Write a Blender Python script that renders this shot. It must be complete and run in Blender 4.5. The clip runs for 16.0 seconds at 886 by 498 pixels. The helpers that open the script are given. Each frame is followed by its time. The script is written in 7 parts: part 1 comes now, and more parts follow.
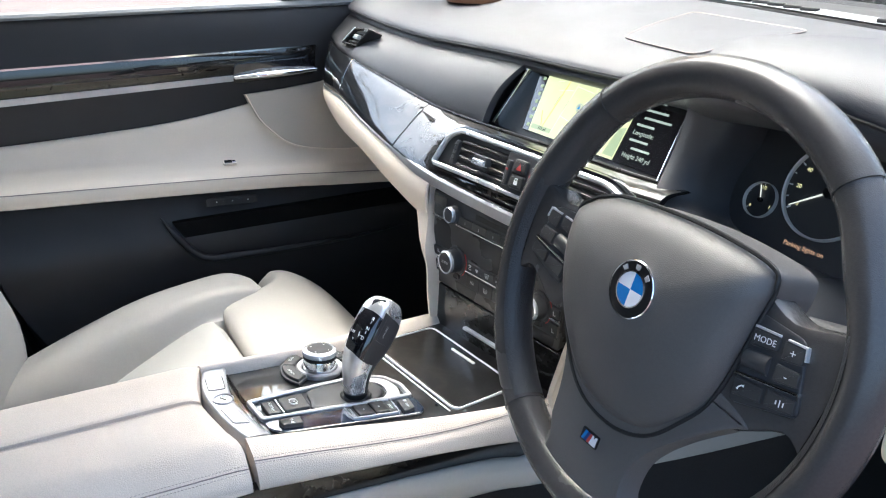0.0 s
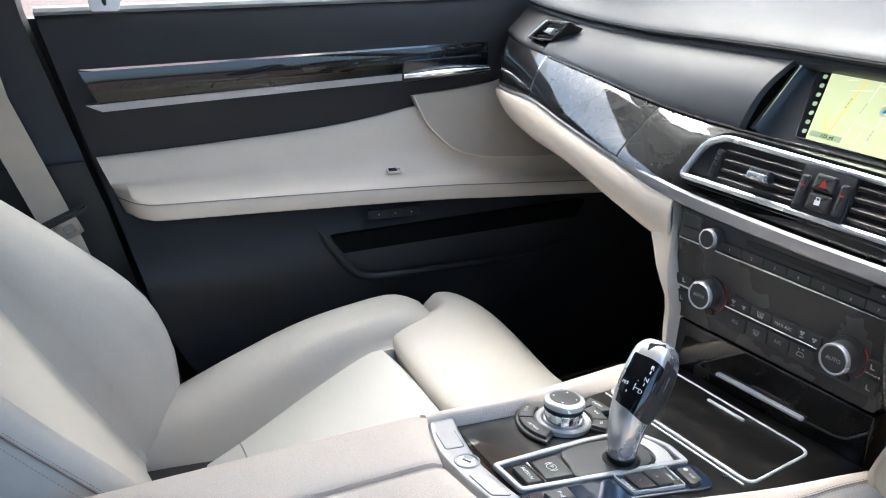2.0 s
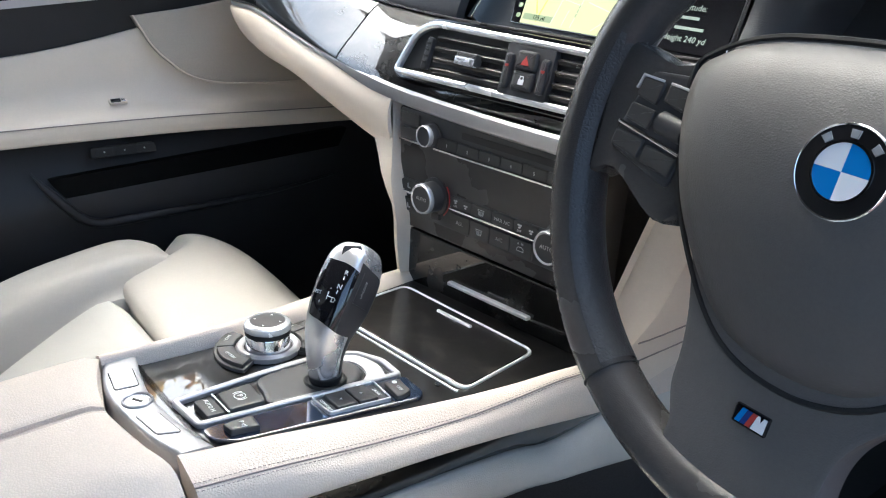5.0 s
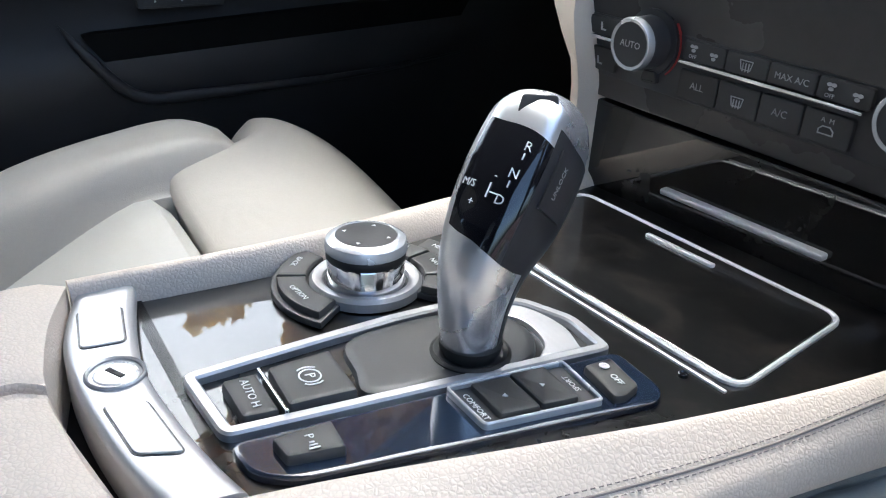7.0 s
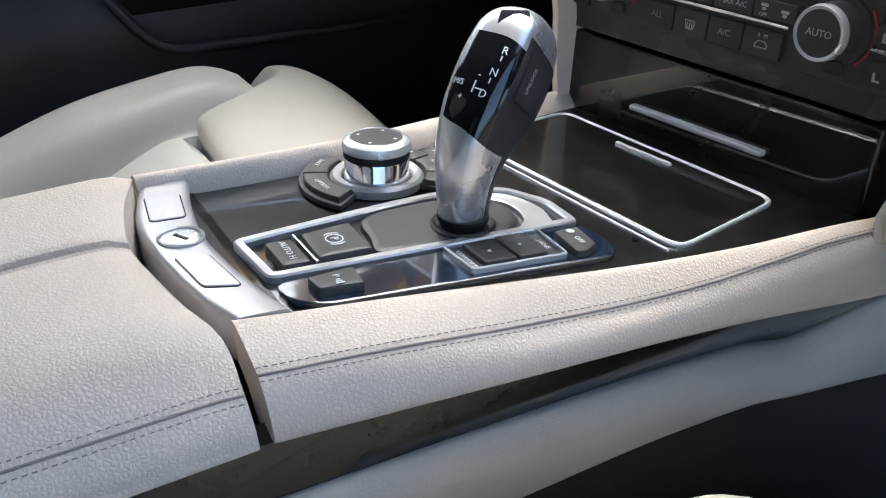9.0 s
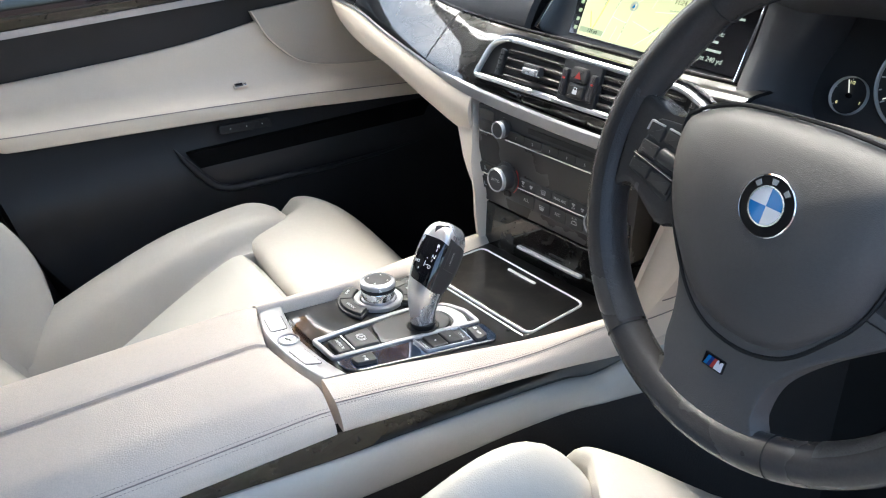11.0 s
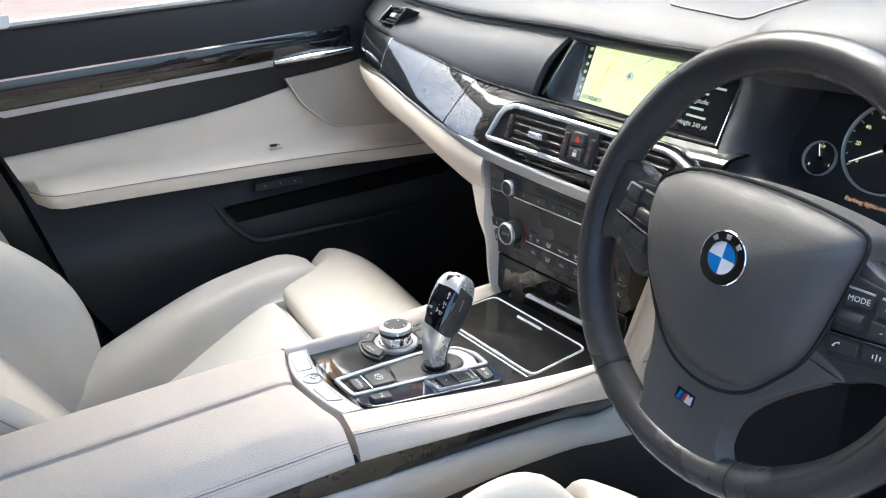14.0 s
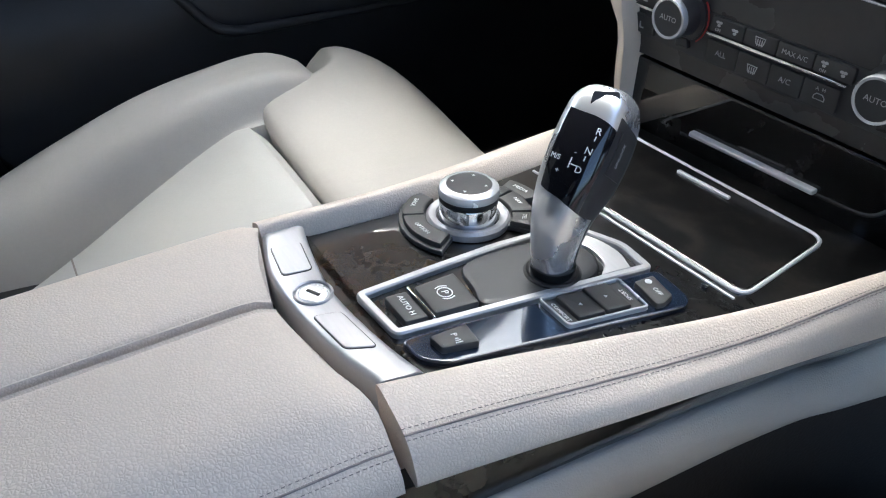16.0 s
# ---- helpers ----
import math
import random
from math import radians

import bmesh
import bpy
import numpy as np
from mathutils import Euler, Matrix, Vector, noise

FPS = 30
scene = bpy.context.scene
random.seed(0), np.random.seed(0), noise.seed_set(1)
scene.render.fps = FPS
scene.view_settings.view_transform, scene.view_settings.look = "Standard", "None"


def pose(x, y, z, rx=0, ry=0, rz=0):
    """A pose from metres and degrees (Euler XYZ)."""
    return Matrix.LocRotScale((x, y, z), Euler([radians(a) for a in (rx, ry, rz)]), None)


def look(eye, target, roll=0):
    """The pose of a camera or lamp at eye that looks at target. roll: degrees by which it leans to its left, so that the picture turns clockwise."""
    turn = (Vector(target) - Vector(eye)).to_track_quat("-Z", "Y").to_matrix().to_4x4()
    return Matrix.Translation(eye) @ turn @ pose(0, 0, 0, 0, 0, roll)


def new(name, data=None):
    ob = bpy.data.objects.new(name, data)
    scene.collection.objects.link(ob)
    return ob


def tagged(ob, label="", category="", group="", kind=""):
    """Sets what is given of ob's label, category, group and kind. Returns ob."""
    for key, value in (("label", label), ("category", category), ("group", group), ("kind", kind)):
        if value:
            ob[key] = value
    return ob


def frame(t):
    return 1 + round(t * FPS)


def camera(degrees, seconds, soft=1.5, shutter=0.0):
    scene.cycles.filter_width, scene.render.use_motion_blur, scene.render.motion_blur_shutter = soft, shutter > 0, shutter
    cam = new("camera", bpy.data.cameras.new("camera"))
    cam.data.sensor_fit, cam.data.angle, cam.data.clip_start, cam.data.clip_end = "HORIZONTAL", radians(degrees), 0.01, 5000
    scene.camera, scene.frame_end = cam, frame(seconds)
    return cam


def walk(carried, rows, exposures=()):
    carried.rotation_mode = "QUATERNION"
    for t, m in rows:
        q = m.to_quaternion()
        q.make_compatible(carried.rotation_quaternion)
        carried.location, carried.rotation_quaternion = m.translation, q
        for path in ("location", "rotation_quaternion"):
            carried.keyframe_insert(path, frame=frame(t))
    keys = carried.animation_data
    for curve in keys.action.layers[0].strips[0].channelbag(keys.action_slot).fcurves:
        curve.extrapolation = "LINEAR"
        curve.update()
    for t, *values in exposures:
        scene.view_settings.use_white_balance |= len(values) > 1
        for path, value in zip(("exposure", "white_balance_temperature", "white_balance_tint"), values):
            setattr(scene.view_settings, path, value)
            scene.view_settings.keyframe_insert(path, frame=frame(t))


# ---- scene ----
cam = camera(55.6, 16.0, soft=1.1)
PATH = [
    (0, (0.79, -0.284, 0.938), (-0.832, 0.619, 0.192), 0.5),
    (0.5, (0.669, -0.312, 0.9), (-0.972, 0.548, 0.149), 0.2),
    (1, (0.596, -0.329, 0.892), (-1.063, 0.503, 0.147), 0.4),
    (1.5, (0.561, -0.351, 0.899), (-1.108, 0.471, 0.166), 0.5),
    (2, (0.554, -0.393, 0.893), (-1.133, 0.397, 0.166), 0.3),
    (2.5, (0.554, -0.387, 0.872), (-1.133, 0.388, 0.129), 0.1),
    (3, (0.565, -0.339, 0.87), (-1.068, 0.536, 0.116), -1.6),
    (3.5, (0.569, -0.283, 0.861), (-0.925, 0.801, 0.093), -1.6),
    (3.7, (0.572, -0.26, 0.855), (-0.91, 0.846, 0.092), -1.5),
    (5.8, (0.536, -0.232, 0.707), (-0.954, 0.774, -0.169), 2.0),
    (6, (0.477, -0.191, 0.669), (-1.041, 0.762, -0.219), 1.8),
    (6.5, (0.362, -0.147, 0.638), (-1.171, 0.742, -0.29), 0.9),
    (7, (0.296, -0.135, 0.653), (-1.226, 0.741, -0.304), 0.2),
    (7.5, (0.268, -0.155, 0.674), (-1.251, 0.711, -0.297), -0.6),
    (8, (0.276, -0.177, 0.674), (-1.246, 0.666, -0.312), -1.1),
    (8.5, (0.291, -0.16, 0.658), (-1.217, 0.69, -0.345), -0.9),
    (9, (0.379, -0.176, 0.658), (-1.121, 0.663, -0.364), -1.0),
    (9.5, (0.522, -0.208, 0.695), (-0.991, 0.685, -0.261), -0.2),
    (10, (0.631, -0.272, 0.812), (-0.872, 0.639, -0.144), -1.6),
    (10.2, (0.648, -0.291, 0.846), (-0.863, 0.61, -0.107), -2.2),
    (12.3, (0.771, -0.36, 0.987), (-0.744, 0.543, 0.044), -2.5),
    (12.5, (0.781, -0.357, 0.988), (-0.737, 0.546, 0.049), -2.2),
    (13, (0.846, -0.322, 0.994), (-0.713, 0.56, 0.103), -1.8),
    (13.5, (0.87, -0.294, 0.993), (-0.721, 0.565, 0.138), -2.7),
    (14, (0.783, -0.357, 0.972), (-0.817, 0.507, 0.138), -3.4),
    (14.5, (0.621, -0.306, 0.909), (-0.964, 0.55, 0.04), -3.9),
    (15, (0.47, -0.241, 0.83), (-1.057, 0.594, -0.157), -2.4),
    (15.5, (0.402, -0.215, 0.79), (-1.062, 0.58, -0.316), -2.3),
    (16, (0.362, -0.222, 0.756), (-1.046, 0.54, -0.442), -1.5),
]
EXPOSURES = [(0, 2.54, 5720, 1), (1.2, 2.40, 5630, 1), (2.5, 2.36, 5590, 1), (3.7, 2.46, 5640, 1), (5.8, 2.32, 5760, 1), (6.5, 1.98, 5560, 1), (7.1, 2.10, 5460, 1), (7.6, 2.22, 5460, 1), (8.1, 2.12, 5460, 1), (8.5, 1.93, 5460, 1), (9.0, 1.97, 5640, 1), (9.7, 2.28, 5860, 1), (10.2, 2.46, 5860, 1), (14.2, 2.52, 5760, 1), (15.0, 2.34, 5560, 1), (15.5, 2.10, 5480, 1), (16, 1.92, 5460, 1)]
walk(cam, [(t, look(eye, target, roll)) for t, eye, target, roll in PATH], EXPOSURES)

# ---- light: bright overcast day, soft sun ----
world = bpy.data.worlds.new("world")
scene.world = world
world.use_nodes = True
wn = world.node_tree.nodes
sky = wn.new("ShaderNodeTexSky")
sky.sky_type, sky.sun_disc = "NISHITA", False
sky.sun_elevation, sky.sun_rotation = radians(58), radians(-75)
sky.dust_density, sky.air_density, sky.ozone_density = 7.0, 1.0, 0.6
wn["Background"].inputs[1].default_value = 0.15
world.node_tree.links.new(sky.outputs[0], wn["Background"].inputs[0])
sun_data = bpy.data.lights.new("sun", "SUN")
sun_data.energy, sun_data.angle, sun_data.color = 0.05, radians(45), (1.0, 0.98, 0.95)
sun = new("sun", sun_data)
sun.matrix_world = look((0, 0, 5), (0.512, -0.137, 4.152))


# ---- materials ----
def nodes_of(name):
    m = bpy.data.materials.new(name)
    m.use_nodes = True
    n = m.node_tree.nodes
    return m, n, m.node_tree.links, n["Principled BSDF"]


def paint(name, color, rough=0.5, metal=0.0, vary=0.12, vary_scale=9.0, bump=0.0, bump_scale=300.0, coat=0.0, spec=0.5, cells=False, rough_vary=0.1, stretch=None, wave=0.0, groove=0.0):
    """A surface with two scales of change in colour and roughness, and a fine relief."""
    m, n, l, b = nodes_of(name)
    tc = n.new("ShaderNodeTexCoord")
    src = tc.outputs["Object"]
    if stretch:
        mp = n.new("ShaderNodeMapping")
        mp.inputs["Scale"].default_value = stretch
        l.new(src, mp.inputs[0])
        src = mp.outputs[0]
    big = n.new("ShaderNodeTexNoise")
    big.inputs["Scale"].default_value, big.inputs["Detail"].default_value = vary_scale, 6
    l.new(src, big.inputs["Vector"])
    fine = n.new("ShaderNodeTexNoise")
    fine.inputs["Scale"].default_value, fine.inputs["Detail"].default_value = bump_scale * 0.6, 3
    l.new(src, fine.inputs["Vector"])
    mix = n.new("ShaderNodeMath")
    mix.operation = "ADD"
    l.new(big.outputs[0], mix.inputs[0])
    half = n.new("ShaderNodeMath")
    half.operation = "MULTIPLY"
    half.inputs[1].default_value = 0.4
    l.new(fine.outputs[0], half.inputs[0])
    l.new(half.outputs[0], mix.inputs[1])
    ramp = n.new("ShaderNodeMapRange")
    ramp.inputs[1].default_value, ramp.inputs[2].default_value = 0.45, 0.95
    ramp.inputs[3].default_value, ramp.inputs[4].default_value = 1 - vary, 1 + vary
    l.new(mix.outputs[0], ramp.inputs[0])
    col = n.new("ShaderNodeVectorMath")
    col.operation = "SCALE"
    col.inputs[0].default_value = color
    l.new(ramp.outputs[0], col.inputs["Scale"])
    l.new(col.outputs[0], b.inputs["Base Color"])
    rr = n.new("ShaderNodeMapRange")
    rr.inputs[1].default_value, rr.inputs[2].default_value = 0.3, 0.7
    rr.inputs[3].default_value, rr.inputs[4].default_value = max(0.02, rough - rough_vary * rough), rough + rough_vary * rough
    l.new(big.outputs[0], rr.inputs[0])
    l.new(rr.outputs[0], b.inputs["Roughness"])
    b.inputs["Metallic"].default_value, b.inputs["Specular IOR Level"].default_value = metal, spec
    b.inputs["Coat Weight"].default_value, b.inputs["Coat Roughness"].default_value = coat, 0.03
    if bump:
        bp = n.new("ShaderNodeBump")
        bp.inputs["Strength"].default_value, bp.inputs["Distance"].default_value = bump, 0.0006
        if cells:
            vo = n.new("ShaderNodeTexVoronoi")
            vo.feature = "DISTANCE_TO_EDGE"
            vo.inputs["Scale"].default_value = bump_scale
            warp = n.new("ShaderNodeVectorMath")
            warp.operation = "MULTIPLY_ADD"
            warp.inputs[1].default_value = (0.0012, 0.0012, 0.0012)
            l.new(fine.outputs["Color"], warp.inputs[0])
            l.new(src, warp.inputs[2])
            l.new(warp.outputs[0], vo.inputs["Vector"])
            cr = n.new("ShaderNodeMapRange")
            cr.inputs[1].default_value, cr.inputs[2].default_value = 0.0, 0.36
            l.new(vo.outputs["Distance"], cr.inputs[0])
            l.new(cr.outputs[0], bp.inputs["Height"])
            if groove:
                # colour gets darker towards the edges of the grain cells
                groove_tone = n.new("ShaderNodeMapRange")
                groove_tone.inputs[1].default_value, groove_tone.inputs[2].default_value = 0.0, 0.12
                groove_tone.inputs[3].default_value, groove_tone.inputs[4].default_value = 1 - groove, 1
                l.new(vo.outputs["Distance"], groove_tone.inputs[0])
                toned = n.new("ShaderNodeMath")
                toned.operation = "MULTIPLY"
                l.new(groove_tone.outputs[0], toned.inputs[0])
                l.new(ramp.outputs[0], toned.inputs[1])
                l.new(toned.outputs[0], col.inputs["Scale"])
        else:
            l.new(fine.outputs[0], bp.inputs["Height"])
        if wave:
            soft = n.new("ShaderNodeTexNoise")
            soft.inputs["Scale"].default_value, soft.inputs["Detail"].default_value, soft.inputs["Distortion"].default_value = 16, 3, 0.6
            l.new(src, soft.inputs["Vector"])
            sag = n.new("ShaderNodeBump")
            sag.inputs["Strength"].default_value, sag.inputs["Distance"].default_value = wave, 0.006
            l.new(soft.outputs[0], sag.inputs["Height"])
            l.new(sag.outputs[0], bp.inputs["Normal"])
        l.new(bp.outputs[0], b.inputs["Normal"])
    return m


def burl(name):
    """Dark burl veneer under clear lacquer."""
    m, n, l, b = nodes_of(name)
    tc = n.new("ShaderNodeTexCoord")
    no = n.new("ShaderNodeTexNoise")
    no.inputs["Scale"].default_value, no.inputs["Detail"].default_value, no.inputs["Distortion"].default_value = 26, 8, 1.4
    l.new(tc.outputs["Object"], no.inputs["Vector"])
    fi = n.new("ShaderNodeTexNoise")
    fi.inputs["Scale"].default_value, fi.inputs["Detail"].default_value = 260, 4
    l.new(tc.outputs["Object"], fi.inputs["Vector"])
    ad = n.new("ShaderNodeMath")
    ad.operation = "MULTIPLY_ADD"
    ad.inputs[1].default_value = 0.35
    l.new(fi.outputs[0], ad.inputs[0])
    l.new(no.outputs[0], ad.inputs[2])
    cr = n.new("ShaderNodeValToRGB")
    cr.color_ramp.elements[0].position, cr.color_ramp.elements[0].color = 0.56, (0.0012, 0.0012, 0.0012, 1)
    cr.color_ramp.elements[1].position, cr.color_ramp.elements[1].color = 0.90, (0.012, 0.0098, 0.0082, 1)
    mid = cr.color_ramp.elements.new(0.68)
    mid.color = (0.0028, 0.0026, 0.0026, 1)
    l.new(ad.outputs[0], cr.inputs[0])
    l.new(cr.outputs[0], b.inputs["Base Color"])
    b.inputs["Roughness"].default_value = 0.35
    b.inputs["Specular IOR Level"].default_value = 0.15
    b.inputs["Coat Weight"].default_value, b.inputs["Coat Roughness"].default_value, b.inputs["Coat IOR"].default_value = 1.0, 0.012, 1.62
    return m


def glow(name, color, strength):
    m, n, l, b = nodes_of(name)
    b.inputs["Base Color"].default_value = (color[0] * 0.15, color[1] * 0.15, color[2] * 0.15, 1)
    b.inputs["Emission Color"].default_value, b.inputs["Emission Strength"].default_value = (*color, 1), strength
    b.inputs["Roughness"].default_value = 0.3
    return m


def clear(name, tint=(1, 1, 1)):
    m, n, l, b = nodes_of(name)
    b.inputs["Base Color"].default_value = (*tint, 1)
    b.inputs["Transmission Weight"].default_value, b.inputs["Roughness"].default_value, b.inputs["IOR"].default_value = 1.0, 0.0, 1.45
    return m


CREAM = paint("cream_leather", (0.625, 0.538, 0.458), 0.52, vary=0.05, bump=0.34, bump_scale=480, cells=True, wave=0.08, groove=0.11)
# Seat and console-side creams are set darker to stand for less light there.
CREAM_SMOOTH_DIM = paint("cream_smooth_leather_dimmed", (0.450, 0.425, 0.383), 0.5, vary=0.05, bump=0.12, bump_scale=500, cells=True, wave=0.22)
CREAM_INSERT_DIM = paint("cream_insert_leather_dimmed", (0.455, 0.448, 0.42), 0.52, vary=0.04, bump=0.14, bump_scale=560, cells=True, wave=0.16)
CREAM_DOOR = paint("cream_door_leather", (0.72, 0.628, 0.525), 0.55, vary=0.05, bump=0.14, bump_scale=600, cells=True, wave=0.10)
SPEAKER = paint("speaker_cloth", (0.50, 0.445, 0.375), 0.75, vary=0.06, bump=0.5, bump_scale=900, cells=True, groove=0.25)
GROOVE = paint("cream_groove", (0.26, 0.22, 0.20), 0.7, vary=0.1)
THREAD = paint("cream_thread", (0.20, 0.172, 0.158), 0.6, vary=0.1)
BLACK_LEATHER = paint("black_leather", (0.011, 0.012, 0.014), 0.42, vary=0.15, bump=0.2, bump_scale=700, cells=True)
DASH_LEATHER = paint("charcoal_dash_leather", (0.050, 0.050, 0.055), 0.50, vary=0.12, bump=0.25, bump_scale=800, cells=True)
WHEEL_LEATHER = paint("wheel_leather", (0.056, 0.052, 0.050), 0.26, vary=0.2, bump=0.12, bump_scale=900, cells=True)
PAD = paint("airbag_leather", (0.100, 0.093, 0.088), 0.44, vary=0.12, bump=0.16, bump_scale=760, cells=True)
PLASTIC = paint("dark_plastic", (0.036, 0.036, 0.038), 0.42, vary=0.12, bump=0.06, bump_scale=1500)
BUTTON = paint("button_plastic", (0.038, 0.037, 0.036), 0.5, vary=0.1, bump=0.05, bump_scale=1500)
SOFT = paint("door_soft_plastic", (0.020, 0.0195, 0.0215), 0.52, vary=0.15, bump=0.15, bump_scale=900, spec=0.35)
CARPET = paint("black_carpet", (0.026, 0.023, 0.0215), 0.95, vary=0.3, bump=0.8, bump_scale=700)
GLOSS = paint("piano_black", (0.008, 0.008, 0.010), 0.12, vary=0.1, coat=1.0)
NAVY = paint("dark_glossy_panel", (0.010, 0.016, 0.030), 0.12, vary=0.1, coat=1.0)
CLUSTER = paint("cluster_plastic", (0.045, 0.043, 0.044), 0.42, vary=0.1, bump=0.1, bump_scale=1200)
PANEL = paint("dark_panel", (0.040, 0.037, 0.0355), 0.27, vary=0.1)
CHROME = paint("chrome", (0.85, 0.86, 0.88), 0.10, metal=1.0, vary=0.03)
SATIN = paint("satin_aluminium", (0.45, 0.45, 0.46), 0.33, metal=0.65, vary=0.05, vary_scale=40, stretch=(1, 12, 1))
PEARL = paint("pearl_chrome", (0.70, 0.71, 0.73), 0.26, metal=0.6, vary=0.04, vary_scale=30)
LEVER_METAL = paint("brushed_lever_chrome", (0.80, 0.80, 0.81), 0.28, metal=0.85, vary=0.04, vary_scale=30)
BRIGHT = paint("bright_trim", (0.72, 0.73, 0.75), 0.36, metal=0.55, vary=0.03, vary_scale=30)
PRINT = paint("white_print", (0.75, 0.76, 0.76), 0.6, vary=0.02)
DIMPRINT = paint("grey_print", (0.45, 0.45, 0.45), 0.6, vary=0.02)
RED = paint("red_print", (0.36, 0.03, 0.025), 0.5, vary=0.05)
BLUE = paint("enamel_blue", (0.02, 0.20, 0.55), 0.2, vary=0.03, coat=1.0)
WHITE = paint("enamel_white", (0.80, 0.82, 0.85), 0.25, vary=0.02, coat=1.0)
NAVYBLUE = paint("enamel_navy", (0.02, 0.05, 0.20), 0.2, vary=0.03)
HEADLINER = paint("anthracite_headliner", (0.10, 0.10, 0.10), 0.9, vary=0.05, bump=0.2, bump_scale=900)
BELT = paint("beige_belt_webbing", (0.50, 0.44, 0.36), 0.8, vary=0.08, bump=0.5, bump_scale=900, stretch=(1, 1, 3))
GREYBAND = paint("pale_grey_band", (0.24, 0.25, 0.26), 0.6, vary=0.1)
RUBBER = paint("black_rubber", (0.012, 0.012, 0.012), 0.6, vary=0.2)
WOOD = burl("dark_burl_veneer")
# near-black that stands for the shade inside the door pocket
POCKET_SHADE = paint("pocket_shade", (0.004, 0.004, 0.004), 0.9, vary=0.1, spec=0.1)
TAN = paint("tan_edge", (0.30, 0.265, 0.23), 0.6, vary=0.1)
DIALRING = paint("dial_ring_grey", (0.60, 0.60, 0.59), 0.45, metal=0.2, vary=0.05)
BROWN = paint("brown_leatherette", (0.22, 0.10, 0.05), 0.45, vary=0.2, bump=0.2, bump_scale=500)
RINGBLACK = paint("emblem_black", (0.006, 0.006, 0.007), 0.32, vary=0.05)
GLASS = clear("window_glass")
MAP = glow("map_screen", (0.62, 0.60, 0.32), 0.27)
MAPROAD = glow("map_road", (0.80, 0.78, 0.52), 0.27)
MAPYELLOW = glow("map_yellow_road", (0.80, 0.58, 0.10), 0.27)
MAPGREEN = glow("map_green", (0.36, 0.42, 0.24), 0.22)
SCREENTEXT = glow("screen_text", (0.55, 0.60, 0.50), 0.14)
DIALTEXT = glow("dial_text", (0.80, 0.70, 0.35), 0.22)
NEEDLE = glow("needle_white", (0.80, 0.76, 0.66), 0.20)
ORANGE = glow("orange_text", (0.8, 0.45, 0.28), 0.16)
PAVING = paint("block_paving", (0.085, 0.050, 0.042), 0.85, vary=0.75, vary_scale=1.6, bump=0.3, bump_scale=40)
BARK = paint("bark", (0.10, 0.075, 0.055), 0.9, vary=0.3, bump=0.5, bump_scale=60)
LEAF = paint("autumn_leaf", (0.80, 0.50, 0.11), 0.7, vary=0.45, vary_scale=2)
ln, ll = LEAF.node_tree.nodes, LEAF.node_tree.links
thin = ln.new("ShaderNodeBsdfTranslucent")
thin.inputs["Color"].default_value = (0.85, 0.56, 0.12, 1)
both = ln.new("ShaderNodeMixShader")
both.inputs[0].default_value = 0.5
ll.new(ln["Principled BSDF"].outputs[0], both.inputs[1])
ll.new(thin.outputs[0], both.inputs[2])
ll.new(both.outputs[0], ln["Material Output"].inputs["Surface"])
EVERGREEN = paint("evergreen_leaf", (0.020, 0.032, 0.014), 0.7, vary=0.5, vary_scale=3)

# ---- mesh helpers ----
WHERE = {}


def finish(name, bm, material, parent=None, label="", angle=38):
    me = bpy.data.meshes.new(name)
    bmesh.ops.recalc_face_normals(bm, faces=bm.faces)
    bm.to_mesh(me)
    bm.free()
    for p in me.polygons:
        p.use_smooth = True
    me.set_sharp_from_angle(angle=radians(angle))
    me.materials.append(material)
    ob = new(name, me)
    if parent:
        ob.parent = parent
        ob.matrix_parent_inverse = Matrix.Translation(WHERE.get(parent, Vector((0, 0, 0)))).inverted()
    if label:
        ob["label"] = label
    return ob


part = finish


def thing(name, label, category, at=(0, 0, 0), group="", kind=""):
    ob = new(name)
    ob.empty_display_size = 0.05
    ob.location = at
    WHERE[ob] = Vector(at)
    return tagged(ob, label, category, group, kind)


def curve(points, n=6, closed=False):
    """Catmull-Rom through the points, n steps a span."""
    ps = [Vector(p) for p in points]
    k = len(ps)
    out = []
    for i in range(k if closed else k - 1):
        p1, p2 = ps[i], ps[(i + 1) % k]
        p0 = ps[i - 1] if (closed or i > 0) else 2 * p1 - p2
        p3 = ps[(i + 2) % k] if (closed or i + 2 < k) else 2 * p2 - p1
        for j in range(n):
            t = j / n
            out.append(0.5 * ((2 * p1) + (p2 - p0) * t + (2 * p0 - 5 * p1 + 4 * p2 - p3) * t * t + (3 * p1 - p0 - 3 * p2 + p3) * t ** 3))
    if not closed:
        out.append(ps[-1].copy())
    return out


def lattice(bm, rows, wrap=False, ends=False):
    """Quads between rows of points; wrap closes each row; ends caps the first and last row."""
    vs = [[bm.verts.new(p) for p in r] for r in rows]
    m = len(rows[0])
    for a, b in zip(vs, vs[1:]):
        for j in range(m if wrap else m - 1):
            k = (j + 1) % m
            bm.faces.new((a[j], a[k], b[k], b[j]))
    if ends:
        bm.faces.new(vs[0])
        bm.faces.new(list(reversed(vs[-1])))
    return bm


def loft(rows, wrap=False, ends=False):
    return lattice(bmesh.new(), rows, wrap, ends)


def sheet(rows, thick, direction):
    """A sheet with thickness: rows of points, and their copies moved along direction."""
    d = Vector(direction) * thick
    bm = bmesh.new()
    closed = [[Vector(p) for p in r] + [Vector(p) + d for p in reversed(r)] for r in rows]
    return lattice(bm, closed, True, True)


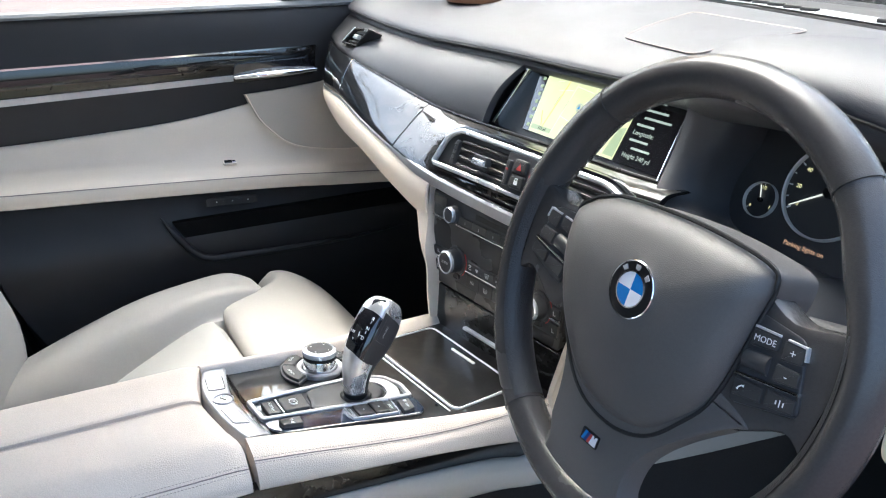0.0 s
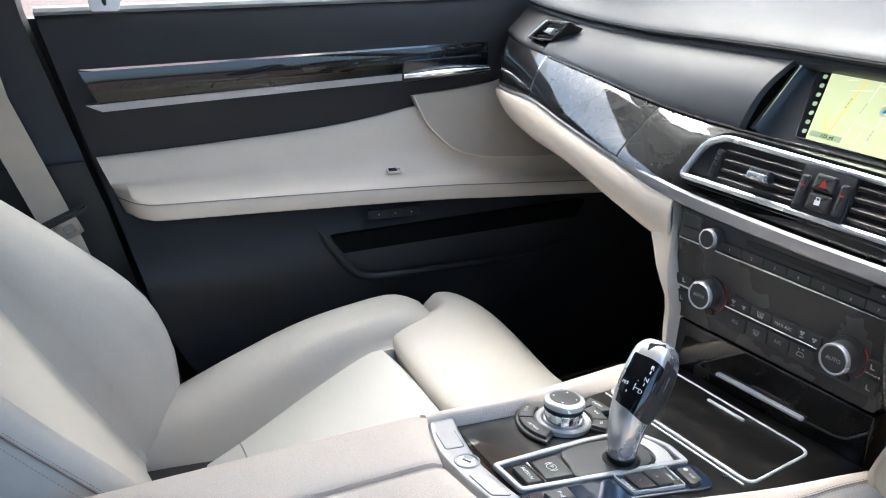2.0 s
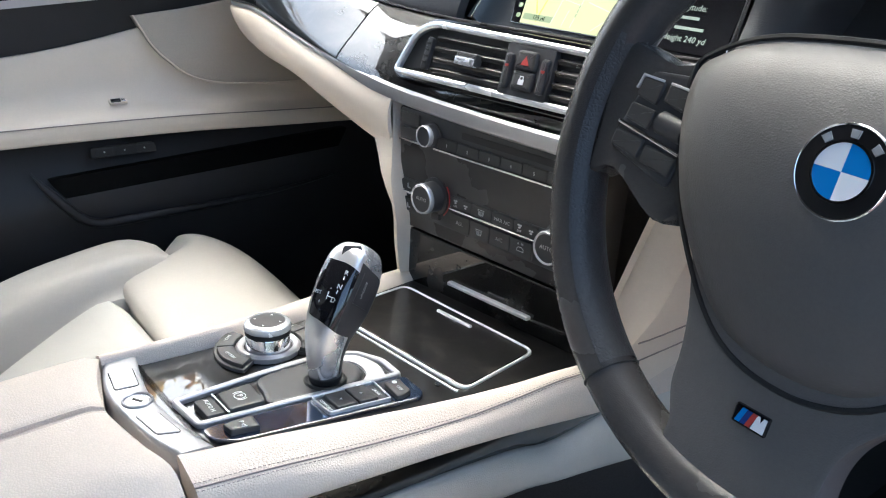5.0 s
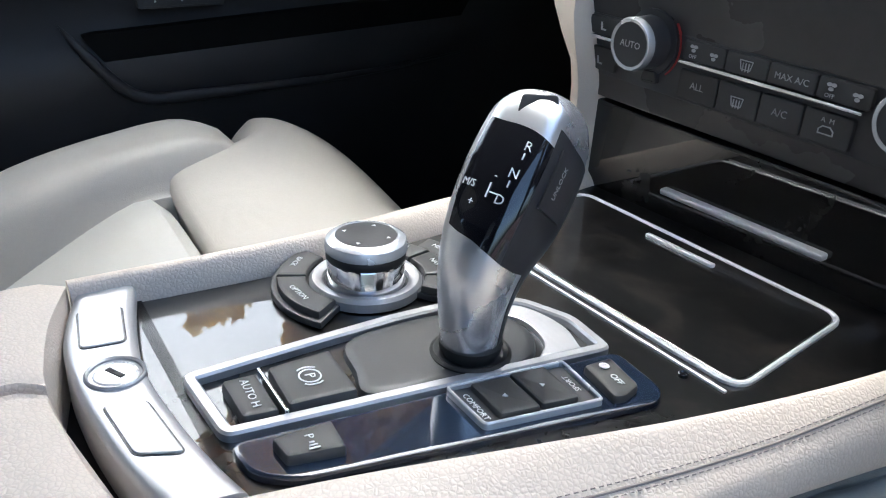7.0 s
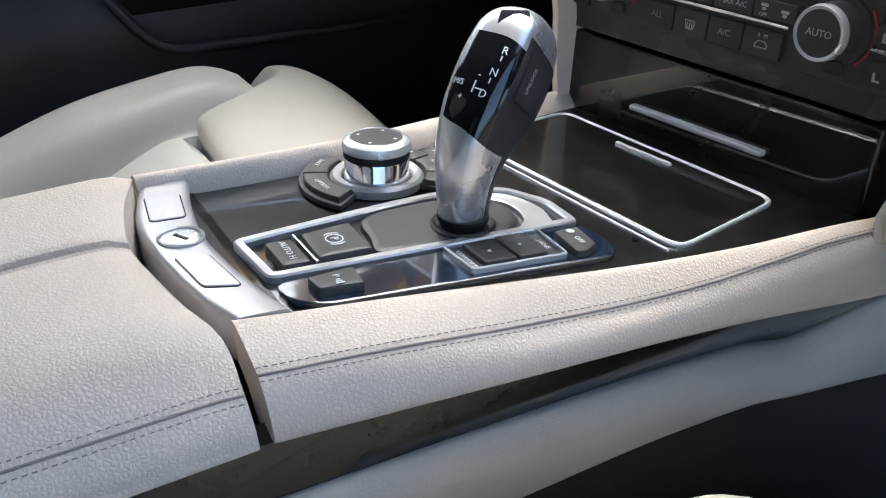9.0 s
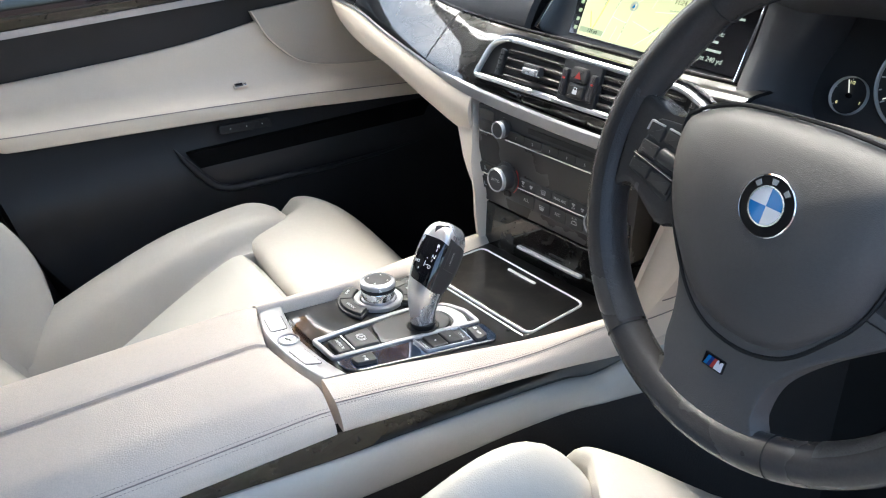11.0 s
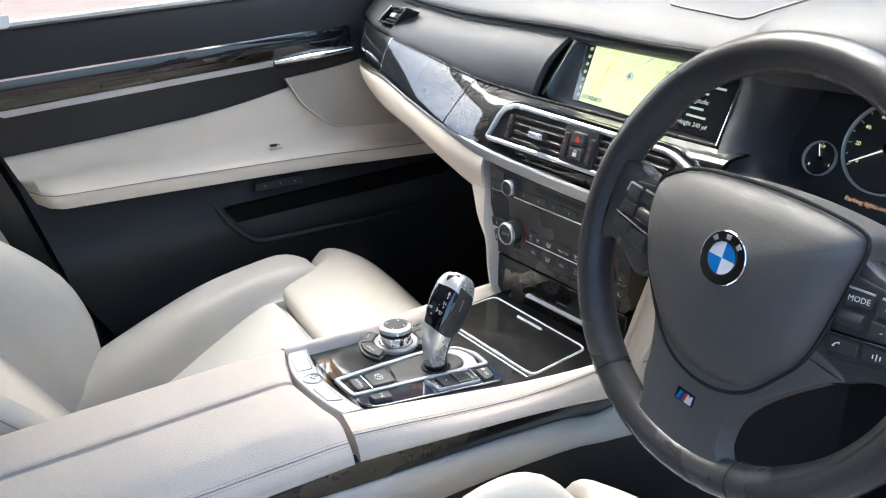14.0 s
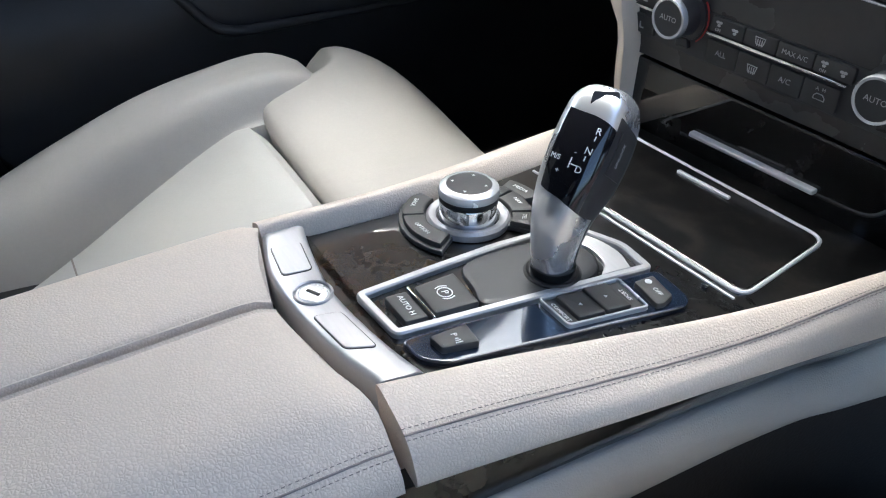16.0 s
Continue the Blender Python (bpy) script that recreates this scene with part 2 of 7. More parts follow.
def inset(poly, d):
    """The polygon moved inwards by d (2D, counter-clockwise)."""
    k = len(poly)
    out = []
    for i in range(k):
        a, b, c = (Vector(poly[j % k][:2]) for j in (i - 1, i, i + 1))
        e1, e2 = (b - a), (c - b)
        if e1.length < 1e-7 or e2.length < 1e-7:
            out.append(b)
            continue
        e1.normalize(), e2.normalize()
        n1, n2 = Vector((-e1.y, e1.x)), Vector((-e2.y, e2.x))
        h = n1 + n2
        h = h / max(0.35, h.dot(n1))
        out.append(b + h * d)
    return out


def ccw(poly):
    area = sum(a[0] * b[1] - b[0] * a[1] for a, b in zip(poly, list(poly[1:]) + [poly[0]]))
    return list(poly) if area > 0 else list(reversed(poly))


def rounded(poly, r, n=4):
    """The polygon with its corners rounded by about r."""
    poly = ccw([Vector(p[:2]) for p in poly])
    k = len(poly)
    out = []
    for i in range(k):
        a, b, c = poly[i - 1], poly[i], poly[(i + 1) % k]
        ra = min(r, (a - b).length * 0.45)
        rc = min(r, (c - b).length * 0.45)
        p, q = b + (a - b).normalized() * ra, b + (c - b).normalized() * rc
        for j in range(n + 1):
            t = j / n
            out.append(p * (1 - t) ** 2 + b * 2 * t * (1 - t) + q * t * t)
    return out


def slab(poly, m, low, high, bevel=0.0015, bm=None, dome=0.0):
    """A plate: outline in the plane of m, from low to high, with a rounded upper edge."""
    bm = bm or bmesh.new()
    poly = ccw([Vector(p[:2]) for p in poly])
    rings = [(0, low), (0, high - bevel), (bevel * 0.3, high - bevel * 0.3), (bevel, high), (bevel * 1.7, high)]
    rows = [[m @ Vector((*p, h)) for p in (inset(poly, d) if d else poly)] for d, h in rings]
    vs = [[bm.verts.new(p) for p in r] for r in rows]
    k = len(poly)
    for a, b in zip(vs, vs[1:]):
        for j in range(k):
            bm.faces.new((a[j], a[(j + 1) % k], b[(j + 1) % k], b[j]))
    if dome:
        c = sum((Vector((*p, 0)) for p in poly), Vector()) / k
        mid = bm.verts.new(m @ Vector((c.x, c.y, high + dome)))
        for j in range(k):
            bm.faces.new((vs[-1][j], vs[-1][(j + 1) % k], mid))
    else:
        bm.faces.new(vs[-1])
    bm.faces.new(list(reversed(vs[0])))
    return bm


def band(outer, inner, m, low, high, bevel=0.001):
    """A frame between two outlines with the same number of points."""
    bm = bmesh.new()
    outer, inner = [Vector(p[:2]) for p in outer], [Vector(p[:2]) for p in inner]
    mo = [o + (i - o).normalized() * bevel for o, i in zip(outer, inner)]
    mi = [i + (o - i).normalized() * bevel for o, i in zip(outer, inner)]
    rows = [[m @ Vector((*p, h)) for p in r] for r, h in ((outer, low), (outer, high - bevel), (mo, high), (mi, high), (inner, high - bevel), (inner, low), (outer, low))]
    vs = [[bm.verts.new(p) for p in r] for r in rows[:-1]]
    vs.append(vs[0])
    k = len(outer)
    for a, b in zip(vs, vs[1:]):
        for j in range(k):
            bm.faces.new((a[j], a[(j + 1) % k], b[(j + 1) % k], b[j]))
    return bm


def lathe(profile, m, n=40, bm=None):
    """Turned about m's z axis: profile of (radius, height)."""
    bm = bm or bmesh.new()
    rows = [[m @ Vector((r * math.cos(2 * math.pi * i / n), r * math.sin(2 * math.pi * i / n), h)) for i in range(n)] for r, h in profile]
    return lattice(bm, rows, True, True)


def tube(path, radius, n=10, closed=False, flat=1.0, up=(0, 0, 1), bm=None):
    """A rod along a path; flat squeezes it along up."""
    bm = bm or bmesh.new()
    path = [Vector(p) for p in path]
    k = len(path)
    rows = []
    for i, p in enumerate(path):
        a = path[i - 1] if (closed or i) else p
        b = path[(i + 1) % k] if (closed or i + 1 < k) else p
        t = (b - a).normalized()
        side = t.cross(Vector(up)).normalized()
        nor = side.cross(t).normalized()
        r = radius(i / max(1, k - 1)) if callable(radius) else radius
        rows.append([p + side * r * math.cos(2 * math.pi * j / n) + nor * r * flat * math.sin(2 * math.pi * j / n) for j in range(n)])
    if closed:
        rows.append(rows[0])
        vs = [[bm.verts.new(p) for p in r] for r in rows[:-1]]
        vs.append(vs[0])
        for a, b in zip(vs, vs[1:]):
            for j in range(n):
                bm.faces.new((a[j], a[(j + 1) % n], b[(j + 1) % n], b[j]))
        return bm
    return lattice(bm, rows, True, True)


def axes(origin, right, up):
    """A frame with x to the right, y up in its plane and z out of it."""
    x = Vector(right).normalized()
    z = x.cross(Vector(up)).normalized()
    y = z.cross(x)
    return Matrix.Translation(origin) @ Matrix((x, y, z)).transposed().to_4x4()


def lettering(text, size, m, material, parent, name="lettering", align="CENTER", depth=0.0001, sx=1.0):
    """Printed characters lying in the plane of m, centred."""
    cu = bpy.data.curves.new("letters", "FONT")
    cu.body, cu.size, cu.align_x, cu.align_y, cu.extrude, cu.resolution_u = text, size, align, "CENTER", depth, 2
    tmp = bpy.data.objects.new("letters", cu)
    me = bpy.data.meshes.new_from_object(tmp)
    bpy.data.objects.remove(tmp)
    me.transform(m @ Matrix.Diagonal((sx, 1, 1, 1)))
    me.name = name
    me.materials.clear()
    me.materials.append(material)
    ob = new(name, me)
    ob.parent = parent
    ob.matrix_parent_inverse = Matrix.Translation(WHERE.get(parent, Vector((0, 0, 0)))).inverted()
    return ob


def stitches(path, parent, out, length=0.0020, gap=0.0016, r=0.00024):
    """A row of short threads along a path, slightly proud of it."""
    path = [Vector(p) + Vector(out) * 0.0004 for p in path]
    bm = bmesh.new()
    for a, b in zip(path, path[1:]):
        d = (b - a).length
        k = max(1, round(d / (length + gap)))
        for i in range(k):
            p, q = a.lerp(b, i / k), a.lerp(b, (i + length / (length + gap)) / k)
            tube([p, q], r, 4, bm=bm, up=out)
    ob = part("stitching", bm, THREAD, parent, "row of pale thread stitches")
    return ob


def box(x0, x1, y0, y1, z0, z1, bevel=0.005):
    bm = bmesh.new()
    bmesh.ops.create_cube(bm, size=1)
    bmesh.ops.transform(bm, matrix=Matrix.Translation(((x0 + x1) / 2, (y0 + y1) / 2, (z0 + z1) / 2)) @ Matrix.Diagonal((x1 - x0, y1 - y0, z1 - z0, 1)), verts=bm.verts)
    if bevel:
        bmesh.ops.bevel(bm, geom=bm.edges[:], offset=bevel, segments=2, profile=0.5, affect="EDGES")
    return bm


def mix(a, b, t):
    return a + (b - a) * t


def track(keys, x):
    """Values of rows (x, a, b, ...) between their keys, smoothly."""
    if x <= keys[0][0]:
        return keys[0][1:]
    k = len(keys)
    for i in range(k - 1):
        p, q = keys[i], keys[i + 1]
        if x <= q[0]:
            w = q[0] - p[0]
            t = (x - p[0]) / w
            o, r = keys[max(0, i - 1)], keys[min(k - 1, i + 2)]
            out = []
            for j in range(1, len(p)):
                ma = (q[j] - o[j]) / (q[0] - o[0]) * w
                mb = (r[j] - p[j]) / (r[0] - p[0]) * w
                out.append((2 * t ** 3 - 3 * t * t + 1) * p[j] + (t ** 3 - 2 * t * t + t) * ma + (3 * t * t - 2 * t ** 3) * q[j] + (t ** 3 - t * t) * mb)
            return tuple(out)
    return keys[-1][1:]


# ---- the setting: cabin shell and outside ----
def setting(name, bm, material, label, category):
    return tagged(finish(name, bm, material), label, category, kind="structure")


setting("ground", box(-150, 150, -150, 150, -0.6, -0.36, 0), PAVING, "reddish grey block paving outside the car", "ground")
setting("floor", box(-0.74, 0.72, -1.6, 1.0, -0.03, 0.0, 0), CARPET, "black carpet of the car floor", "floor")
setting("ceiling", sheet([[(-0.60, y, 1.17 + 0.05 * math.sin((y + 1.6) * 1.7)), (-0.3, y, 1.20 + 0.05 * math.sin((y + 1.6) * 1.7)), (0.3, y, 1.20 + 0.05 * math.sin((y + 1.6) * 1.7)), (0.60, y, 1.17 + 0.05 * math.sin((y + 1.6) * 1.7))] for y in (-1.6, -1.2, -0.8, -0.4, -0.05, 0.12)], 0.05, (0, 0, 1)), HEADLINER, "dark grey fabric headliner of the car roof", "ceiling")
setting("wall_rear", box(-0.70, 0.70, -1.66, -1.6, 0.0, 0.75, 0.01), SOFT, "dark rear bulkhead behind the back seats", "wall")
setting("wall_front", box(-0.72, 0.72, 0.98, 1.03, -0.02, 0.76, 0.01), SOFT, "dark firewall ahead of the footwells", "wall")
for side, nm in ((-1, "wall_passenger_pillar"), (1, "wall_driver_pillar")):
    bm = tube([(side * 0.71, 0.92, 0.76), (side * 0.66, 0.62, 0.95), (side * 0.61, 0.30, 1.10), (side * 0.57, 0.08, 1.19)], 0.035, 12, flat=1.3)
    setting(nm, bm, BLACK_LEATHER, "dark trimmed windscreen pillar", "pillar")
ws = [[(x * (1 - 0.15 * t), mix(0.93, 0.10, t) - 0.08 * (x / 0.7) ** 2 * (1 - t), mix(0.800, 1.20, t)) for x in (-0.68, -0.34, 0, 0.34, 0.68)] for t in (0, 0.33, 0.66, 1)]
wind = setting("window_windscreen", sheet(ws, 0.005, (0, 0.5, 0.8)), GLASS, "clear curved windscreen glass", "window")
wind.visible_shadow = False
pw = setting("window_passenger", sheet([[(-0.735, -0.42, 0.775), (-0.735, 0.50, 0.775)], [(-0.640, -0.44, 1.10), (-0.640, 0.20, 1.10)]], 0.004, (1, 0, 0)), GLASS, "clear passenger door window glass", "window")
pw.visible_shadow = False
setting("trim_roof_rail", sheet([[Vector((-0.655, y, 1.075)), Vector((-0.640, y, 1.115)), Vector((-0.615, y, 1.165)), Vector((-0.57, y, 1.20))] for y in (-1.6, -1.0, -0.5, -0.1, 0.14)], 0.03, (-1, 0, 0.3)), HEADLINER, "dark fabric roof rail above the passenger window", "trim")
setting("trim_mirror_sail", slab(rounded([(0.205, 0.772), (0.225, 0.805), (0.33, 0.862), (0.62, 0.900), (0.62, 0.772)], 0.008), axes((-0.937, 0, 0.0306), (0, 1, 0), (0.29, 0, 1)), -0.01, 0.006, 0.003), BLACK_LEATHER, "black triangular trim at the front of the window", "trim")

setting("wall_passenger_outer", box(-0.80, -0.765, -1.66, 1.0, -0.03, 0.765, 0.0), SOFT, "dark outer skin of the passenger door", "wall")
# upper rear of the cabin: tinted glass reads as dark wall
setting("wall_rear_upper", sheet([[(-0.62, -1.62, 0.74), (0.62, -1.62, 0.74)], [(-0.58, -1.60, 1.24), (0.58, -1.60, 1.24)]], 0.03, (0, -1, 0)), SOFT, "dark tinted rear end of the cabin", "wall")
for sx, nm in ((-1, "wall_rear_quarter_passenger"), (1, "wall_rear_quarter_driver")):
    setting(nm, sheet([[(sx * 0.715, -1.62, 0.72), (sx * 0.715, -0.62, 0.72)], [(sx * 0.60, -1.62, 1.26), (sx * 0.60, -0.58, 1.26)]], 0.03, (sx, 0, 0)), SOFT, "dark tinted rear side of the cabin", "wall")
setting("wall_driver_sill", sheet([[(0.70, y, 0.0), (0.715, y, 0.07), (0.76, y, 0.085)] for y in (-1.6, -0.8, 0.0, 0.6, 1.0)], 0.06, (0.4, 0, -1)), SOFT, "dark sill of the open driver's doorway", "sill")
setting("wall_driver_front", sheet([[(0.735, y, 0.0), (0.74, y, 0.40), (0.76, y, 0.735)] for y in (0.48, 0.7, 1.0)], 0.04, (1, 0, 0)), SOFT, "dark lining ahead of the open driver's doorway", "wall")
setting("wall_driver_rear", sheet([[(0.735, y, 0.0), (0.74, y, 0.40), (0.76, y, 0.735)] for y in (-1.6, -1.1, -0.62)], 0.04, (1, 0, 0)), SOFT, "dark lining behind the open driver's doorway", "wall")
setting("wall_passenger_rear", sheet([[(-0.70, y, 0.0), (-0.70, y, 0.50), (-0.71, y, 0.76)] for y in (-1.6, -1.2, -0.8)], 0.05, (-1, 0, 0)), SOFT, "dark lining of the rear passenger side", "wall")
rows = []
for z, ya, yb, x in ((0.0, -0.80, -0.221, -0.692), (0.30, -0.80, -0.293, -0.690), (0.50, -0.80, -0.336, -0.688), (0.577, -0.80, -0.357, -0.686), (0.582, -0.80, -0.358, -0.690), (0.60, -0.80, -0.362, -0.692), (0.77, -0.78, -0.406, -0.700), (1.0, -0.66, -0.441, -0.66), (1.18, -0.60, -0.461, -0.61)):
    rows.append([Vector((x - 0.02, ya, z)), Vector((x, mix(ya, yb, 0.3), z)), Vector((x, mix(ya, yb, 0.9), z)), Vector((x - 0.004, yb - 0.008, z)), Vector((x - 0.03, yb - 0.003, z))])
setting("wall_centre_pillar", sheet(rows, 0.04, (-1, 0, 0)), BLACK_LEATHER, "dark centre pillar lining behind the passenger door", "pillar")

# ---- dashboard ----
# x, wood lower edge (y, z), bulge (y, z), wood upper edge (y, z), lip above the pad (y, z), lower edge of the pale part (y, z)
DASH = [
    (-0.66, 0.270, 0.648, 0.272, 0.686, 0.284, 0.728, 0.325, 0.780, 0.290, 0.606),
    (-0.60, 0.250, 0.653, 0.254, 0.690, 0.268, 0.721, 0.322, 0.775, 0.265, 0.602),
    (-0.48, 0.229, 0.658, 0.238, 0.688, 0.255, 0.714, 0.320, 0.769, 0.235, 0.598),
    (-0.36, 0.216, 0.645, 0.233, 0.676, 0.258, 0.7025, 0.324, 0.766, 0.218, 0.594),
    (-0.24, 0.209, 0.631, 0.235, 0.661, 0.268, 0.688, 0.330, 0.768, 0.209, 0.575),
    (-0.14, 0.210, 0.620, 0.238, 0.655, 0.284, 0.681, 0.334, 0.770, 0.212, 0.557),
    (0.00, 0.220, 0.615, 0.231, 0.654, 0.303, 0.679, 0.338, 0.771, 0.230, 0.560),
    (0.12, 0.232, 0.614, 0.244, 0.654, 0.308, 0.680, 0.338, 0.774, 0.240, 0.560),
    (0.24, 0.246, 0.614, 0.258, 0.656, 0.314, 0.684, 0.338, 0.777, 0.255, 0.560),
    (0.68, 0.30, 0.620, 0.31, 0.66, 0.33, 0.69, 0.36, 0.79, 0.31, 0.56),
]
dash = thing("dashboard", "charcoal leather dashboard with dark wood trim and pale lower edge", "dashboard", (0, 0.6, 0.45))
xs = [-0.66 + 0.03 * i for i in range(45)]


def hood(x):
    """How far the instrument hood rises at x."""
    return max(0.0, min(1.0, (x - 0.16) / 0.08)) * max(0.0, min(1.0, (0.68 - x) / 0.06))


def top_rows():
    rows = []
    for x in xs:
        d = track(DASH, x)
        ly, lz = d[6], d[7]
        h = hood(x)
        h = h * h * (3 - 2 * h)
        arch = 1 - ((x - 0.42) / 0.3) ** 2 if abs(x - 0.42) < 0.3 else 0
        up = h * (0.026 + 0.016 * arch) - 0.028 * (max(0.0, min(x, 0.52) - 0.30) / 0.19) ** 2
        back = h * (0.055 + 0.010 * arch)
        far = 0.80 - 0.20 * max(0.0, min(0.5, x + 0.2))
        rows.append(curve([(x, ly + 0.035 - back, lz - 0.022 - 0.020 * h + up), (x, ly - back - 0.002 * h, lz - 0.006 - 0.012 * h + up), (x, ly + 0.010 - back, lz + 0.008 + up), (x, ly + 0.05 - back * 0.5, lz + 0.022 + up), (x, 0.50, 0.806 + up * 0.5), (x, far - 0.10, 0.812), (x, far - 0.01, 0.803), (x, far, 0.796), (x, far + 0.012, 0.775)], 4))
    return rows


part("top_pad", sheet(top_rows(), 0.012, (0, 0.3, -1)), DASH_LEATHER, dash, "charcoal leather top with a stitched seam")
seam = [r[4] for r in top_rows()]
part("seam", tube([p + Vector((0, -0.001, 0.0015)) for p in seam], 0.0013, 6), RUBBER, dash, "dark seam along the top pad's edge")

# passenger pad above the wood
rows = []
for x in [-0.500 + 0.0184 * i for i in range(21)]:
    d = track(DASH, x)
    wy, wz, ly, lz = d[4], d[5], d[6], d[7]
    e = 0.016 * ((x + 0.5) / 0.368) ** 2
    rows.append(curve([(x, wy + 0.010, wz - 0.010), (x, wy + 0.002, wz + 0.003), (x + e * 0.5, mix(wy, ly, 0.5) - 0.006, mix(wz, lz, 0.5)), (x + e, ly + 0.004, lz - 0.014), (x + e, ly + 0.022, lz - 0.012)], 5))
housing = []
for i in range(9):
    x = mix(-0.665, -0.503, i / 8)
    d = track(DASH, x)
    wy, wz, ly, lz = d[4], d[5], d[6], d[7]
    housing.append(curve([(x, wy + 0.012, wz - 0.010), (x, wy + 0.008, wz + 0.002), (x, mix(wy, ly, 0.5) + 0.006, mix(wz, lz, 0.5) - 0.006), (x, ly + 0.006, lz - 0.014), (x, ly + 0.024, lz - 0.012)], 5))
part("vent_housing", sheet(housing, 0.01, (0, 1, -0.2)), SOFT, dash, "black moulding round the side vent")
part("glove_box_pad", sheet(rows, 0.01, (0, 1, -0.2)), DASH_LEATHER, dash, "charcoal leather pad with a small round badge")
m = axes((-0.449, 0.2885, 0.731), (1, 0.05, -0.08), (0, 0.5, 0.8))
part("pad_badge", slab([(0.010 * math.cos(a), 0.006 * math.sin(a)) for a in [i * math.pi / 10 for i in range(20)]], m, -0.004, 0.002, 0.001), PLASTIC, dash, "small dark oval badge")


def trim_rows(x0, x1, off=0.0, n=12):
    rows = []
    for i in range(n + 1):
        x = mix(x0, x1, i / n)
        d = list(track(DASH, x))
        k = max(0.0, min(1.0, (x + 0.155) / 0.05))
        for j in (0, 2):
            d[j] += 0.014 * k * k * (3 - 2 * k)
        rows.append(curve([(x, d[0] + 0.004, d[1] - 0.002), (x, d[0] - off, d[1] + 0.004), (x, d[2] - off, d[3]), (x, mix(d[2], d[4], mix(0.55, 0.28, k)) - off, mix(mix(d[3], d[5], 0.61), d[5] - 0.003, k)), (x, d[4], d[5])], 4))
    return rows


for nm, a, b in (("wood_trim", -0.632, -0.487), ("wood_trim", -0.484, -0.243), ("wood_trim", -0.240, 0.214)):
    part(nm, sheet(trim_rows(a, b, 0.0, 14), 0.008, (0, 0.8, -0.4)), WOOD, dash, "lacquered dark burl wood trim")
for x in (-0.4855, -0.2415):
    part("trim_joint", sheet(trim_rows(x - 0.0012, x + 0.0012, 0.0006 if x < -0.4 else -0.001, 1), 0.01, (0, 0.8, -0.4)), CHROME if x < -0.4 else RUBBER, dash, "thin joint between the wood panels")
# bright strip above and below the wood
up_line, low_line = [], []
for i in range(60):
    x = mix(-0.65, 0.262, i / 59)
    d = track(DASH, x)
    low_line.append(Vector((x, d[0] + 0.001, d[1] - 0.004)))
    if -0.49 < x < 0.206:
        up_line.append(Vector((x, d[4] - 0.001, d[5] + 0.001)))
part("upper_strip", tube(up_line, 0.0014, 6), PANEL, dash, "dark joint above the wood")
part("lower_strip", tube(low_line, lambda t: 0.0025 + 0.006 * max(0, min(1, (t - 0.42) / 0.1)), 8, up=(0, -1, 0), flat=0.5), SATIN, dash, "satin metal strip below the wood")
# pale lower part
rows = []
for i in range(30):
    x = mix(-0.655, -0.135, i / 29)
    d = track(DASH, x)
    rows.append(curve([(x, d[0] + 0.012, d[1] - 0.006), (x, d[0] - 0.001, d[1] - 0.009), (x, mix(d[0], d[8], 0.5) - 0.008, mix(d[1], d[9], 0.5) - 0.002), (x, d[8], d[9]), (x, d[8] + 0.035, d[9] - 0.004), (x, d[8] + 0.12, d[9] + 0.01)], 4))
part("pale_lower_edge", sheet(rows, 0.006, (0, 0.7, 0.7)), CREAM_DOOR, dash, "pale cream leather lower edge")
# pale leg beside the console
def leg(xa, xb, flip, foot=0.405):
    rows = []
    for k in range(15):
        t = k / 14
        z = mix(0.606, foot, t)
        cx = mix(xa, xb, min(1, t * 1.9) ** 0.7)
        w = mix(0.085, 0.0135, min(1, t * 2.0) ** 0.6)
        y = mix(0.222, 0.196, min(1, t * 2.6)) + (0.02 * max(0, t - 0.7))
        s = flip
        rows.append(curve([(cx - s * w * 0.5, y + 0.20, z), (cx - s * w * 0.5, y + 0.02, z), (cx - s * w * 0.38, y - 0.001, z), (cx + s * w * 0.38, y - 0.002, z), (cx + s * w * 0.5, y + 0.012, z), (cx + s * w * 0.5, y + 0.20, z)], 3))
    return loft(rows, True, True)
part("leg_trim", leg(-0.186, -0.1075, 1), CREAM_DOOR, dash, "cream leather leg running down to the console")
rows = []
for k in range(19):
    z = mix(0.622, 0.345, k / 18)
    xi = track([(0.340, 0.158), (0.40, 0.157), (0.45, 0.161), (0.50, 0.177), (0.55, 0.195), (0.604, 0.215), (0.63, 0.224)], z)[0]
    w = 0.25 + 0.75 * min(1, max(0, (z - 0.40) / 0.12))
    back = 0.055 * min(1, max(0, (0.445 - z) / 0.06))
    rows.append(curve([(xi, 0.40, z), (xi, 0.212 + back, z), (xi + 0.003, 0.2005 + back, z), (xi + 0.018 * w, 0.1985 + back, z), (xi + 0.032 * w, 0.206 + back, z), (xi + 0.040 * w, 0.222 + back, z), (xi + 0.044 * w, 0.32, z), (xi + 0.050 * w, 0.50, z)], 4))
side_leg = part("leg_trim", loft(rows), CREAM_DOOR, dash, "cream leather leg with a pale side wall reaching into the footwell")
for k in (9, 11):
    part("seam", tube([p + Vector((0.0004, -0.0002, 0)) for p in rows[k][19:]], 0.0008, 5), GROOVE, side_leg, "thin joint")
part("knee_panel", sheet([[(x, 0.33, 0.575), (x, 0.42, 0.50), (x, 0.60, 0.42), (x, 0.90, 0.30)] for x in (-0.66, -0.4, -0.16)], 0.01, (0, 0.4, 1)), SOFT, dash, "black panel under the passenger side")
part("knee_panel", sheet([[(x, 0.36, 0.575), (x, 0.42, 0.50), (x, 0.60, 0.42), (x, 0.90, 0.30)] for x in (0.19, 0.45, 0.69)], 0.01, (0, 0.4, 1)), SOFT, dash, "black panel under the steering column")
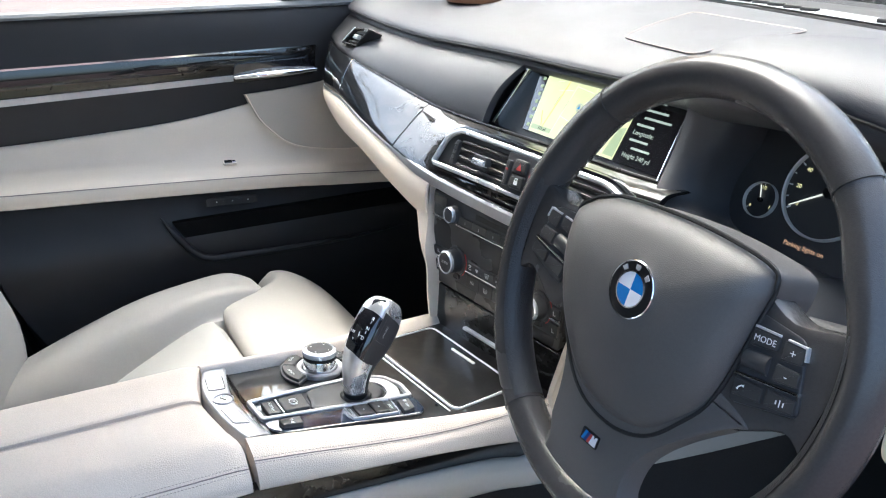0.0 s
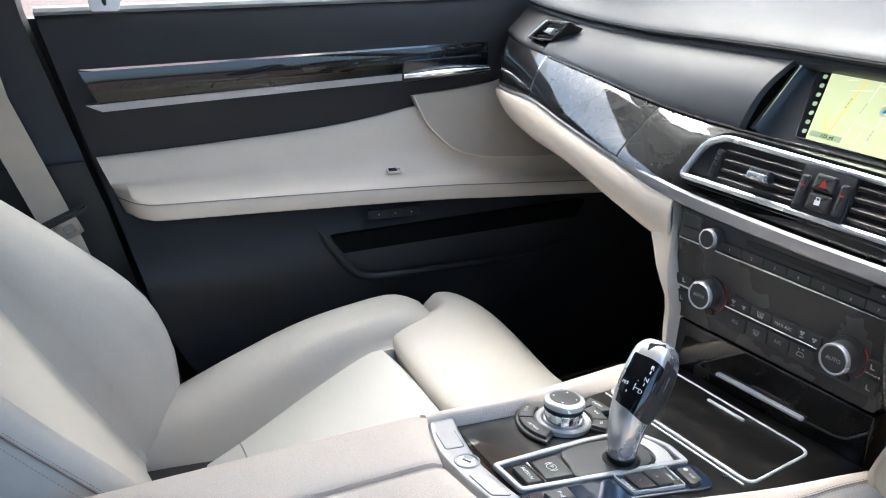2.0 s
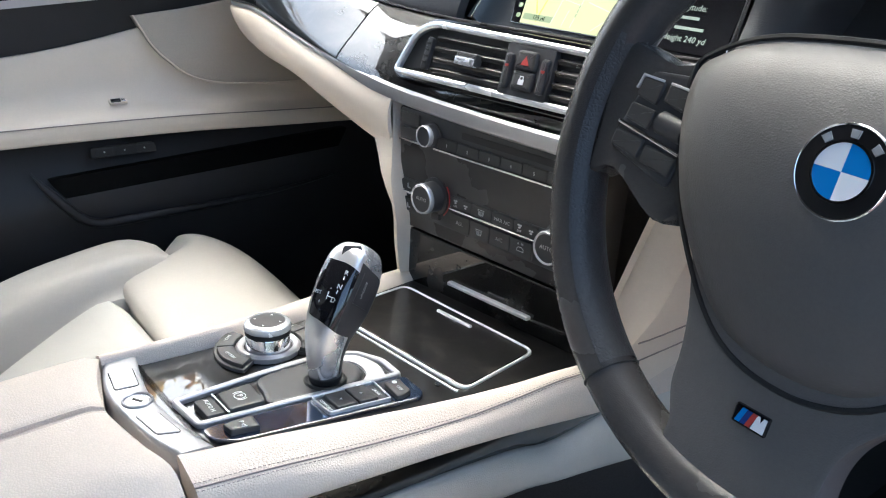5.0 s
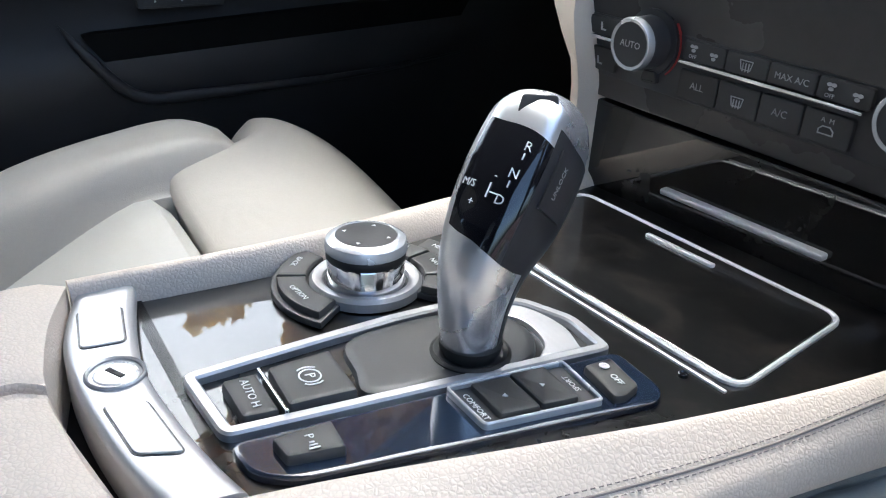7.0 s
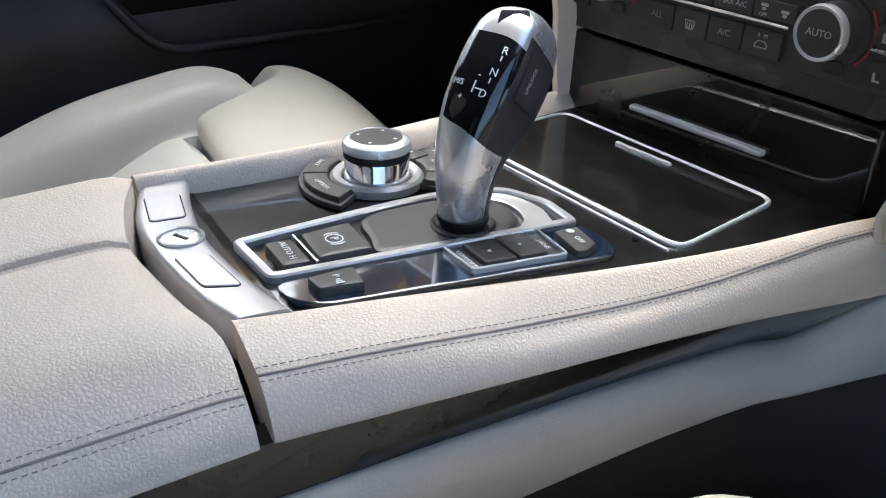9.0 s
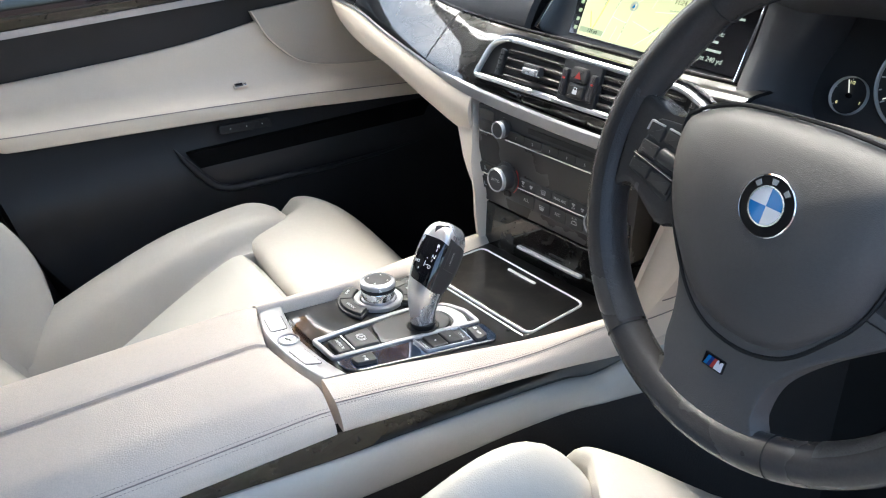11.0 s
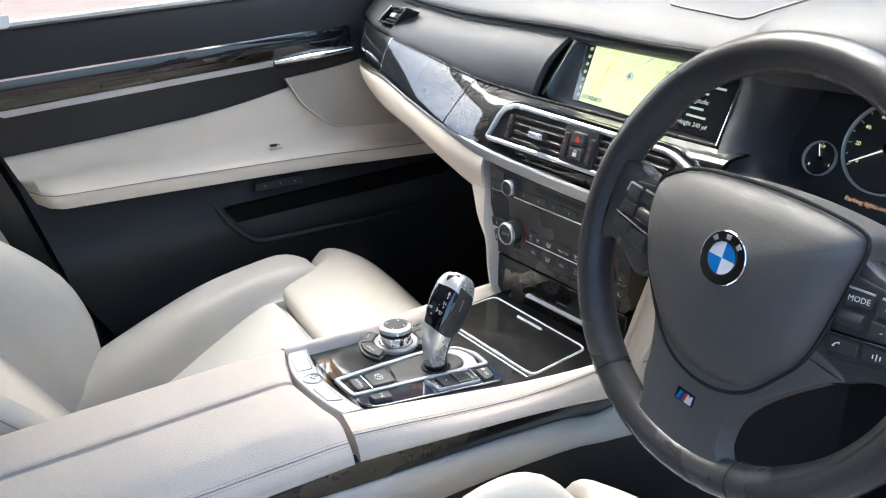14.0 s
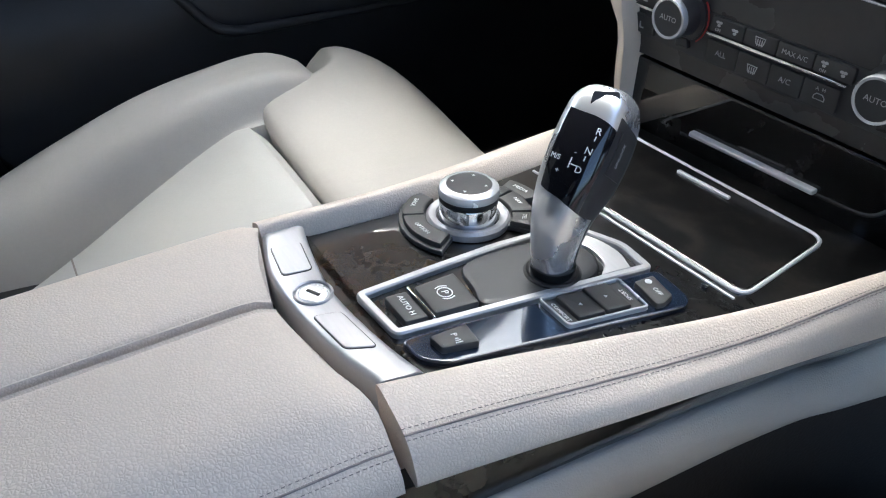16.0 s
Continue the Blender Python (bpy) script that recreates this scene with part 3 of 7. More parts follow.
part("core", box(-0.10, 0.17, 0.33, 0.9, 0.02, 0.70, 0.01), CARPET, dash)
# ---- centre stack ----
P0 = Vector((-0.055, 0.213, 0.527))
STACK = axes(P0, (0.995, 0.10, 0), (-0.006, 0.059, 0.998))
stack = thing("centre_stack", "black control panel with radio keys, climate keys and storage tray", "control panel", P0)
part("panel", slab(rounded([(-0.061, -0.0425), (0.189, -0.0425), (0.191, 0.077), (-0.067, 0.080)], 0.006), STACK, -0.03, 0.0, 0.001), PANEL, stack, "smooth black radio and climate panel")
part("tray_door", slab(rounded([(-0.058, -0.105), (0.190, -0.105), (0.190, -0.0450), (-0.061, -0.0450)], 0.003), STACK, -0.03, -0.001, 0.0015), WOOD, stack, "lacquered dark door of the storage tray")
part("tray_handle", slab(rounded([(0.0175, -0.0860), (0.1245, -0.0840), (0.1245, -0.0800), (0.0175, -0.0820)], 0.0015), STACK, -0.002, 0.0045, 0.0015), BRIGHT, stack, "satin metal pull bar")
# ---- screen ----
SCREEN = axes((-0.073, 0.310, 0.684), (1, 0.03, 0), (0, 0.514, 0.857))
scr = thing("navigation_screen", "wide navigation screen showing a pale yellow map", "screen", (0.05, 0.33, 0.70))
part("housing", slab(rounded([(-0.085, -0.008), (0.262, -0.008), (0.25, 0.098), (-0.060, 0.098)], 0.005), SCREEN, -0.03, -0.004, 0.001), BLACK_LEATHER, scr, "black screen surround")
part("display", slab([(-0.003, 0.0), (0.238, 0.0), (0.238, 0.087), (-0.024, 0.087)], SCREEN, -0.004, -0.002, 0.0005), GLOSS, scr, "black glass display")
part("map", slab([(0.010, 0.001), (0.166, 0.001), (0.166, 0.085), (-0.003, 0.085)], SCREEN, -0.002, -0.0012, 0.0002), MAP, scr, "glowing pale yellow street map")
for xa, xb in ((-0.0520, -0.0335), (0.250, 0.243)):
    part("side_strip", slab([(xa - 0.0028, -0.006), (xa + 0.0028, -0.006), (xb + 0.0018, 0.084), (xb - 0.0018, 0.084)], SCREEN, -0.01, 0.009, 0.0015), CHROME, scr, "bright chrome strip beside the screen")


# ---- centre console ----
CON = axes((0, 0, 0.4410), (1, 0, 0.03), (0, 1, -0.065))
console = thing("centre_console", "cream leather centre console with dark wood top and metal trim", "console", (0.02, 0.0, 0.2))
WOOD_EDGE_L = [(-0.059, -0.096), (-0.059, -0.027), (-0.064, 0.040), (-0.073, 0.100), (-0.086, 0.160), (-0.098, 0.215)]
WOOD_EDGE_R = [(0.094, -0.092), (0.105, -0.030), (0.119, 0.035), (0.131, 0.100), (0.139, 0.160), (0.147, 0.228)]
ALU_IN = [(0.095, -0.0905), (0.076, -0.0955), (0.0485, -0.1005), (0.010, -0.104), (-0.030, -0.0995), (-0.060, -0.0934)]
ALU_OUT = [(0.0925, -0.115), (0.065, -0.123), (0.020, -0.1295), (-0.025, -0.1295), (-0.0685, -0.118)]


def flat(points, n=5):
    return [p.xy for p in curve([(*p, 0) for p in points], n)]


wood_outline = flat(WOOD_EDGE_R) + flat(list(reversed(WOOD_EDGE_L))) + flat(list(reversed(ALU_IN)))
part("wood_panel", slab(wood_outline, CON, -0.012, 0.0, 0.0008), WOOD, console, "lacquered dark burl wood top")
def resample(points, n):
    pts = curve([(*p, 0) for p in points], 12)
    ds = [0.0]
    for a, b in zip(pts, pts[1:]):
        ds.append(ds[-1] + (b - a).length)
    out = []
    for i in range(n):
        d = ds[-1] * i / (n - 1)
        k = max(j for j in range(len(ds)) if ds[j] <= d + 1e-9)
        k = min(k, len(pts) - 2)
        out.append(pts[k].lerp(pts[k + 1], (d - ds[k]) / (ds[k + 1] - ds[k])))
    return out


PLATE = 0.0085
rows = []
for a, b in zip(resample(ALU_OUT, 34), resample(ALU_IN, 34)):
    d = (b - a).normalized()
    rows.append([CON @ (a + d * s + Vector((0, 0, h))) for s, h in ((0, -0.012), (0, PLATE - 0.004), (0.0008, PLATE - 0.0015), (0.0025, PLATE - 0.0002), (0.005, PLATE))] + [CON @ (b - d * s + Vector((0, 0, h))) for s, h in ((0.004, PLATE), (0.0015, PLATE - 0.0004), (0.0003, PLATE - 0.0016), (0, PLATE - 0.004), (0, -0.012))])
part("metal_plate", loft(rows, True, True), SATIN, console, "curved satin aluminium plate with lock and switches")
# leather flanks: y, inner (x, z), top (x, z), seam (x, z), bulge (x, z), lower edge (x, z)
RIGHT = [
    (-0.115, 0.091, 0.004, 0.096, 0.0085, 0.1215, -0.001, 0.1310, -0.016, 0.1310, -0.029),
    (-0.060, 0.098, -0.002, 0.1015, 0.006, 0.1265, -0.003, 0.1365, -0.016, 0.1370, -0.028),
    (0.000, 0.110, -0.002, 0.1135, 0.005, 0.1330, -0.006, 0.1440, -0.015, 0.1450, -0.026),
    (0.060, 0.123, -0.002, 0.1265, 0.005, 0.1410, -0.006, 0.1500, -0.014, 0.1515, -0.025),
    (0.100, 0.130, -0.002, 0.1335, 0.005, 0.1460, -0.004, 0.1540, -0.013, 0.1550, -0.026),
    (0.140, 0.136, -0.002, 0.1395, 0.006, 0.1500, 0.000, 0.1580, -0.012, 0.1570, -0.029),
    (0.180, 0.141, -0.002, 0.1445, 0.008, 0.1535, 0.004, 0.1610, -0.010, 0.1580, -0.034),
    (0.240, 0.148, -0.002, 0.1515, 0.008, 0.1590, 0.004, 0.1670, -0.010, 0.1640, -0.037),
    (0.320, 0.158, -0.002, 0.1615, 0.008, 0.1700, 0.004, 0.1780, -0.010, 0.1770, -0.036),
]


def flank(keys, y):
    """One cross-section of a flank; its heights are above the tilted console top."""
    d = track(keys, y)
    pts = [(d[2 * i], y, 0.441 + 0.03 * d[2 * i] - 0.065 * y + d[2 * i + 1]) for i in range(5)]
    return curve([(pts[0][0] - 0.001, y, pts[0][2] - 0.015), pts[0], pts[1], pts[2], pts[3], pts[4], (pts[4][0] - 0.02, y, pts[4][2] - 0.004)], 5)


ys = [-0.115 + 0.01 * i for i in range(43)]
flank_rows = [flank(RIGHT, y) for y in ys]
part("leather_flank", loft(flank_rows, False, False), CREAM, console, "grained cream leather flank with twin stitching")
part("flank_end", loft([flank(RIGHT, -0.115), [Vector((0.10, -0.1145, 0.43)) for _ in flank(RIGHT, -0.115)]]), CREAM, console)
part("seam", tube([r[15] for r in flank_rows], 0.0007, 6), GROOVE, console, "sewn seam")
stitches([r[14].lerp(r[15], 0.35) for r in flank_rows], console, (0.6, 0, 0.8))
stitches([r[16].lerp(r[15], 0.35) for r in flank_rows], console, (0.7, 0, 0.7))
LEFT = [
    (-0.120, -0.060, -0.002, -0.063, 0.0125, -0.071, 0.0118, -0.080, 0.001, -0.078, -0.050),
    (-0.030, -0.060, -0.002, -0.065, 0.0125, -0.073, 0.0118, -0.082, 0.001, -0.080, -0.050),
    (0.030, -0.064, -0.002, -0.071, 0.0115, -0.080, 0.0108, -0.091, 0.000, -0.089, -0.050),
    (0.080, -0.070, -0.002, -0.081, 0.0100, -0.092, 0.0092, -0.104, -0.003, -0.103, -0.050),
    (0.140, -0.080, -0.002, -0.093, 0.0090, -0.104, 0.0080, -0.117, -0.005, -0.116, -0.050),
    (0.240, -0.100, -0.002, -0.107, 0.0090, -0.118, 0.0080, -0.130, -0.005, -0.130, -0.050),
]
left_rows = [flank(LEFT, y) for y in [-0.120 + 0.01 * i for i in range(36)]]
part("leather_flank", loft(left_rows), CREAM, console, "grained cream leather edge beside the passenger seat")
part("flank_end", loft([left_rows[0], [Vector((-0.066, -0.1195, 0.43)) for _ in left_rows[0]]]), CREAM, console)
# lower side, driver's side: lacquered strip and pale panel
LOWER = [
    (-0.60, 0.122, 0.434, 0.127, 0.424, 0.140, 0.362), (-0.30, 0.124, 0.426, 0.131, 0.411, 0.143, 0.355), (-0.12, 0.131, 0.4225, 0.139, 0.398, 0.147, 0.351),
    (-0.06, 0.1370, 0.4205, 0.1410, 0.3955, 0.149, 0.350), (0.0, 0.145, 0.4185, 0.1415, 0.391, 0.151, 0.350), (0.06, 0.1515, 0.416, 0.1425, 0.3865, 0.153, 0.350), (0.10, 0.155, 0.413, 0.143, 0.3825, 0.154, 0.348),
    (0.15, 0.157, 0.407, 0.142, 0.3745, 0.157, 0.345), (0.18, 0.158, 0.400, 0.144, 0.3680, 0.161, 0.341), (0.205, 0.160, 0.395, 0.150, 0.3740, 0.165, 0.340), (0.225, 0.162, 0.3935, 0.159, 0.3870, 0.169, 0.340), (0.36, 0.181, 0.412, 0.181, 0.407, 0.200, 0.340), (0.55, 0.20, 0.44, 0.20, 0.434, 0.23, 0.34)]
strip, pale, under = [], [], []
for i in range(116):
    y = mix(-0.60, 0.55, i / 115)
    xa, za, xb, zb, xc, zc = track(LOWER, y)
    strip.append([Vector((xa - 0.012, y, za + 0.003)), Vector((xa - 0.0015, y, za + 0.001)), Vector((mix(xa, xb, 0.5) - 0.0015, y, mix(za, zb, 0.5))), Vector((xb - 0.004, y, zb + 0.001)), Vector((xb - 0.009, y, zb - 0.006))])
    pale.append(curve([(xb - 0.008, y, zb - 0.001), (xb, y, zb - 0.001), (mix(xb, xc, 0.4) + 0.003, y, mix(zb, zc, 0.4)), (xc - 0.004, y, zc), (xc - 0.010, y, zc - 0.006), (xc - 0.03, y, zc - 0.006)], 4))
    under.append([Vector((xc - 0.012, y, zc - 0.004)), Vector((xc - 0.015, y, 0.17)), Vector((xc - 0.01, y, 0.0))])
part("side_strip", loft(strip), WOOD, console, "lacquered dark strip along the flank")
part("side_panel", loft(pale), CREAM_SMOOTH_DIM, console, "smooth cream lower side panel")
part("carpet_side", loft(under), CARPET, console, "black carpeted tunnel side")
part("side_panel", loft([[Vector((-0.08 - 0.05 * min(1, max(0, (y + 0.13) / 0.3)), y, 0.42)), Vector((-0.085 - 0.05 * min(1, max(0, (y + 0.13) / 0.3)), y, 0.30)), Vector((-0.10 - 0.04 * min(1, max(0, (y + 0.13) / 0.3)), y, 0.02))] for y in (-0.60, -0.3, -0.13, 0.0, 0.1, 0.2, 0.35)]), CREAM_SMOOTH_DIM, console, "smooth cream lower side panel")
part("side_panel", loft([[Vector((x, 0.245, 0.43)), Vector((x, 0.26, 0.02))] for x in (-0.12, 0.0, 0.145)]), CARPET, console)

# ---- armrest in two halves ----
def armrest_half(name, x0, x1, outer, label):
    rows, seam_pts = [], []
    for i in range(44):
        t = i / 43
        y = mix(-0.60, -0.1385, t ** 0.8)
        bow = -0.016 * math.sin(math.pi * 0.5 * 0)
        end = max(0.0, (t - 0.94) / 0.06)
        drop = 0.005 * (1 - math.sqrt(max(0.0, 1 - end * end)))
        zt = 0.4685 - drop - 0.012 * max(0, (0.25 - t)) 
        yy = y
        if outer > 0:
            dx = -0.010 * (1 - t)
            pts = [(x0 + 0.003, yy, 0.40), (x0 + 0.001, yy, zt - 0.007), (x0 + 0.004, yy, zt - 0.0015), (x0 + 0.012, yy, zt), (mix(x0, x1, 0.45), yy, zt - 0.0005), (mix(x0, x1, 0.72) + dx, yy, zt - 0.006), (x1 - 0.010 + dx, yy, 0.4450 - 0.3 * drop), (x1 - 0.002 + dx, yy, 0.436 - 0.3 * drop), (x1 + dx, yy, 0.428), (x1 - 0.002 + dx, yy, 0.422), (x1 - 0.03 + dx, yy, 0.415)]
        else:
            pts = [(x1 - 0.003, yy, 0.40), (x1 - 0.001, yy, zt - 0.007), (x1 - 0.004, yy, zt - 0.0015), (x1 - 0.012, yy, zt), (mix(x1, x0, 0.5), yy, zt - 0.0005), (x0 + 0.012, yy, zt - 0.002), (x0 + 0.003, yy, zt - 0.008), (x0, yy, 0.44), (x0 + 0.003, yy, 0.405), (x0 + 0.02, yy, 0.40)]
        # the front edge follows the curved metal plate
        cur = []
        for p in pts:
            fy = 0.0
            if t > 0.5:
                k = (t - 0.5) / 0.5
                fy = k * k * (0.0175 * min(1.0, abs(p[0] - 0.02) / 0.08) ** 2)
            cur.append((p[0], p[1] + fy, p[2]))
        row = curve(cur, 4)
        rows.append(row)
        if outer > 0:
            seam_pts.append(row[24])
    bm = loft(rows, True, True)
    ob = part(name, bm, CREAM, arm, label)
    if outer > 0:
        part("seam", tube(seam_pts, 0.0007, 6), GROOVE, ob, "sewn seam")
        stitches([r[23].lerp(r[24], 0.45) for r in rows], ob, (0.5, 0, 0.85))
        stitches([r[25].lerp(r[24], 0.20) for r in rows], ob, (0.7, 0, 0.6))
    return ob


arm = thing("armrest", "split cream grained leather armrest on the console", "armrest", (0.02, -0.36, 0.40))
armrest_half("pad", 0.0165, 0.131, 1, "cream leather half with twin stitching")
armrest_half("pad", -0.070, 0.0135, -1, "plain cream leather half")
part("base", box(-0.062, 0.112, -0.60, -0.121, 0.30, 0.43, 0.004), SOFT, arm, "dark base under the pads")

# ---- passenger door ----
door = thing("passenger_door", "black and cream car door with wood strip and metal handle", "car door", (-0.70, 0.1, 0.1))


def door_rear(z):
    """Where the door's rear edge runs at height z."""
    return -0.397 + (0.768 - z) * 0.235 + 2.2 * max(0.0, 0.33 - z) ** 2


def arm_top(y):
    return track([(-0.35, 0.578), (-0.17, 0.583), (0.005, 0.592), (0.146, 0.612), (0.289, 0.641), (0.50, 0.690)], y)[0]


rows = []
for i in range(30):
    t = i / 29
    row = []
    for z, x in ((0.779, -0.735), (0.777, -0.712), (0.770, -0.700), (0.735, -0.690), (0.66, -0.684), (0.60, -0.688), (0.52, -0.690), (0.46, -0.664), (0.40, -0.632), (0.33, -0.636), (0.20, -0.648), (0.06, -0.66)):
        y = mix(door_rear(z), 0.66, t)
        row.append(Vector((x - 0.01 * max(0, 0.1 - t), y, z)))
    rows.append(curve(row, 3))
part("panel", sheet(rows, 0.03, (-1, 0, 0)), SOFT, door, "black moulded door lining")
# pale grey paints the skylight that falls on this sill
part("sill_seal", tube([(-0.712, door_rear(0.775), 0.779), (-0.712, 0.1, 0.781), (-0.712, 0.60, 0.781)], 0.011, 8, flat=0.6), GREYBAND, door, "rubber sill along the window, painted pale as if lit")
# wood strip with metal edges
def zs(y, k):
    """Strip heights: 0 lower metal edge, 1 wood lower edge, 2 wood upper edge, 3 upper metal edge."""
    t = (y + 0.345) / 0.63
    lo, hi = mix(0.6475, 0.664, t), mix(0.706, 0.7125, t)
    return (lo, lo + 0.010, hi - 0.003, hi)[k]


def strip_sheet(ka, kb, ya, yb, lift, bow=0.0):
    rows = []
    for i in range(25):
        y = mix(ya, yb, i / 24)
        za, zb = zs(y, ka), zs(y, kb)
        rows.append([Vector((-0.683 + lift + bow * math.sin(math.pi * j / 4), y + (1 - i / 24) ** 3 * 0.020 * (1 - j / 4), mix(za, zb, j / 4))) for j in range(5)])
    return sheet(rows, 0.012, (-1, 0, 0))


strip_ob = part("wood_strip", strip_sheet(1, 2, -0.356, 0.262, 0.006, 0.003), WOOD, door, "lacquered dark burl wood strip")
part("metal_edge", strip_sheet(0, 1, -0.353, 0.112, 0.009), SATIN, door, "satin metal strip below the wood")
part("metal_edge", strip_sheet(2, 3, -0.358, 0.264, 0.008), CHROME, door, "thin bright strip above the wood")
hy = [0.110 + 0.150 * i / 16 for i in range(17)]
handle = part("door_handle", tube([(-0.668 + 0.012 * math.sin(math.pi * (y - 0.110) / 0.150), y, zs(y, 0) + 0.007 + 0.002 * math.sin(math.pi * (y - 0.110) / 0.150)) for y in hy], lambda t: 0.0036 + 0.0022 * math.sin(math.pi * t) ** 1.5, 10, flat=1.1, up=(1, 0, 0)), CHROME, door, "polished metal door handle")
cup = rounded([(0.108, 0.655), (0.262, 0.662), (0.255, 0.692), (0.112, 0.690)], 0.010)
part("handle_recess", slab([(p[0], p[1]) for p in cup], axes((-0.674, 0, 0), (0, 1, 0), (0, 0, 1)), -0.006, 0.0015, 0.001), GLOSS, door, "dark recess behind the handle")
# cream armrest
rows = []
for i in range(36):
    t = i / 35
    y = mix(-0.348, 0.50, t)
    zt = arm_top(y)
    front = track([(-0.348, 0.526), (-0.10, 0.513), (0.17, 0.496), (0.31, 0.482), (0.50, 0.462)], y)[0]
    k = min(1, t / 0.06)
    jut = mix(0.004, 0.054, k ** 0.5) * (1 if t < 0.7 else mix(1, 0.75, (t - 0.7) / 0.3))
    x0 = -0.684
    slant = 0.35 * (1 - t) ** 14
    rows.append(curve([(px, py + (zt - pz) * slant, pz) for px, py, pz in [(x0 - 0.01, y, zt + 0.004), (x0 + 0.006, y, zt), (x0 + 0.012, y, mix(zt, front, 0.55)), (x0 + 0.45 * jut + 0.008, y, front + 0.018), (x0 + jut, y + 0.0, front + 0.006), (x0 + jut + 0.009, y, front - 0.004), (x0 + jut + 0.009, y, front - 0.018), (x0 + jut, y, front - 0.027), (x0 - 0.005, y, front - 0.031)]], 4))
armr = part("armrest", sheet(rows, 0.01, (-1, 0, 0)), CREAM_DOOR, door, "cream leather armrest and pull")
part("seam", tube([r[19] + Vector((0.0008, 0, 0.0006)) for r in rows], 0.0009, 5), GROOVE, armr, "sewn seam")
m = axes((-0.6475, 0.084, 0.5240), (0, 1, -0.04), (-1, 0, 0.55)) @ Matrix.Diagonal((0.75, 0.75, 0.6, 1))
swp = part("window_switch", slab(rounded([(-0.017, -0.006), (0.016, -0.006), (0.016, 0.006), (-0.017, 0.006)], 0.003), m, -0.006, 0.0006, 0.0005), CREAM_DOOR, door, "cream switch plate")
part("rocker", slab(rounded([(-0.014, -0.004), (0.004, -0.004), (0.004, 0.004), (-0.014, 0.004)], 0.001), m, 0.0, 0.004, 0.001), GLOSS, swp, "small black rocker")
part("rocker_tip", slab(rounded([(0.005, -0.004), (0.013, -0.004), (0.013, 0.004), (0.005, 0.004)], 0.001), m, 0.0, 0.003, 0.001), CHROME, swp, "bright rocker tip")
# speaker field ahead of the armrest
m = axes((-0.658, 0, 0.540), (0, 1, 0), (-0.17, 0, 1))
SPK_EDGE = [(0.128, 0.096, 0), (0.137, 0.076, 0), (0.148, 0.052, 0), (0.166, 0.030, 0), (0.199, 0.002, 0), (0.252, -0.014, 0), (0.345, -0.024, 0), (0.46, -0.028, 0)]
spk = [p.xy for p in curve(SPK_EDGE, 5)] + [Vector((0.46, 0.13)), Vector((0.30, 0.110)), Vector((0.20, 0.100))]
cover = part("speaker_cover", slab(spk, m, -0.02, 0.0, 0.003), SPEAKER, door, "fine greyish cream speaker cloth")
part("cover_rim", tube([m @ (p + Vector((0, 0, 0.0008))) for p in curve(SPK_EDGE, 6)], 0.0014, 8), CREAM_DOOR, cover, "raised cream rim of the speaker cover")
# pocket and lower keys
m = axes((-0.634, 0, 0), (0, 1, 0), (0, 0, 1))
pk = rounded([(-0.045, 0.440), (0.008, 0.358), (0.40, 0.350), (0.46, 0.440)], 0.026)
pocket = part("pocket", tube([m @ p for p in curve([(-0.048, 0.444, -0.004), (-0.030, 0.415, 0.004), (-0.002, 0.378, 0.008), (0.022, 0.361, 0.010), (0.07, 0.3555, 0.010), (0.28, 0.350, 0.008), (0.44, 0.356, 0.000)], 6)], lambda t: 0.0008 + 0.0058 * min(1, t * 5) * min(1, (1 - t) * 3), 10), SOFT, door, "soft black lip of the door pocket")
# no hollow here: a flush black sheet paints the pocket's shade
part("pocket_shade_sheet", slab(inset(pk, 0.008), m, -0.012, 0.0012, 0.0004), POCKET_SHADE, door, "flat black sheet painted as the shaded pocket opening")
m = axes((-0.633, 0.078, 0.457), (0, 1, -0.05), (-0.15, 0, 1))
keys_ob = part("seat_memory_panel", slab(rounded([(-0.046, -0.007), (0.046, -0.007), (0.043, 0.007), (-0.046, 0.007)], 0.004), m, -0.01, 0.0003, 0.0003), SOFT, door, "slim black panel of three memory keys")
for i in range(3):
    part("memory_key", slab(rounded([(-0.040 + 0.028 * i, -0.005), (-0.016 + 0.028 * i, -0.005), (-0.016 + 0.028 * i, 0.005), (-0.040 + 0.028 * i, 0.005)], 0.001), m, -0.001, 0.0010, 0.0004), SOFT, keys_ob)
    part("mark", slab([(-0.029 + 0.028 * i, -0.001), (-0.027 + 0.028 * i, -0.001), (-0.027 + 0.028 * i, 0.001), (-0.029 + 0.028 * i, 0.001)], m, 0.0004, 0.0013, 0.0001), DIMPRINT, keys_ob)

# ---- seats ----
SEAT_SEAM = [(-0.44, 0.135), (-0.33, 0.172), (-0.227, 0.218), (-0.13, 0.270), (-0.041, 0.312), (0.0, 0.318), (0.09, 0.300)]


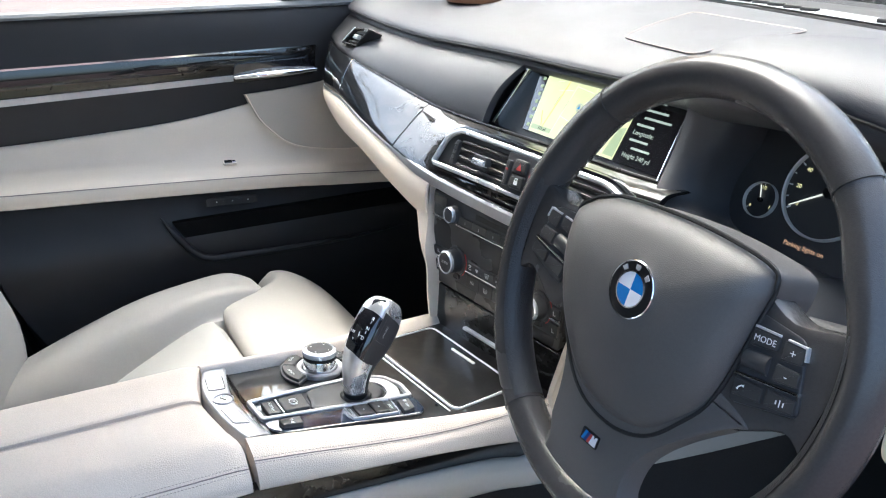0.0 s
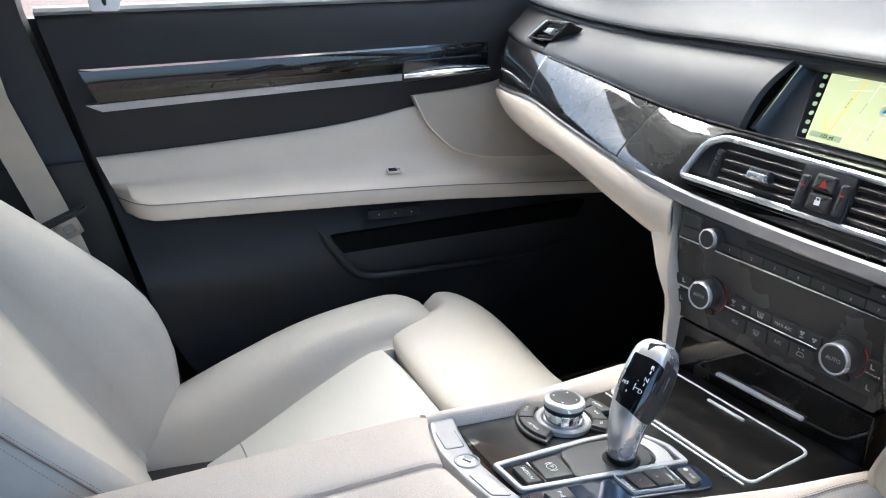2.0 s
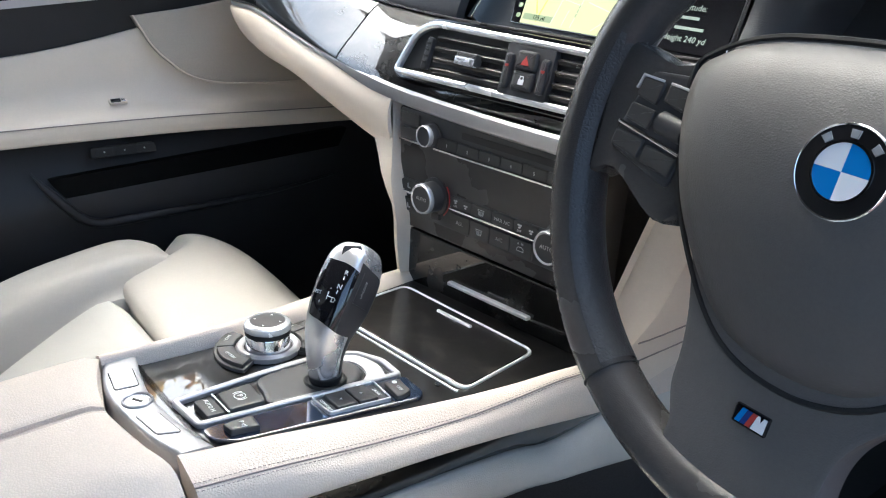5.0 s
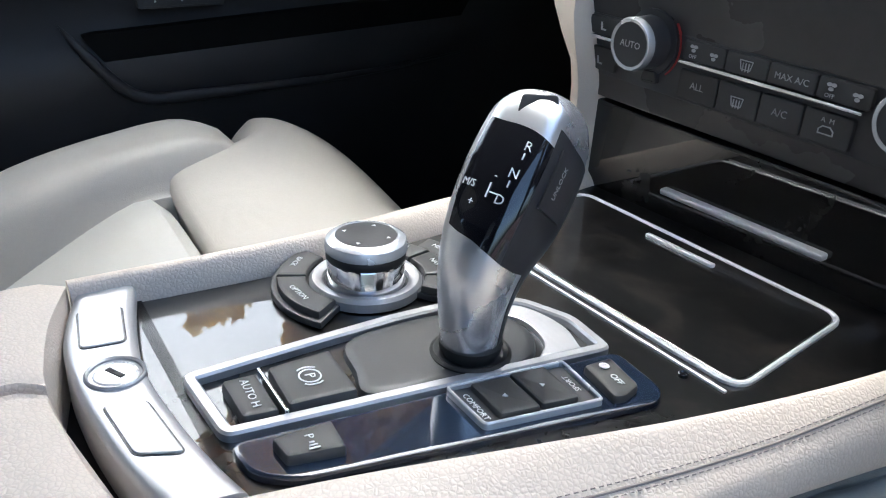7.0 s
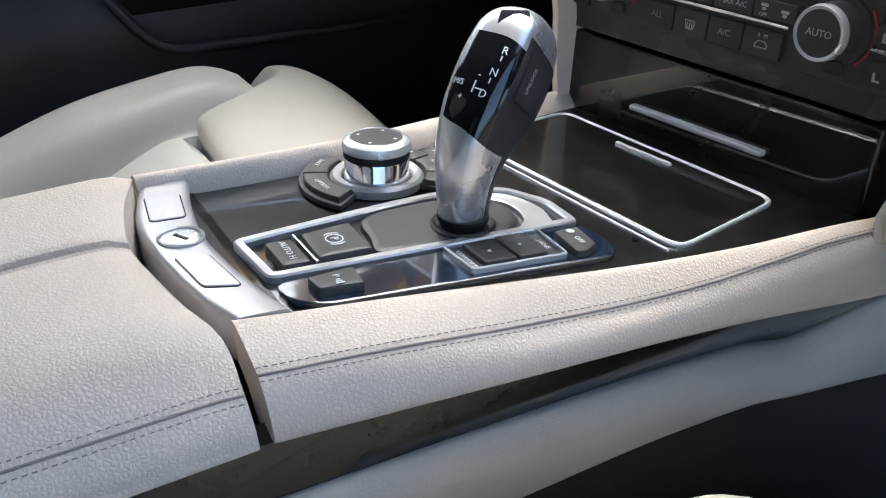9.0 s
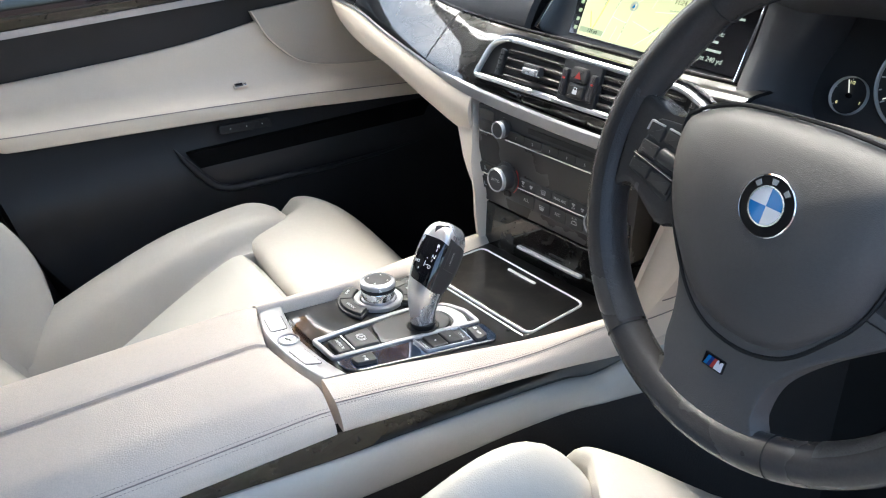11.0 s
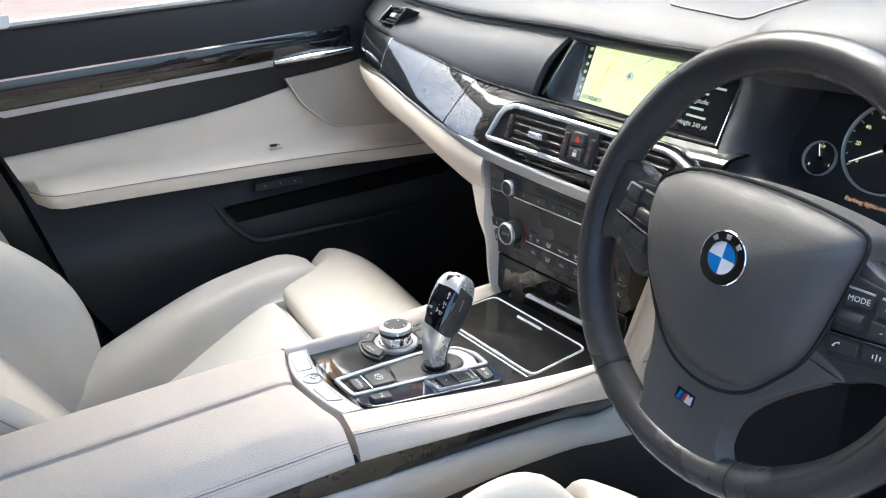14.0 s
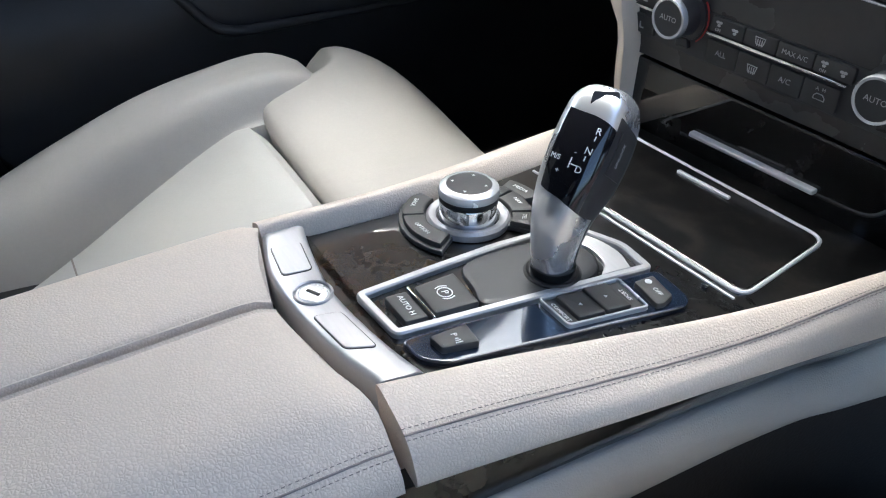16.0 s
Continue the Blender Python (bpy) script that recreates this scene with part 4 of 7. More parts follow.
def seat(name, cx, label, lift=0.0, back_y=-0.50, thigh=0.0, nose=0.022, nose_at=0.88, edge_from=0.60, edge_span=0.24, edge_rise=0.066, fall=0.0, wide=0.0, ridge=None):
    mirror = 1
    s = thing(name, label, "car seat", (cx, -0.15, 0.05), "front seats")

    def X(a):
        return cx + mirror * a
    # each bolster: a long rounded pad
    for nm, side in (("inner_bolster", 1), ("outer_bolster", -1)):
        rows = []
        for i in range(28):
            t = (i / 27) ** 0.75
            y = mix(-0.44, 0.084, t)
            zt = track([(0, 0.225), (0.253, 0.276), (0.433, 0.313), (0.625, 0.346), (0.80, 0.361), (0.90, 0.364), (1.0, 0.356)], t)[0] + lift * min(1, t * 1.5)
            e = max(0.0, (t - nose_at) / (1 - nose_at))
            zt -= nose * (1 - math.sqrt(max(0.0, 1 - e * e)))
            zs_ = track(SEAT_SEAM, y)[0] + lift * min(1, t * 1.5)
            if ridge:
                zt = track(ridge, y)[0]
                zs_ = min(zs_, zt - 0.045)
            zm = mix(zs_, zt, 0.55)
            k = 1 - 0.10 * e * e
            if ridge:
                rows.append(curve([(X(side * 0.225), y, 0.12), (X(side * 0.232), y, zt - 0.15), (X(side * 0.222), y, zt - 0.070), (X(side * 0.203), y, zt - 0.020), (X(side * 0.176), y, zt), (X(side * 0.148), y, zm + 0.014), (X(side * 0.124), y, zs_ + 0.004), (X(side * 0.113), y, zs_ - 0.022), (X(side * 0.125), y, 0.12)], 4))
                continue
            rows.append(curve([(X(side * 0.235), y, 0.12), (X(side * 0.243), y, zt - 0.10), (X(side * 0.234 * k), y, zt - 0.032), (X(side * 0.205 * k), y, zt - 0.002), (X(side * 0.176 * k), y, zt - 0.004), (X(side * 0.146), y, zm + 0.012), (X(side * 0.124), y, zs_ + 0.004), (X(side * 0.113), y, zs_ - 0.022), (X(side * 0.125), y, 0.12)], 4))
        ob = part(nm, loft(rows, True, True), CREAM_SMOOTH_DIM, s, "smooth cream leather bolster")
        part("seam", tube([r[10] for r in rows], 0.0007, 5), GROOVE, ob, "sewn seam")
    # centre of the cushion with a cross seam
    rows = []
    for i in range(30):
        t = i / 29
        y = mix(-0.44, -0.003, t)
        e = max(0.0, (t - 0.93) / 0.07)
        z = track(SEAT_SEAM, y)[0] + lift * min(1, t * 1.5) - 0.020 * (1 - math.sqrt(max(0.0, 1 - e * e)))
        rows.append(curve([(X(-0.123), y, z - 0.03), (X(-0.120), y, z + 0.000), (X(-0.108), y, z + 0.006), (X(-0.06), y, z + 0.010), (X(0), y, z + 0.011), (X(0.06), y, z + 0.010), (X(0.108), y, z + 0.006), (X(0.120), y, z), (X(0.123), y, z - 0.03)], 4))
    mid = part("cushion", sheet(rows, 0.06, (0, 0, -1)), CREAM_INSERT_DIM, s, "smooth cream leather cushion")
    part("seam", tube([p + Vector((0, 0, 0.0002)) for p in rows[14][3:-3]], 0.0011, 5), GROOVE, mid, "sewn cross seam")
    # thigh support: a separate rounded piece
    rows = []
    for i in range(41):
        u = mix(-1, 1, i / 40)
        edge = abs(u) ** 5
        rise = 0.030 * abs(u) ** 1.5
        x = X((0.218 if fall else 0.235) * u * (1 - 0.04 * edge))
        zt = 0.312 + thigh + rise - mix(0.022, 0.050, fall) * abs(u) ** mix(5, 7, fall)
        a = max(0.0, min(1.0, (abs(u) - edge_from) / edge_span))
        yr = edge_rise * mix(a * a * (3 - 2 * a), a, fall)
        if fall:
            prof = [(yr, 0.16), (yr, zt - 0.045), (yr + 0.002, zt - 0.012), (yr + 0.013, zt - 0.003), (0.105, zt - 0.022), (0.142, zt - 0.053), (0.200, zt - 0.106), (0.255, zt - 0.156), (0.300 - 0.01 * edge, zt - 0.198), (0.285 - 0.012 * edge, 0.14)]
        else:
            prof = [(yr + 0.012, 0.16), (yr + 0.004, zt - 0.045), (yr + 0.001, zt - 0.020), (yr + 0.016, zt - 0.003), (mix(yr, 0.14, 0.6), zt + 0.004), (0.150, zt - 0.004), (0.195, zt - 0.036), (0.240, zt - 0.088), (0.283 - 0.01 * edge, zt - 0.150), (0.284 - 0.012 * edge, 0.14)]
        rows.append(curve([(x, *p) for p in prof], 4))
    part("thigh_support", loft(rows, True, True), CREAM_SMOOTH_DIM, s, "cream leather thigh support with a gap behind it")
    part("base", box(cx - 0.215, cx + 0.215, -0.44, 0.20, 0.05, 0.20, 0.02), SOFT, s, "black seat base")
    # backrest
    rows = []
    lean = Vector((0, -0.47, 0.88)).normalized()
    for i in range(22):
        t = i / 21
        o = Vector((cx, back_y, 0.20)) + lean * 0.62 * t
        w = track([(0, 0.225), (0.3, 0.245), (0.7, 0.24), (0.93, 0.20), (1.0, 0.13)], t)[0]
        jut = track([(0, 0.080), (0.15, 0.123), (0.3, 0.134), (0.5, 0.103), (0.7, 0.066), (0.9, 0.045), (1.0, 0.02)], t)[0] if wide else track([(0, 0.060), (0.3, 0.105), (0.6, 0.10), (0.9, 0.055), (1.0, 0.02)], t)[0]
        fwd = Vector((0, 0.92, 0.40))
        row = []
        for a, d in ((-1.0, -0.06), (-1.03, 0.02), (-0.98, jut), (-0.85, jut + 0.015), (-0.66, jut * 0.45 + 0.02), (-0.60, 0.028), (-0.3, 0.034), (0, 0.030), (0.3, 0.034), (0.60, 0.028), (0.66, jut * 0.45 + 0.02), (0.85, jut + 0.015), (0.98, jut), (1.03, 0.02), (1.0, -0.06), (0.4, -0.09), (-0.4, -0.09)):
            if a > 0.62 and d > 0.02:
                d -= 0.30 * jut * min(1, (a - 0.6) / 0.25)
            row.append(o + Vector((a * w, 0, 0)) + fwd * d)
        rows.append(curve(row, 3, True))
    back = part("backrest", loft(rows, True, True), CREAM_SMOOTH_DIM, s, "cream leather backrest with side bolsters")
    for k in (36, 39):
        for q in (-1, 1):
            stitches([r[k].lerp(r[k + q], 0.4) for r in rows[1:-1]], back, (0.9, 0.3, 0.2))
    for k in (36, 39):
        part("piping", tube([r[k] + Vector((0, 0.002, 0.001)) for r in rows[1:-1]], 0.0013, 5), GROOVE, back, "sewn seam")
    # head restraint
    hr = [Vector((cx, back_y - 0.24, 0.80)), Vector((cx, back_y - 0.265, 0.88)), Vector((cx, back_y - 0.275, 0.95)), Vector((cx, back_y - 0.265, 0.98))]
    rows = []
    for p, w, d in zip(hr, (0.10, 0.13, 0.12, 0.08), (0.035, 0.05, 0.045, 0.02)):
        rows.append([p + Vector((w * math.cos(a), d * math.sin(a), 0)) for a in [j * math.pi / 10 for j in range(20)]])
    part("head_restraint", loft(rows, True, True), CREAM_SMOOTH_DIM, s, "cream leather head restraint")
    return s


seat("passenger_seat", -0.335, "cream leather front passenger seat beside the console", 0.0, -0.378, 0.016, edge_from=0.54, edge_span=0.26, edge_rise=0.090, wide=1.0)
RIDGE = [(-0.44, 0.300), (-0.30, 0.358), (-0.20, 0.395), (-0.114, 0.424), (-0.057, 0.441), (-0.025, 0.4455), (0.003, 0.441), (0.030, 0.424), (0.056, 0.391), (0.076, 0.348), (0.084, 0.328)]
seat("driver_seat", 0.435, "cream leather driver's seat below the steering wheel", 0.030, -0.60, 0.080, edge_from=0.30, edge_span=0.5, edge_rise=0.066, fall=1.0, ridge=RIDGE)


# ---- steering wheel ----
WN = Vector((0.0065, -0.950, 0.3123)).normalized()
turn = radians(-2)
wx0 = Vector((1, 0, 0)) - WN * WN.x
wx0.normalize()
wy0 = WN.cross(wx0)
wx = wx0 * math.cos(turn) + wy0 * math.sin(turn)
wy = WN.cross(wx)
WHEEL = Matrix.Translation((0.3923, 0.1112, 0.6820)) @ Matrix((wx, wy, WN)).transposed().to_4x4()
wheel = thing("steering_wheel", "black leather sports steering wheel with round blue and white emblem", "steering wheel", (0.3923, 0.1102, 0.6794))
R = 0.1615


bm = bmesh.new()
N = 96
rows = []
for i in range(N):
    a = 2 * math.pi * i / N
    deg = math.degrees(a) % 360
    thumb = math.exp(-((deg - 150) / 11) ** 2) + math.exp(-((deg - 30) / 11) ** 2)
    r1, r2 = 0.0150 + 0.0015 * thumb, 0.0172 + 0.001 * thumb
    c = Vector((math.cos(a), math.sin(a), 0))
    rows.append([WHEEL @ (c * (R - 0.003 * thumb + r1 * math.cos(b)) + Vector((0, 0, r2 * math.sin(b)))) for b in [2 * math.pi * j / 16 for j in range(16)]])
vs = [[bm.verts.new(p) for p in r] for r in rows]
for i in range(N):
    a, b = vs[i], vs[(i + 1) % N]
    for j in range(16):
        bm.faces.new((a[j], a[(j + 1) % 16], b[(j + 1) % 16], b[j]))
rim = part("rim", bm, WHEEL_LEATHER, wheel, "smooth black leather rim")
# perforated leather on the inner grip zones
PERF = paint("perforated_leather", (0.028, 0.028, 0.030), 0.45, vary=0.2, bump=0.3, bump_scale=420, cells=True)
for d0, d1 in ((163, 235), (-55, 17)):
    rows = []
    for i in range(25):
        a = radians(mix(d0, d1, i / 24))
        c = Vector((math.cos(a), math.sin(a), 0))
        rows.append([WHEEL @ (c * (R + 0.0155 * math.cos(b)) + Vector((0, 0, 0.0178 * math.sin(b)))) for b in [radians(mix(118, 242, j / 12)) for j in range(13)]])
    part("perforated_grip", loft(rows), PERF, rim, "perforated leather grip zone")
for deg in (48, 132, 236, 292):
    a = radians(deg)
    c = Vector((math.cos(a), math.sin(a), 0))
    ring = [WHEEL @ (c * (R + 0.0154 * math.cos(b)) + Vector((0, 0, 0.0176 * math.sin(b)))) for b in [2 * math.pi * j / 20 for j in range(20)]]
    part("rim_seam", tube(ring, 0.0005, 5, True, up=WHEEL.to_3x3() @ Vector((-math.sin(a), math.cos(a), 0))), RUBBER, rim, "sewn joint in the rim leather")
# airbag pad
pad_outline = [p.xy for p in curve([(-0.090, 0.044, 0), (-0.0587, 0.058, 0), (0, 0.064, 0), (0.0485, 0.0635, 0), (0.082, 0.059, 0), (0.0895, 0.048, 0), (0.088, 0.028, 0), (0.0795, -0.030, 0), (0.062, -0.060, 0), (0.043, -0.081, 0), (0.020, -0.091, 0), (-0.003, -0.0925, 0), (-0.024, -0.088, 0), (-0.0425, -0.0765, 0), (-0.062, -0.055, 0), (-0.080, -0.028, 0), (-0.093, 0.005, 0), (-0.0965, 0.031, 0)], 5, True)]
bm = bmesh.new()
rows = []
for k, h in ((1.0, -0.03), (1.0, 0.004), (0.985, 0.012), (0.95, 0.018), (0.85, 0.0245), (0.68, 0.0295), (0.45, 0.033), (0.2, 0.0345)):
    rows.append([WHEEL @ Vector((p.x * k, p.y * k, h - 0.010 * (p.y * k / 0.09) ** 2)) for p in pad_outline])
part("airbag_pad", loft(rows, True, True), PAD, wheel, "grained dark airbag cover")
part("pad_gap", tube([WHEEL @ Vector((p.x * 1.012, p.y * 1.012, 0.0098)) for p in pad_outline], 0.0016, 6, True), RUBBER, wheel, "dark gap round the airbag cover")
# lower spoke and side spokes
lower = [p.xy for p in curve([(-0.064, -0.046, 0), (-0.0545, -0.078, 0), (-0.0505, -0.098, 0), (-0.0490, -0.117, 0), (-0.0430, -0.134, 0), (-0.040, -0.150, 0), (0.0, -0.155, 0), (0.044, -0.150, 0), (0.0385, -0.132, 0), (0.0395, -0.112, 0), (0.0475, -0.095, 0), (0.067, -0.072, 0), (0.097, -0.0445, 0), (0.108, -0.034, 0), (0.062, -0.022, 0), (0, -0.018, 0), (-0.058, -0.022, 0)], 4, True)]
part("lower_spoke", slab(lower, WHEEL, -0.012, 0.010, 0.0020), PAD, wheel, "dark lower spoke")
def key_frame(s):
    """The slightly turned frame of one side's key field."""
    return WHEEL @ Matrix.Translation((s * 0.088, -0.0082, 0)) @ Matrix.Rotation(s * radians(8), 4, "Z") @ Matrix.Translation((s * -0.0900, 0.0165, 0))


for s in (-1, 1):
    sp_out = [p.xy for p in curve([(s * 0.075, 0.044, 0), (s * 0.110, 0.036, 0), (s * 0.148, 0.042, 0), (s * 0.157, 0.010, 0), (s * 0.150, -0.034, 0), (s * 0.130, -0.027, 0), (s * 0.088, -0.045, 0), (s * 0.068, 0.00, 0)], 5, True)]
    part("side_spoke", slab(sp_out, WHEEL, -0.014, 0.009, 0.004), WHEEL_LEATHER, wheel, "black side spoke with control keys")
    KEYPAD = key_frame(s)
    keybed = rounded([(s * 0.0930, 0.024), (s * 0.130, 0.016), (s * 0.1375, -0.029), (s * 0.0890, -0.036)], 0.006)
    bed = part("key_bed", slab(keybed, KEYPAD, 0.004, 0.0105, 0.0015), PLASTIC, wheel, "recessed key field")
    for kx, ky, w, h in ((0.1045, 0.0085, 0.0095, 0.0058), (0.1245, 0.0065, 0.0072, 0.0062), (0.1240, -0.0075, 0.0085, 0.0055), (0.1015, -0.0245, 0.0105, 0.0058), (0.1245, -0.0235, 0.0100, 0.0055)):
        part("wheel_key", slab(rounded([(s * (kx - w), ky - h), (s * (kx + w), ky - h + 0.001), (s * (kx + w), ky + h - 0.001), (s * (kx - w), ky + h)], 0.0015), KEYPAD, 0.008, 0.0124, 0.0008), BUTTON, bed)
    part("roller", tube([KEYPAD @ Vector((s * 0.0935, -0.0062, 0.0085)), KEYPAD @ Vector((s * 0.1110, -0.0062, 0.0085))], 0.0066, 16), PLASTIC, bed, "ridged thumb roller")
    part("key_strip", slab(rounded([(s * 0.0900, -0.0178), (s * 0.1350, -0.0160), (s * 0.1350, -0.0138), (s * 0.0900, -0.0153)], 0.0005), KEYPAD, 0.009, 0.0132, 0.0006), CHROME, bed, "thin chrome strip")
    part("key_edge", slab([(s * 0.0955, 0.0143), (s * 0.1135, 0.0133), (s * 0.1135, 0.0146), (s * 0.0955, 0.0157)], KEYPAD, 0.009, 0.0126, 0.0003), BRIGHT, bed, "thin bright key edge")
    part("key_edge", slab([(s * 0.1190, 0.0128), (s * 0.1315, 0.0118), (s * 0.1325, 0.0045), (s * 0.1337, 0.0045), (s * 0.1327, 0.0130), (s * 0.1190, 0.0141)], KEYPAD, 0.009, 0.0126, 0.0003), BRIGHT, bed, "thin bright key edge")
    if s > 0:
        part("handset_symbol", tube([KEYPAD @ Vector((0.0985 + 0.0038 * math.cos(radians(q)), -0.0268 + 0.0038 * math.sin(radians(q)), 0.0124)) for q in (170, 140, 110, 80)], lambda t: 0.0009 if t < 0.2 or t > 0.8 else 0.0005, 6), PRINT, bed, "white handset symbol")
        for q, w in ((0.1225, 0.0012), (0.1250, 0.0022), (0.1275, 0.0014)):
            part("voice_symbol", slab([(q - 0.0004, -0.0240 - w), (q + 0.0004, -0.0240 - w), (q + 0.0004, -0.0240 + w), (q - 0.0004, -0.0240 + w)], KEYPAD, 0.011, 0.0126, 0.0001), PRINT, bed)
# emblem
EM = WHEEL @ Matrix.Translation((0.0050, 0.0085, 0.0338)) @ Matrix.Diagonal((0.9, 0.9, 1, 1))
emb = part("emblem", lathe([(0.0228, -0.004), (0.0228, 0.0010), (0.0222, 0.0016), (0.0215, 0.0012)], EM, 48), CHROME, wheel, "round blue and white enamel emblem with black ring")
part("ring", lathe([(0.0216, -0.002), (0.0216, 0.0013), (0.0142, 0.0016), (0.0142, -0.002)], EM, 48), RINGBLACK, emb)
for q in (132, 90, 48):
    c_ = EM @ Matrix.Rotation(radians(q - 90), 4, "Z") @ Matrix.Translation((0, 0.0178, 0))
    part("ring_mark", slab([(-0.0019, -0.0020), (0.0019, -0.0020), (0.0024, 0.0020), (-0.0024, 0.0020)], c_, 0.0005, 0.0021, 0.0002), PEARL, emb, "small bright raised mark")
for q in range(4):
    pts = [(0, 0)] + [(0.0135 * math.cos(a), 0.0135 * math.sin(a)) for a in [math.pi / 2 * (q + i / 10) for i in range(11)]]
    part("quarter", slab(pts, EM, -0.002, 0.0018, 0.0002), BLUE if q in (0, 2) else WHITE, emb, "blue enamel quarter" if q in (0, 2) else "white enamel quarter")
part("inner_ring", lathe([(0.0146, 0.0), (0.0146, 0.0021), (0.0134, 0.0021), (0.0134, 0.0)], EM, 48), CHROME, emb)

# ---- gear lever ----
lever = thing("gear_lever", "chrome and black gear selector lever with printed shift pattern", "gear lever", (0.045, 0.019, 0.441))
SPINE = [(0.000, 0.0492, 0.0205, 0.4455), (0.025, 0.0490, 0.0220, 0.4690), (0.045, 0.0465, 0.0285, 0.4880), (0.070, 0.0412, 0.0445, 0.5090), (0.092, 0.0342, 0.0597, 0.5260), (0.120, 0.0250, 0.0775, 0.5470)]


def spine(h):
    """The lever's own frame at a length h along its bent axis."""
    p, q = Vector(track(SPINE, max(0.0, h - 0.004))), Vector(track(SPINE, min(0.12, h + 0.004)))
    z = (q - p).normalized()
    x = Vector((0.94, 0.34, 0)) - z * z.dot(Vector((0.94, 0.34, 0)))
    x.normalize()
    return Matrix.Translation(track(SPINE, h)) @ Matrix((x, z.cross(x), z)).transposed().to_4x4()


LEV = spine(0.0)
GRIP = [(0.000, 0.0112, 0.0118, 0.0), (0.010, 0.0124, 0.0132, 0.0), (0.025, 0.0142, 0.0155, 0.0), (0.042, 0.0166, 0.0182, 0.0), (0.060, 0.0188, 0.0212, 0.0), (0.078, 0.0196, 0.0224, 0.0), (0.092, 0.0190, 0.0215, 0.0), (0.100, 0.0178, 0.0200, 0.0), (0.1055, 0.0158, 0.0178, 0.0005), (0.1090, 0.0124, 0.0142, 0.001), (0.1105, 0.0070, 0.0085, 0.001)]


def grip_point(h, deg, grow=1.0):
    wx_, wy_, off = track(GRIP, h)
    a = radians(deg)
    c, s = math.cos(a), math.sin(a)
    e = 0.92 - 0.34 * min(1.0, max(0.0, (h - 0.025) / 0.035)) + 0.22 * min(1.0, max(0.0, (h - 0.098) / 0.010))
    return spine(h) @ Vector((grow * wx_ * math.copysign(abs(c) ** e, c), off + grow * wy_ * math.copysign(abs(s) ** e, s), 0))


hs = [0.0, 0.005, 0.010, 0.018, 0.026, 0.034, 0.042, 0.050, 0.058, 0.066, 0.074, 0.082, 0.088, 0.094, 0.098, 0.102, 0.105, 0.1075, 0.109, 0.110, 0.1105]
part("grip", loft([[grip_point(h, 360 * j / 36) for j in range(36)] for h in hs], True, True), LEVER_METAL, lever, "satin chrome grip")


def grip_patch(h0, h1, d0, d1, grow, nh=12, nd=14, slant=0.0):
    rows = []
    for i in range(nh + 1):
        h = mix(h0, h1, i / nh)
        rows.append([grip_point(h + slant * (j / nd), mix(d0, d1, j / nd), grow) for j in range(nd + 1)])
    inner = [[grip_point(mix(h0, h1, i / nh) + slant * (j / nd), mix(d0, d1, j / nd), grow - 0.06) for j in range(nd + 1)] for i in range(nh + 1)]
    bm = bmesh.new()
    ring = []
    lattice(bm, rows)
    lattice(bm, inner)
    edge = lambda g: [g[0][j] for j in range(nd + 1)] + [g[i][nd] for i in range(1, nh + 1)] + [g[nh][j] for j in range(nd - 1, -1, -1)] + [g[i][0] for i in range(nh - 1, 0, -1)]
    lattice(bm, [edge(rows), edge(inner)], True)
    return bm


part("display", grip_patch(0.0505, 0.0915, 248, 327, 1.022, slant=-0.006), GLOSS, lever, "glossy black shift pattern display")
side_cover = part("side_cover", grip_patch(0.0445, 0.0935, 327.5, 398, 1.024, slant=-0.004), PLASTIC, lever, "matt black side cover")
part("rear_cover", grip_patch(0.003, 0.0440, 8, 95, 1.02, slant=0.010), PLASTIC, lever, "matt black back of the grip")
part("unlock_key", grip_patch(0.066, 0.087, 341, 366, 1.09, 6, 6), PLASTIC, side_cover, "raised black unlock key")
CAP = axes((0.0402, 0.0558, 0.5441), (0.64, 0.768, 0), (-0.476, 0.397, 0.781))
part("cap_key", slab(rounded([(-0.0085, -0.0045), (0.0085, -0.0045), (0.0070, 0.0045), (-0.0070, 0.0045)], 0.0015), CAP, -0.006, 0.0022, 0.0006), PLASTIC, lever, "small park key on top")
lettering("P", 0.0065, CAP @ pose(0, -0.0022, 0.0023), PRINT, lever)
part("neck", lathe([(0.0085, -0.014), (0.0090, -0.006), (0.0112, -0.002), (0.0134, 0.003), (0.0137, 0.0060), (0.0118, 0.0070)], LEV, 30), RUBBER, lever, "black rubber neck")


def on_grip(h, deg, grow=1.045):
    p = grip_point(h, deg, grow)
    dx = (grip_point(h, deg + 4, grow) - grip_point(h, deg - 4, grow)).normalized()
    dy = (grip_point(h + 0.003, deg, grow) - grip_point(h - 0.003, deg, grow)).normalized()
    return axes(p, dx, dy)


for text, h, deg, size in (("R", 0.0815, 291, 0.0056), ("N", 0.0720, 288, 0.0056), ("D", 0.0625, 285, 0.0056), ("M/S", 0.0650, 261, 0.0042), ("+", 0.0590, 268, 0.0046), ("-", 0.0700, 273, 0.0046)):
    lettering(text, size, on_grip(h, deg), PRINT, lever)
for h, q in ((0.0780, 290), (0.0685, 287)):
    part("mark", slab([(-0.0003, -0.0014), (0.0003, -0.0014), (0.0003, 0.0014), (-0.0003, 0.0014)], on_grip(h, q), -0.0002, 0.0002, 0.00005), PRINT, lever)
part("mark", slab([(-0.0022, -0.0003), (0.0022, -0.0003), (0.0022, 0.0003), (-0.0022, 0.0003)], on_grip(0.0640, 277), -0.0002, 0.0002, 0.00005), PRINT, lever)
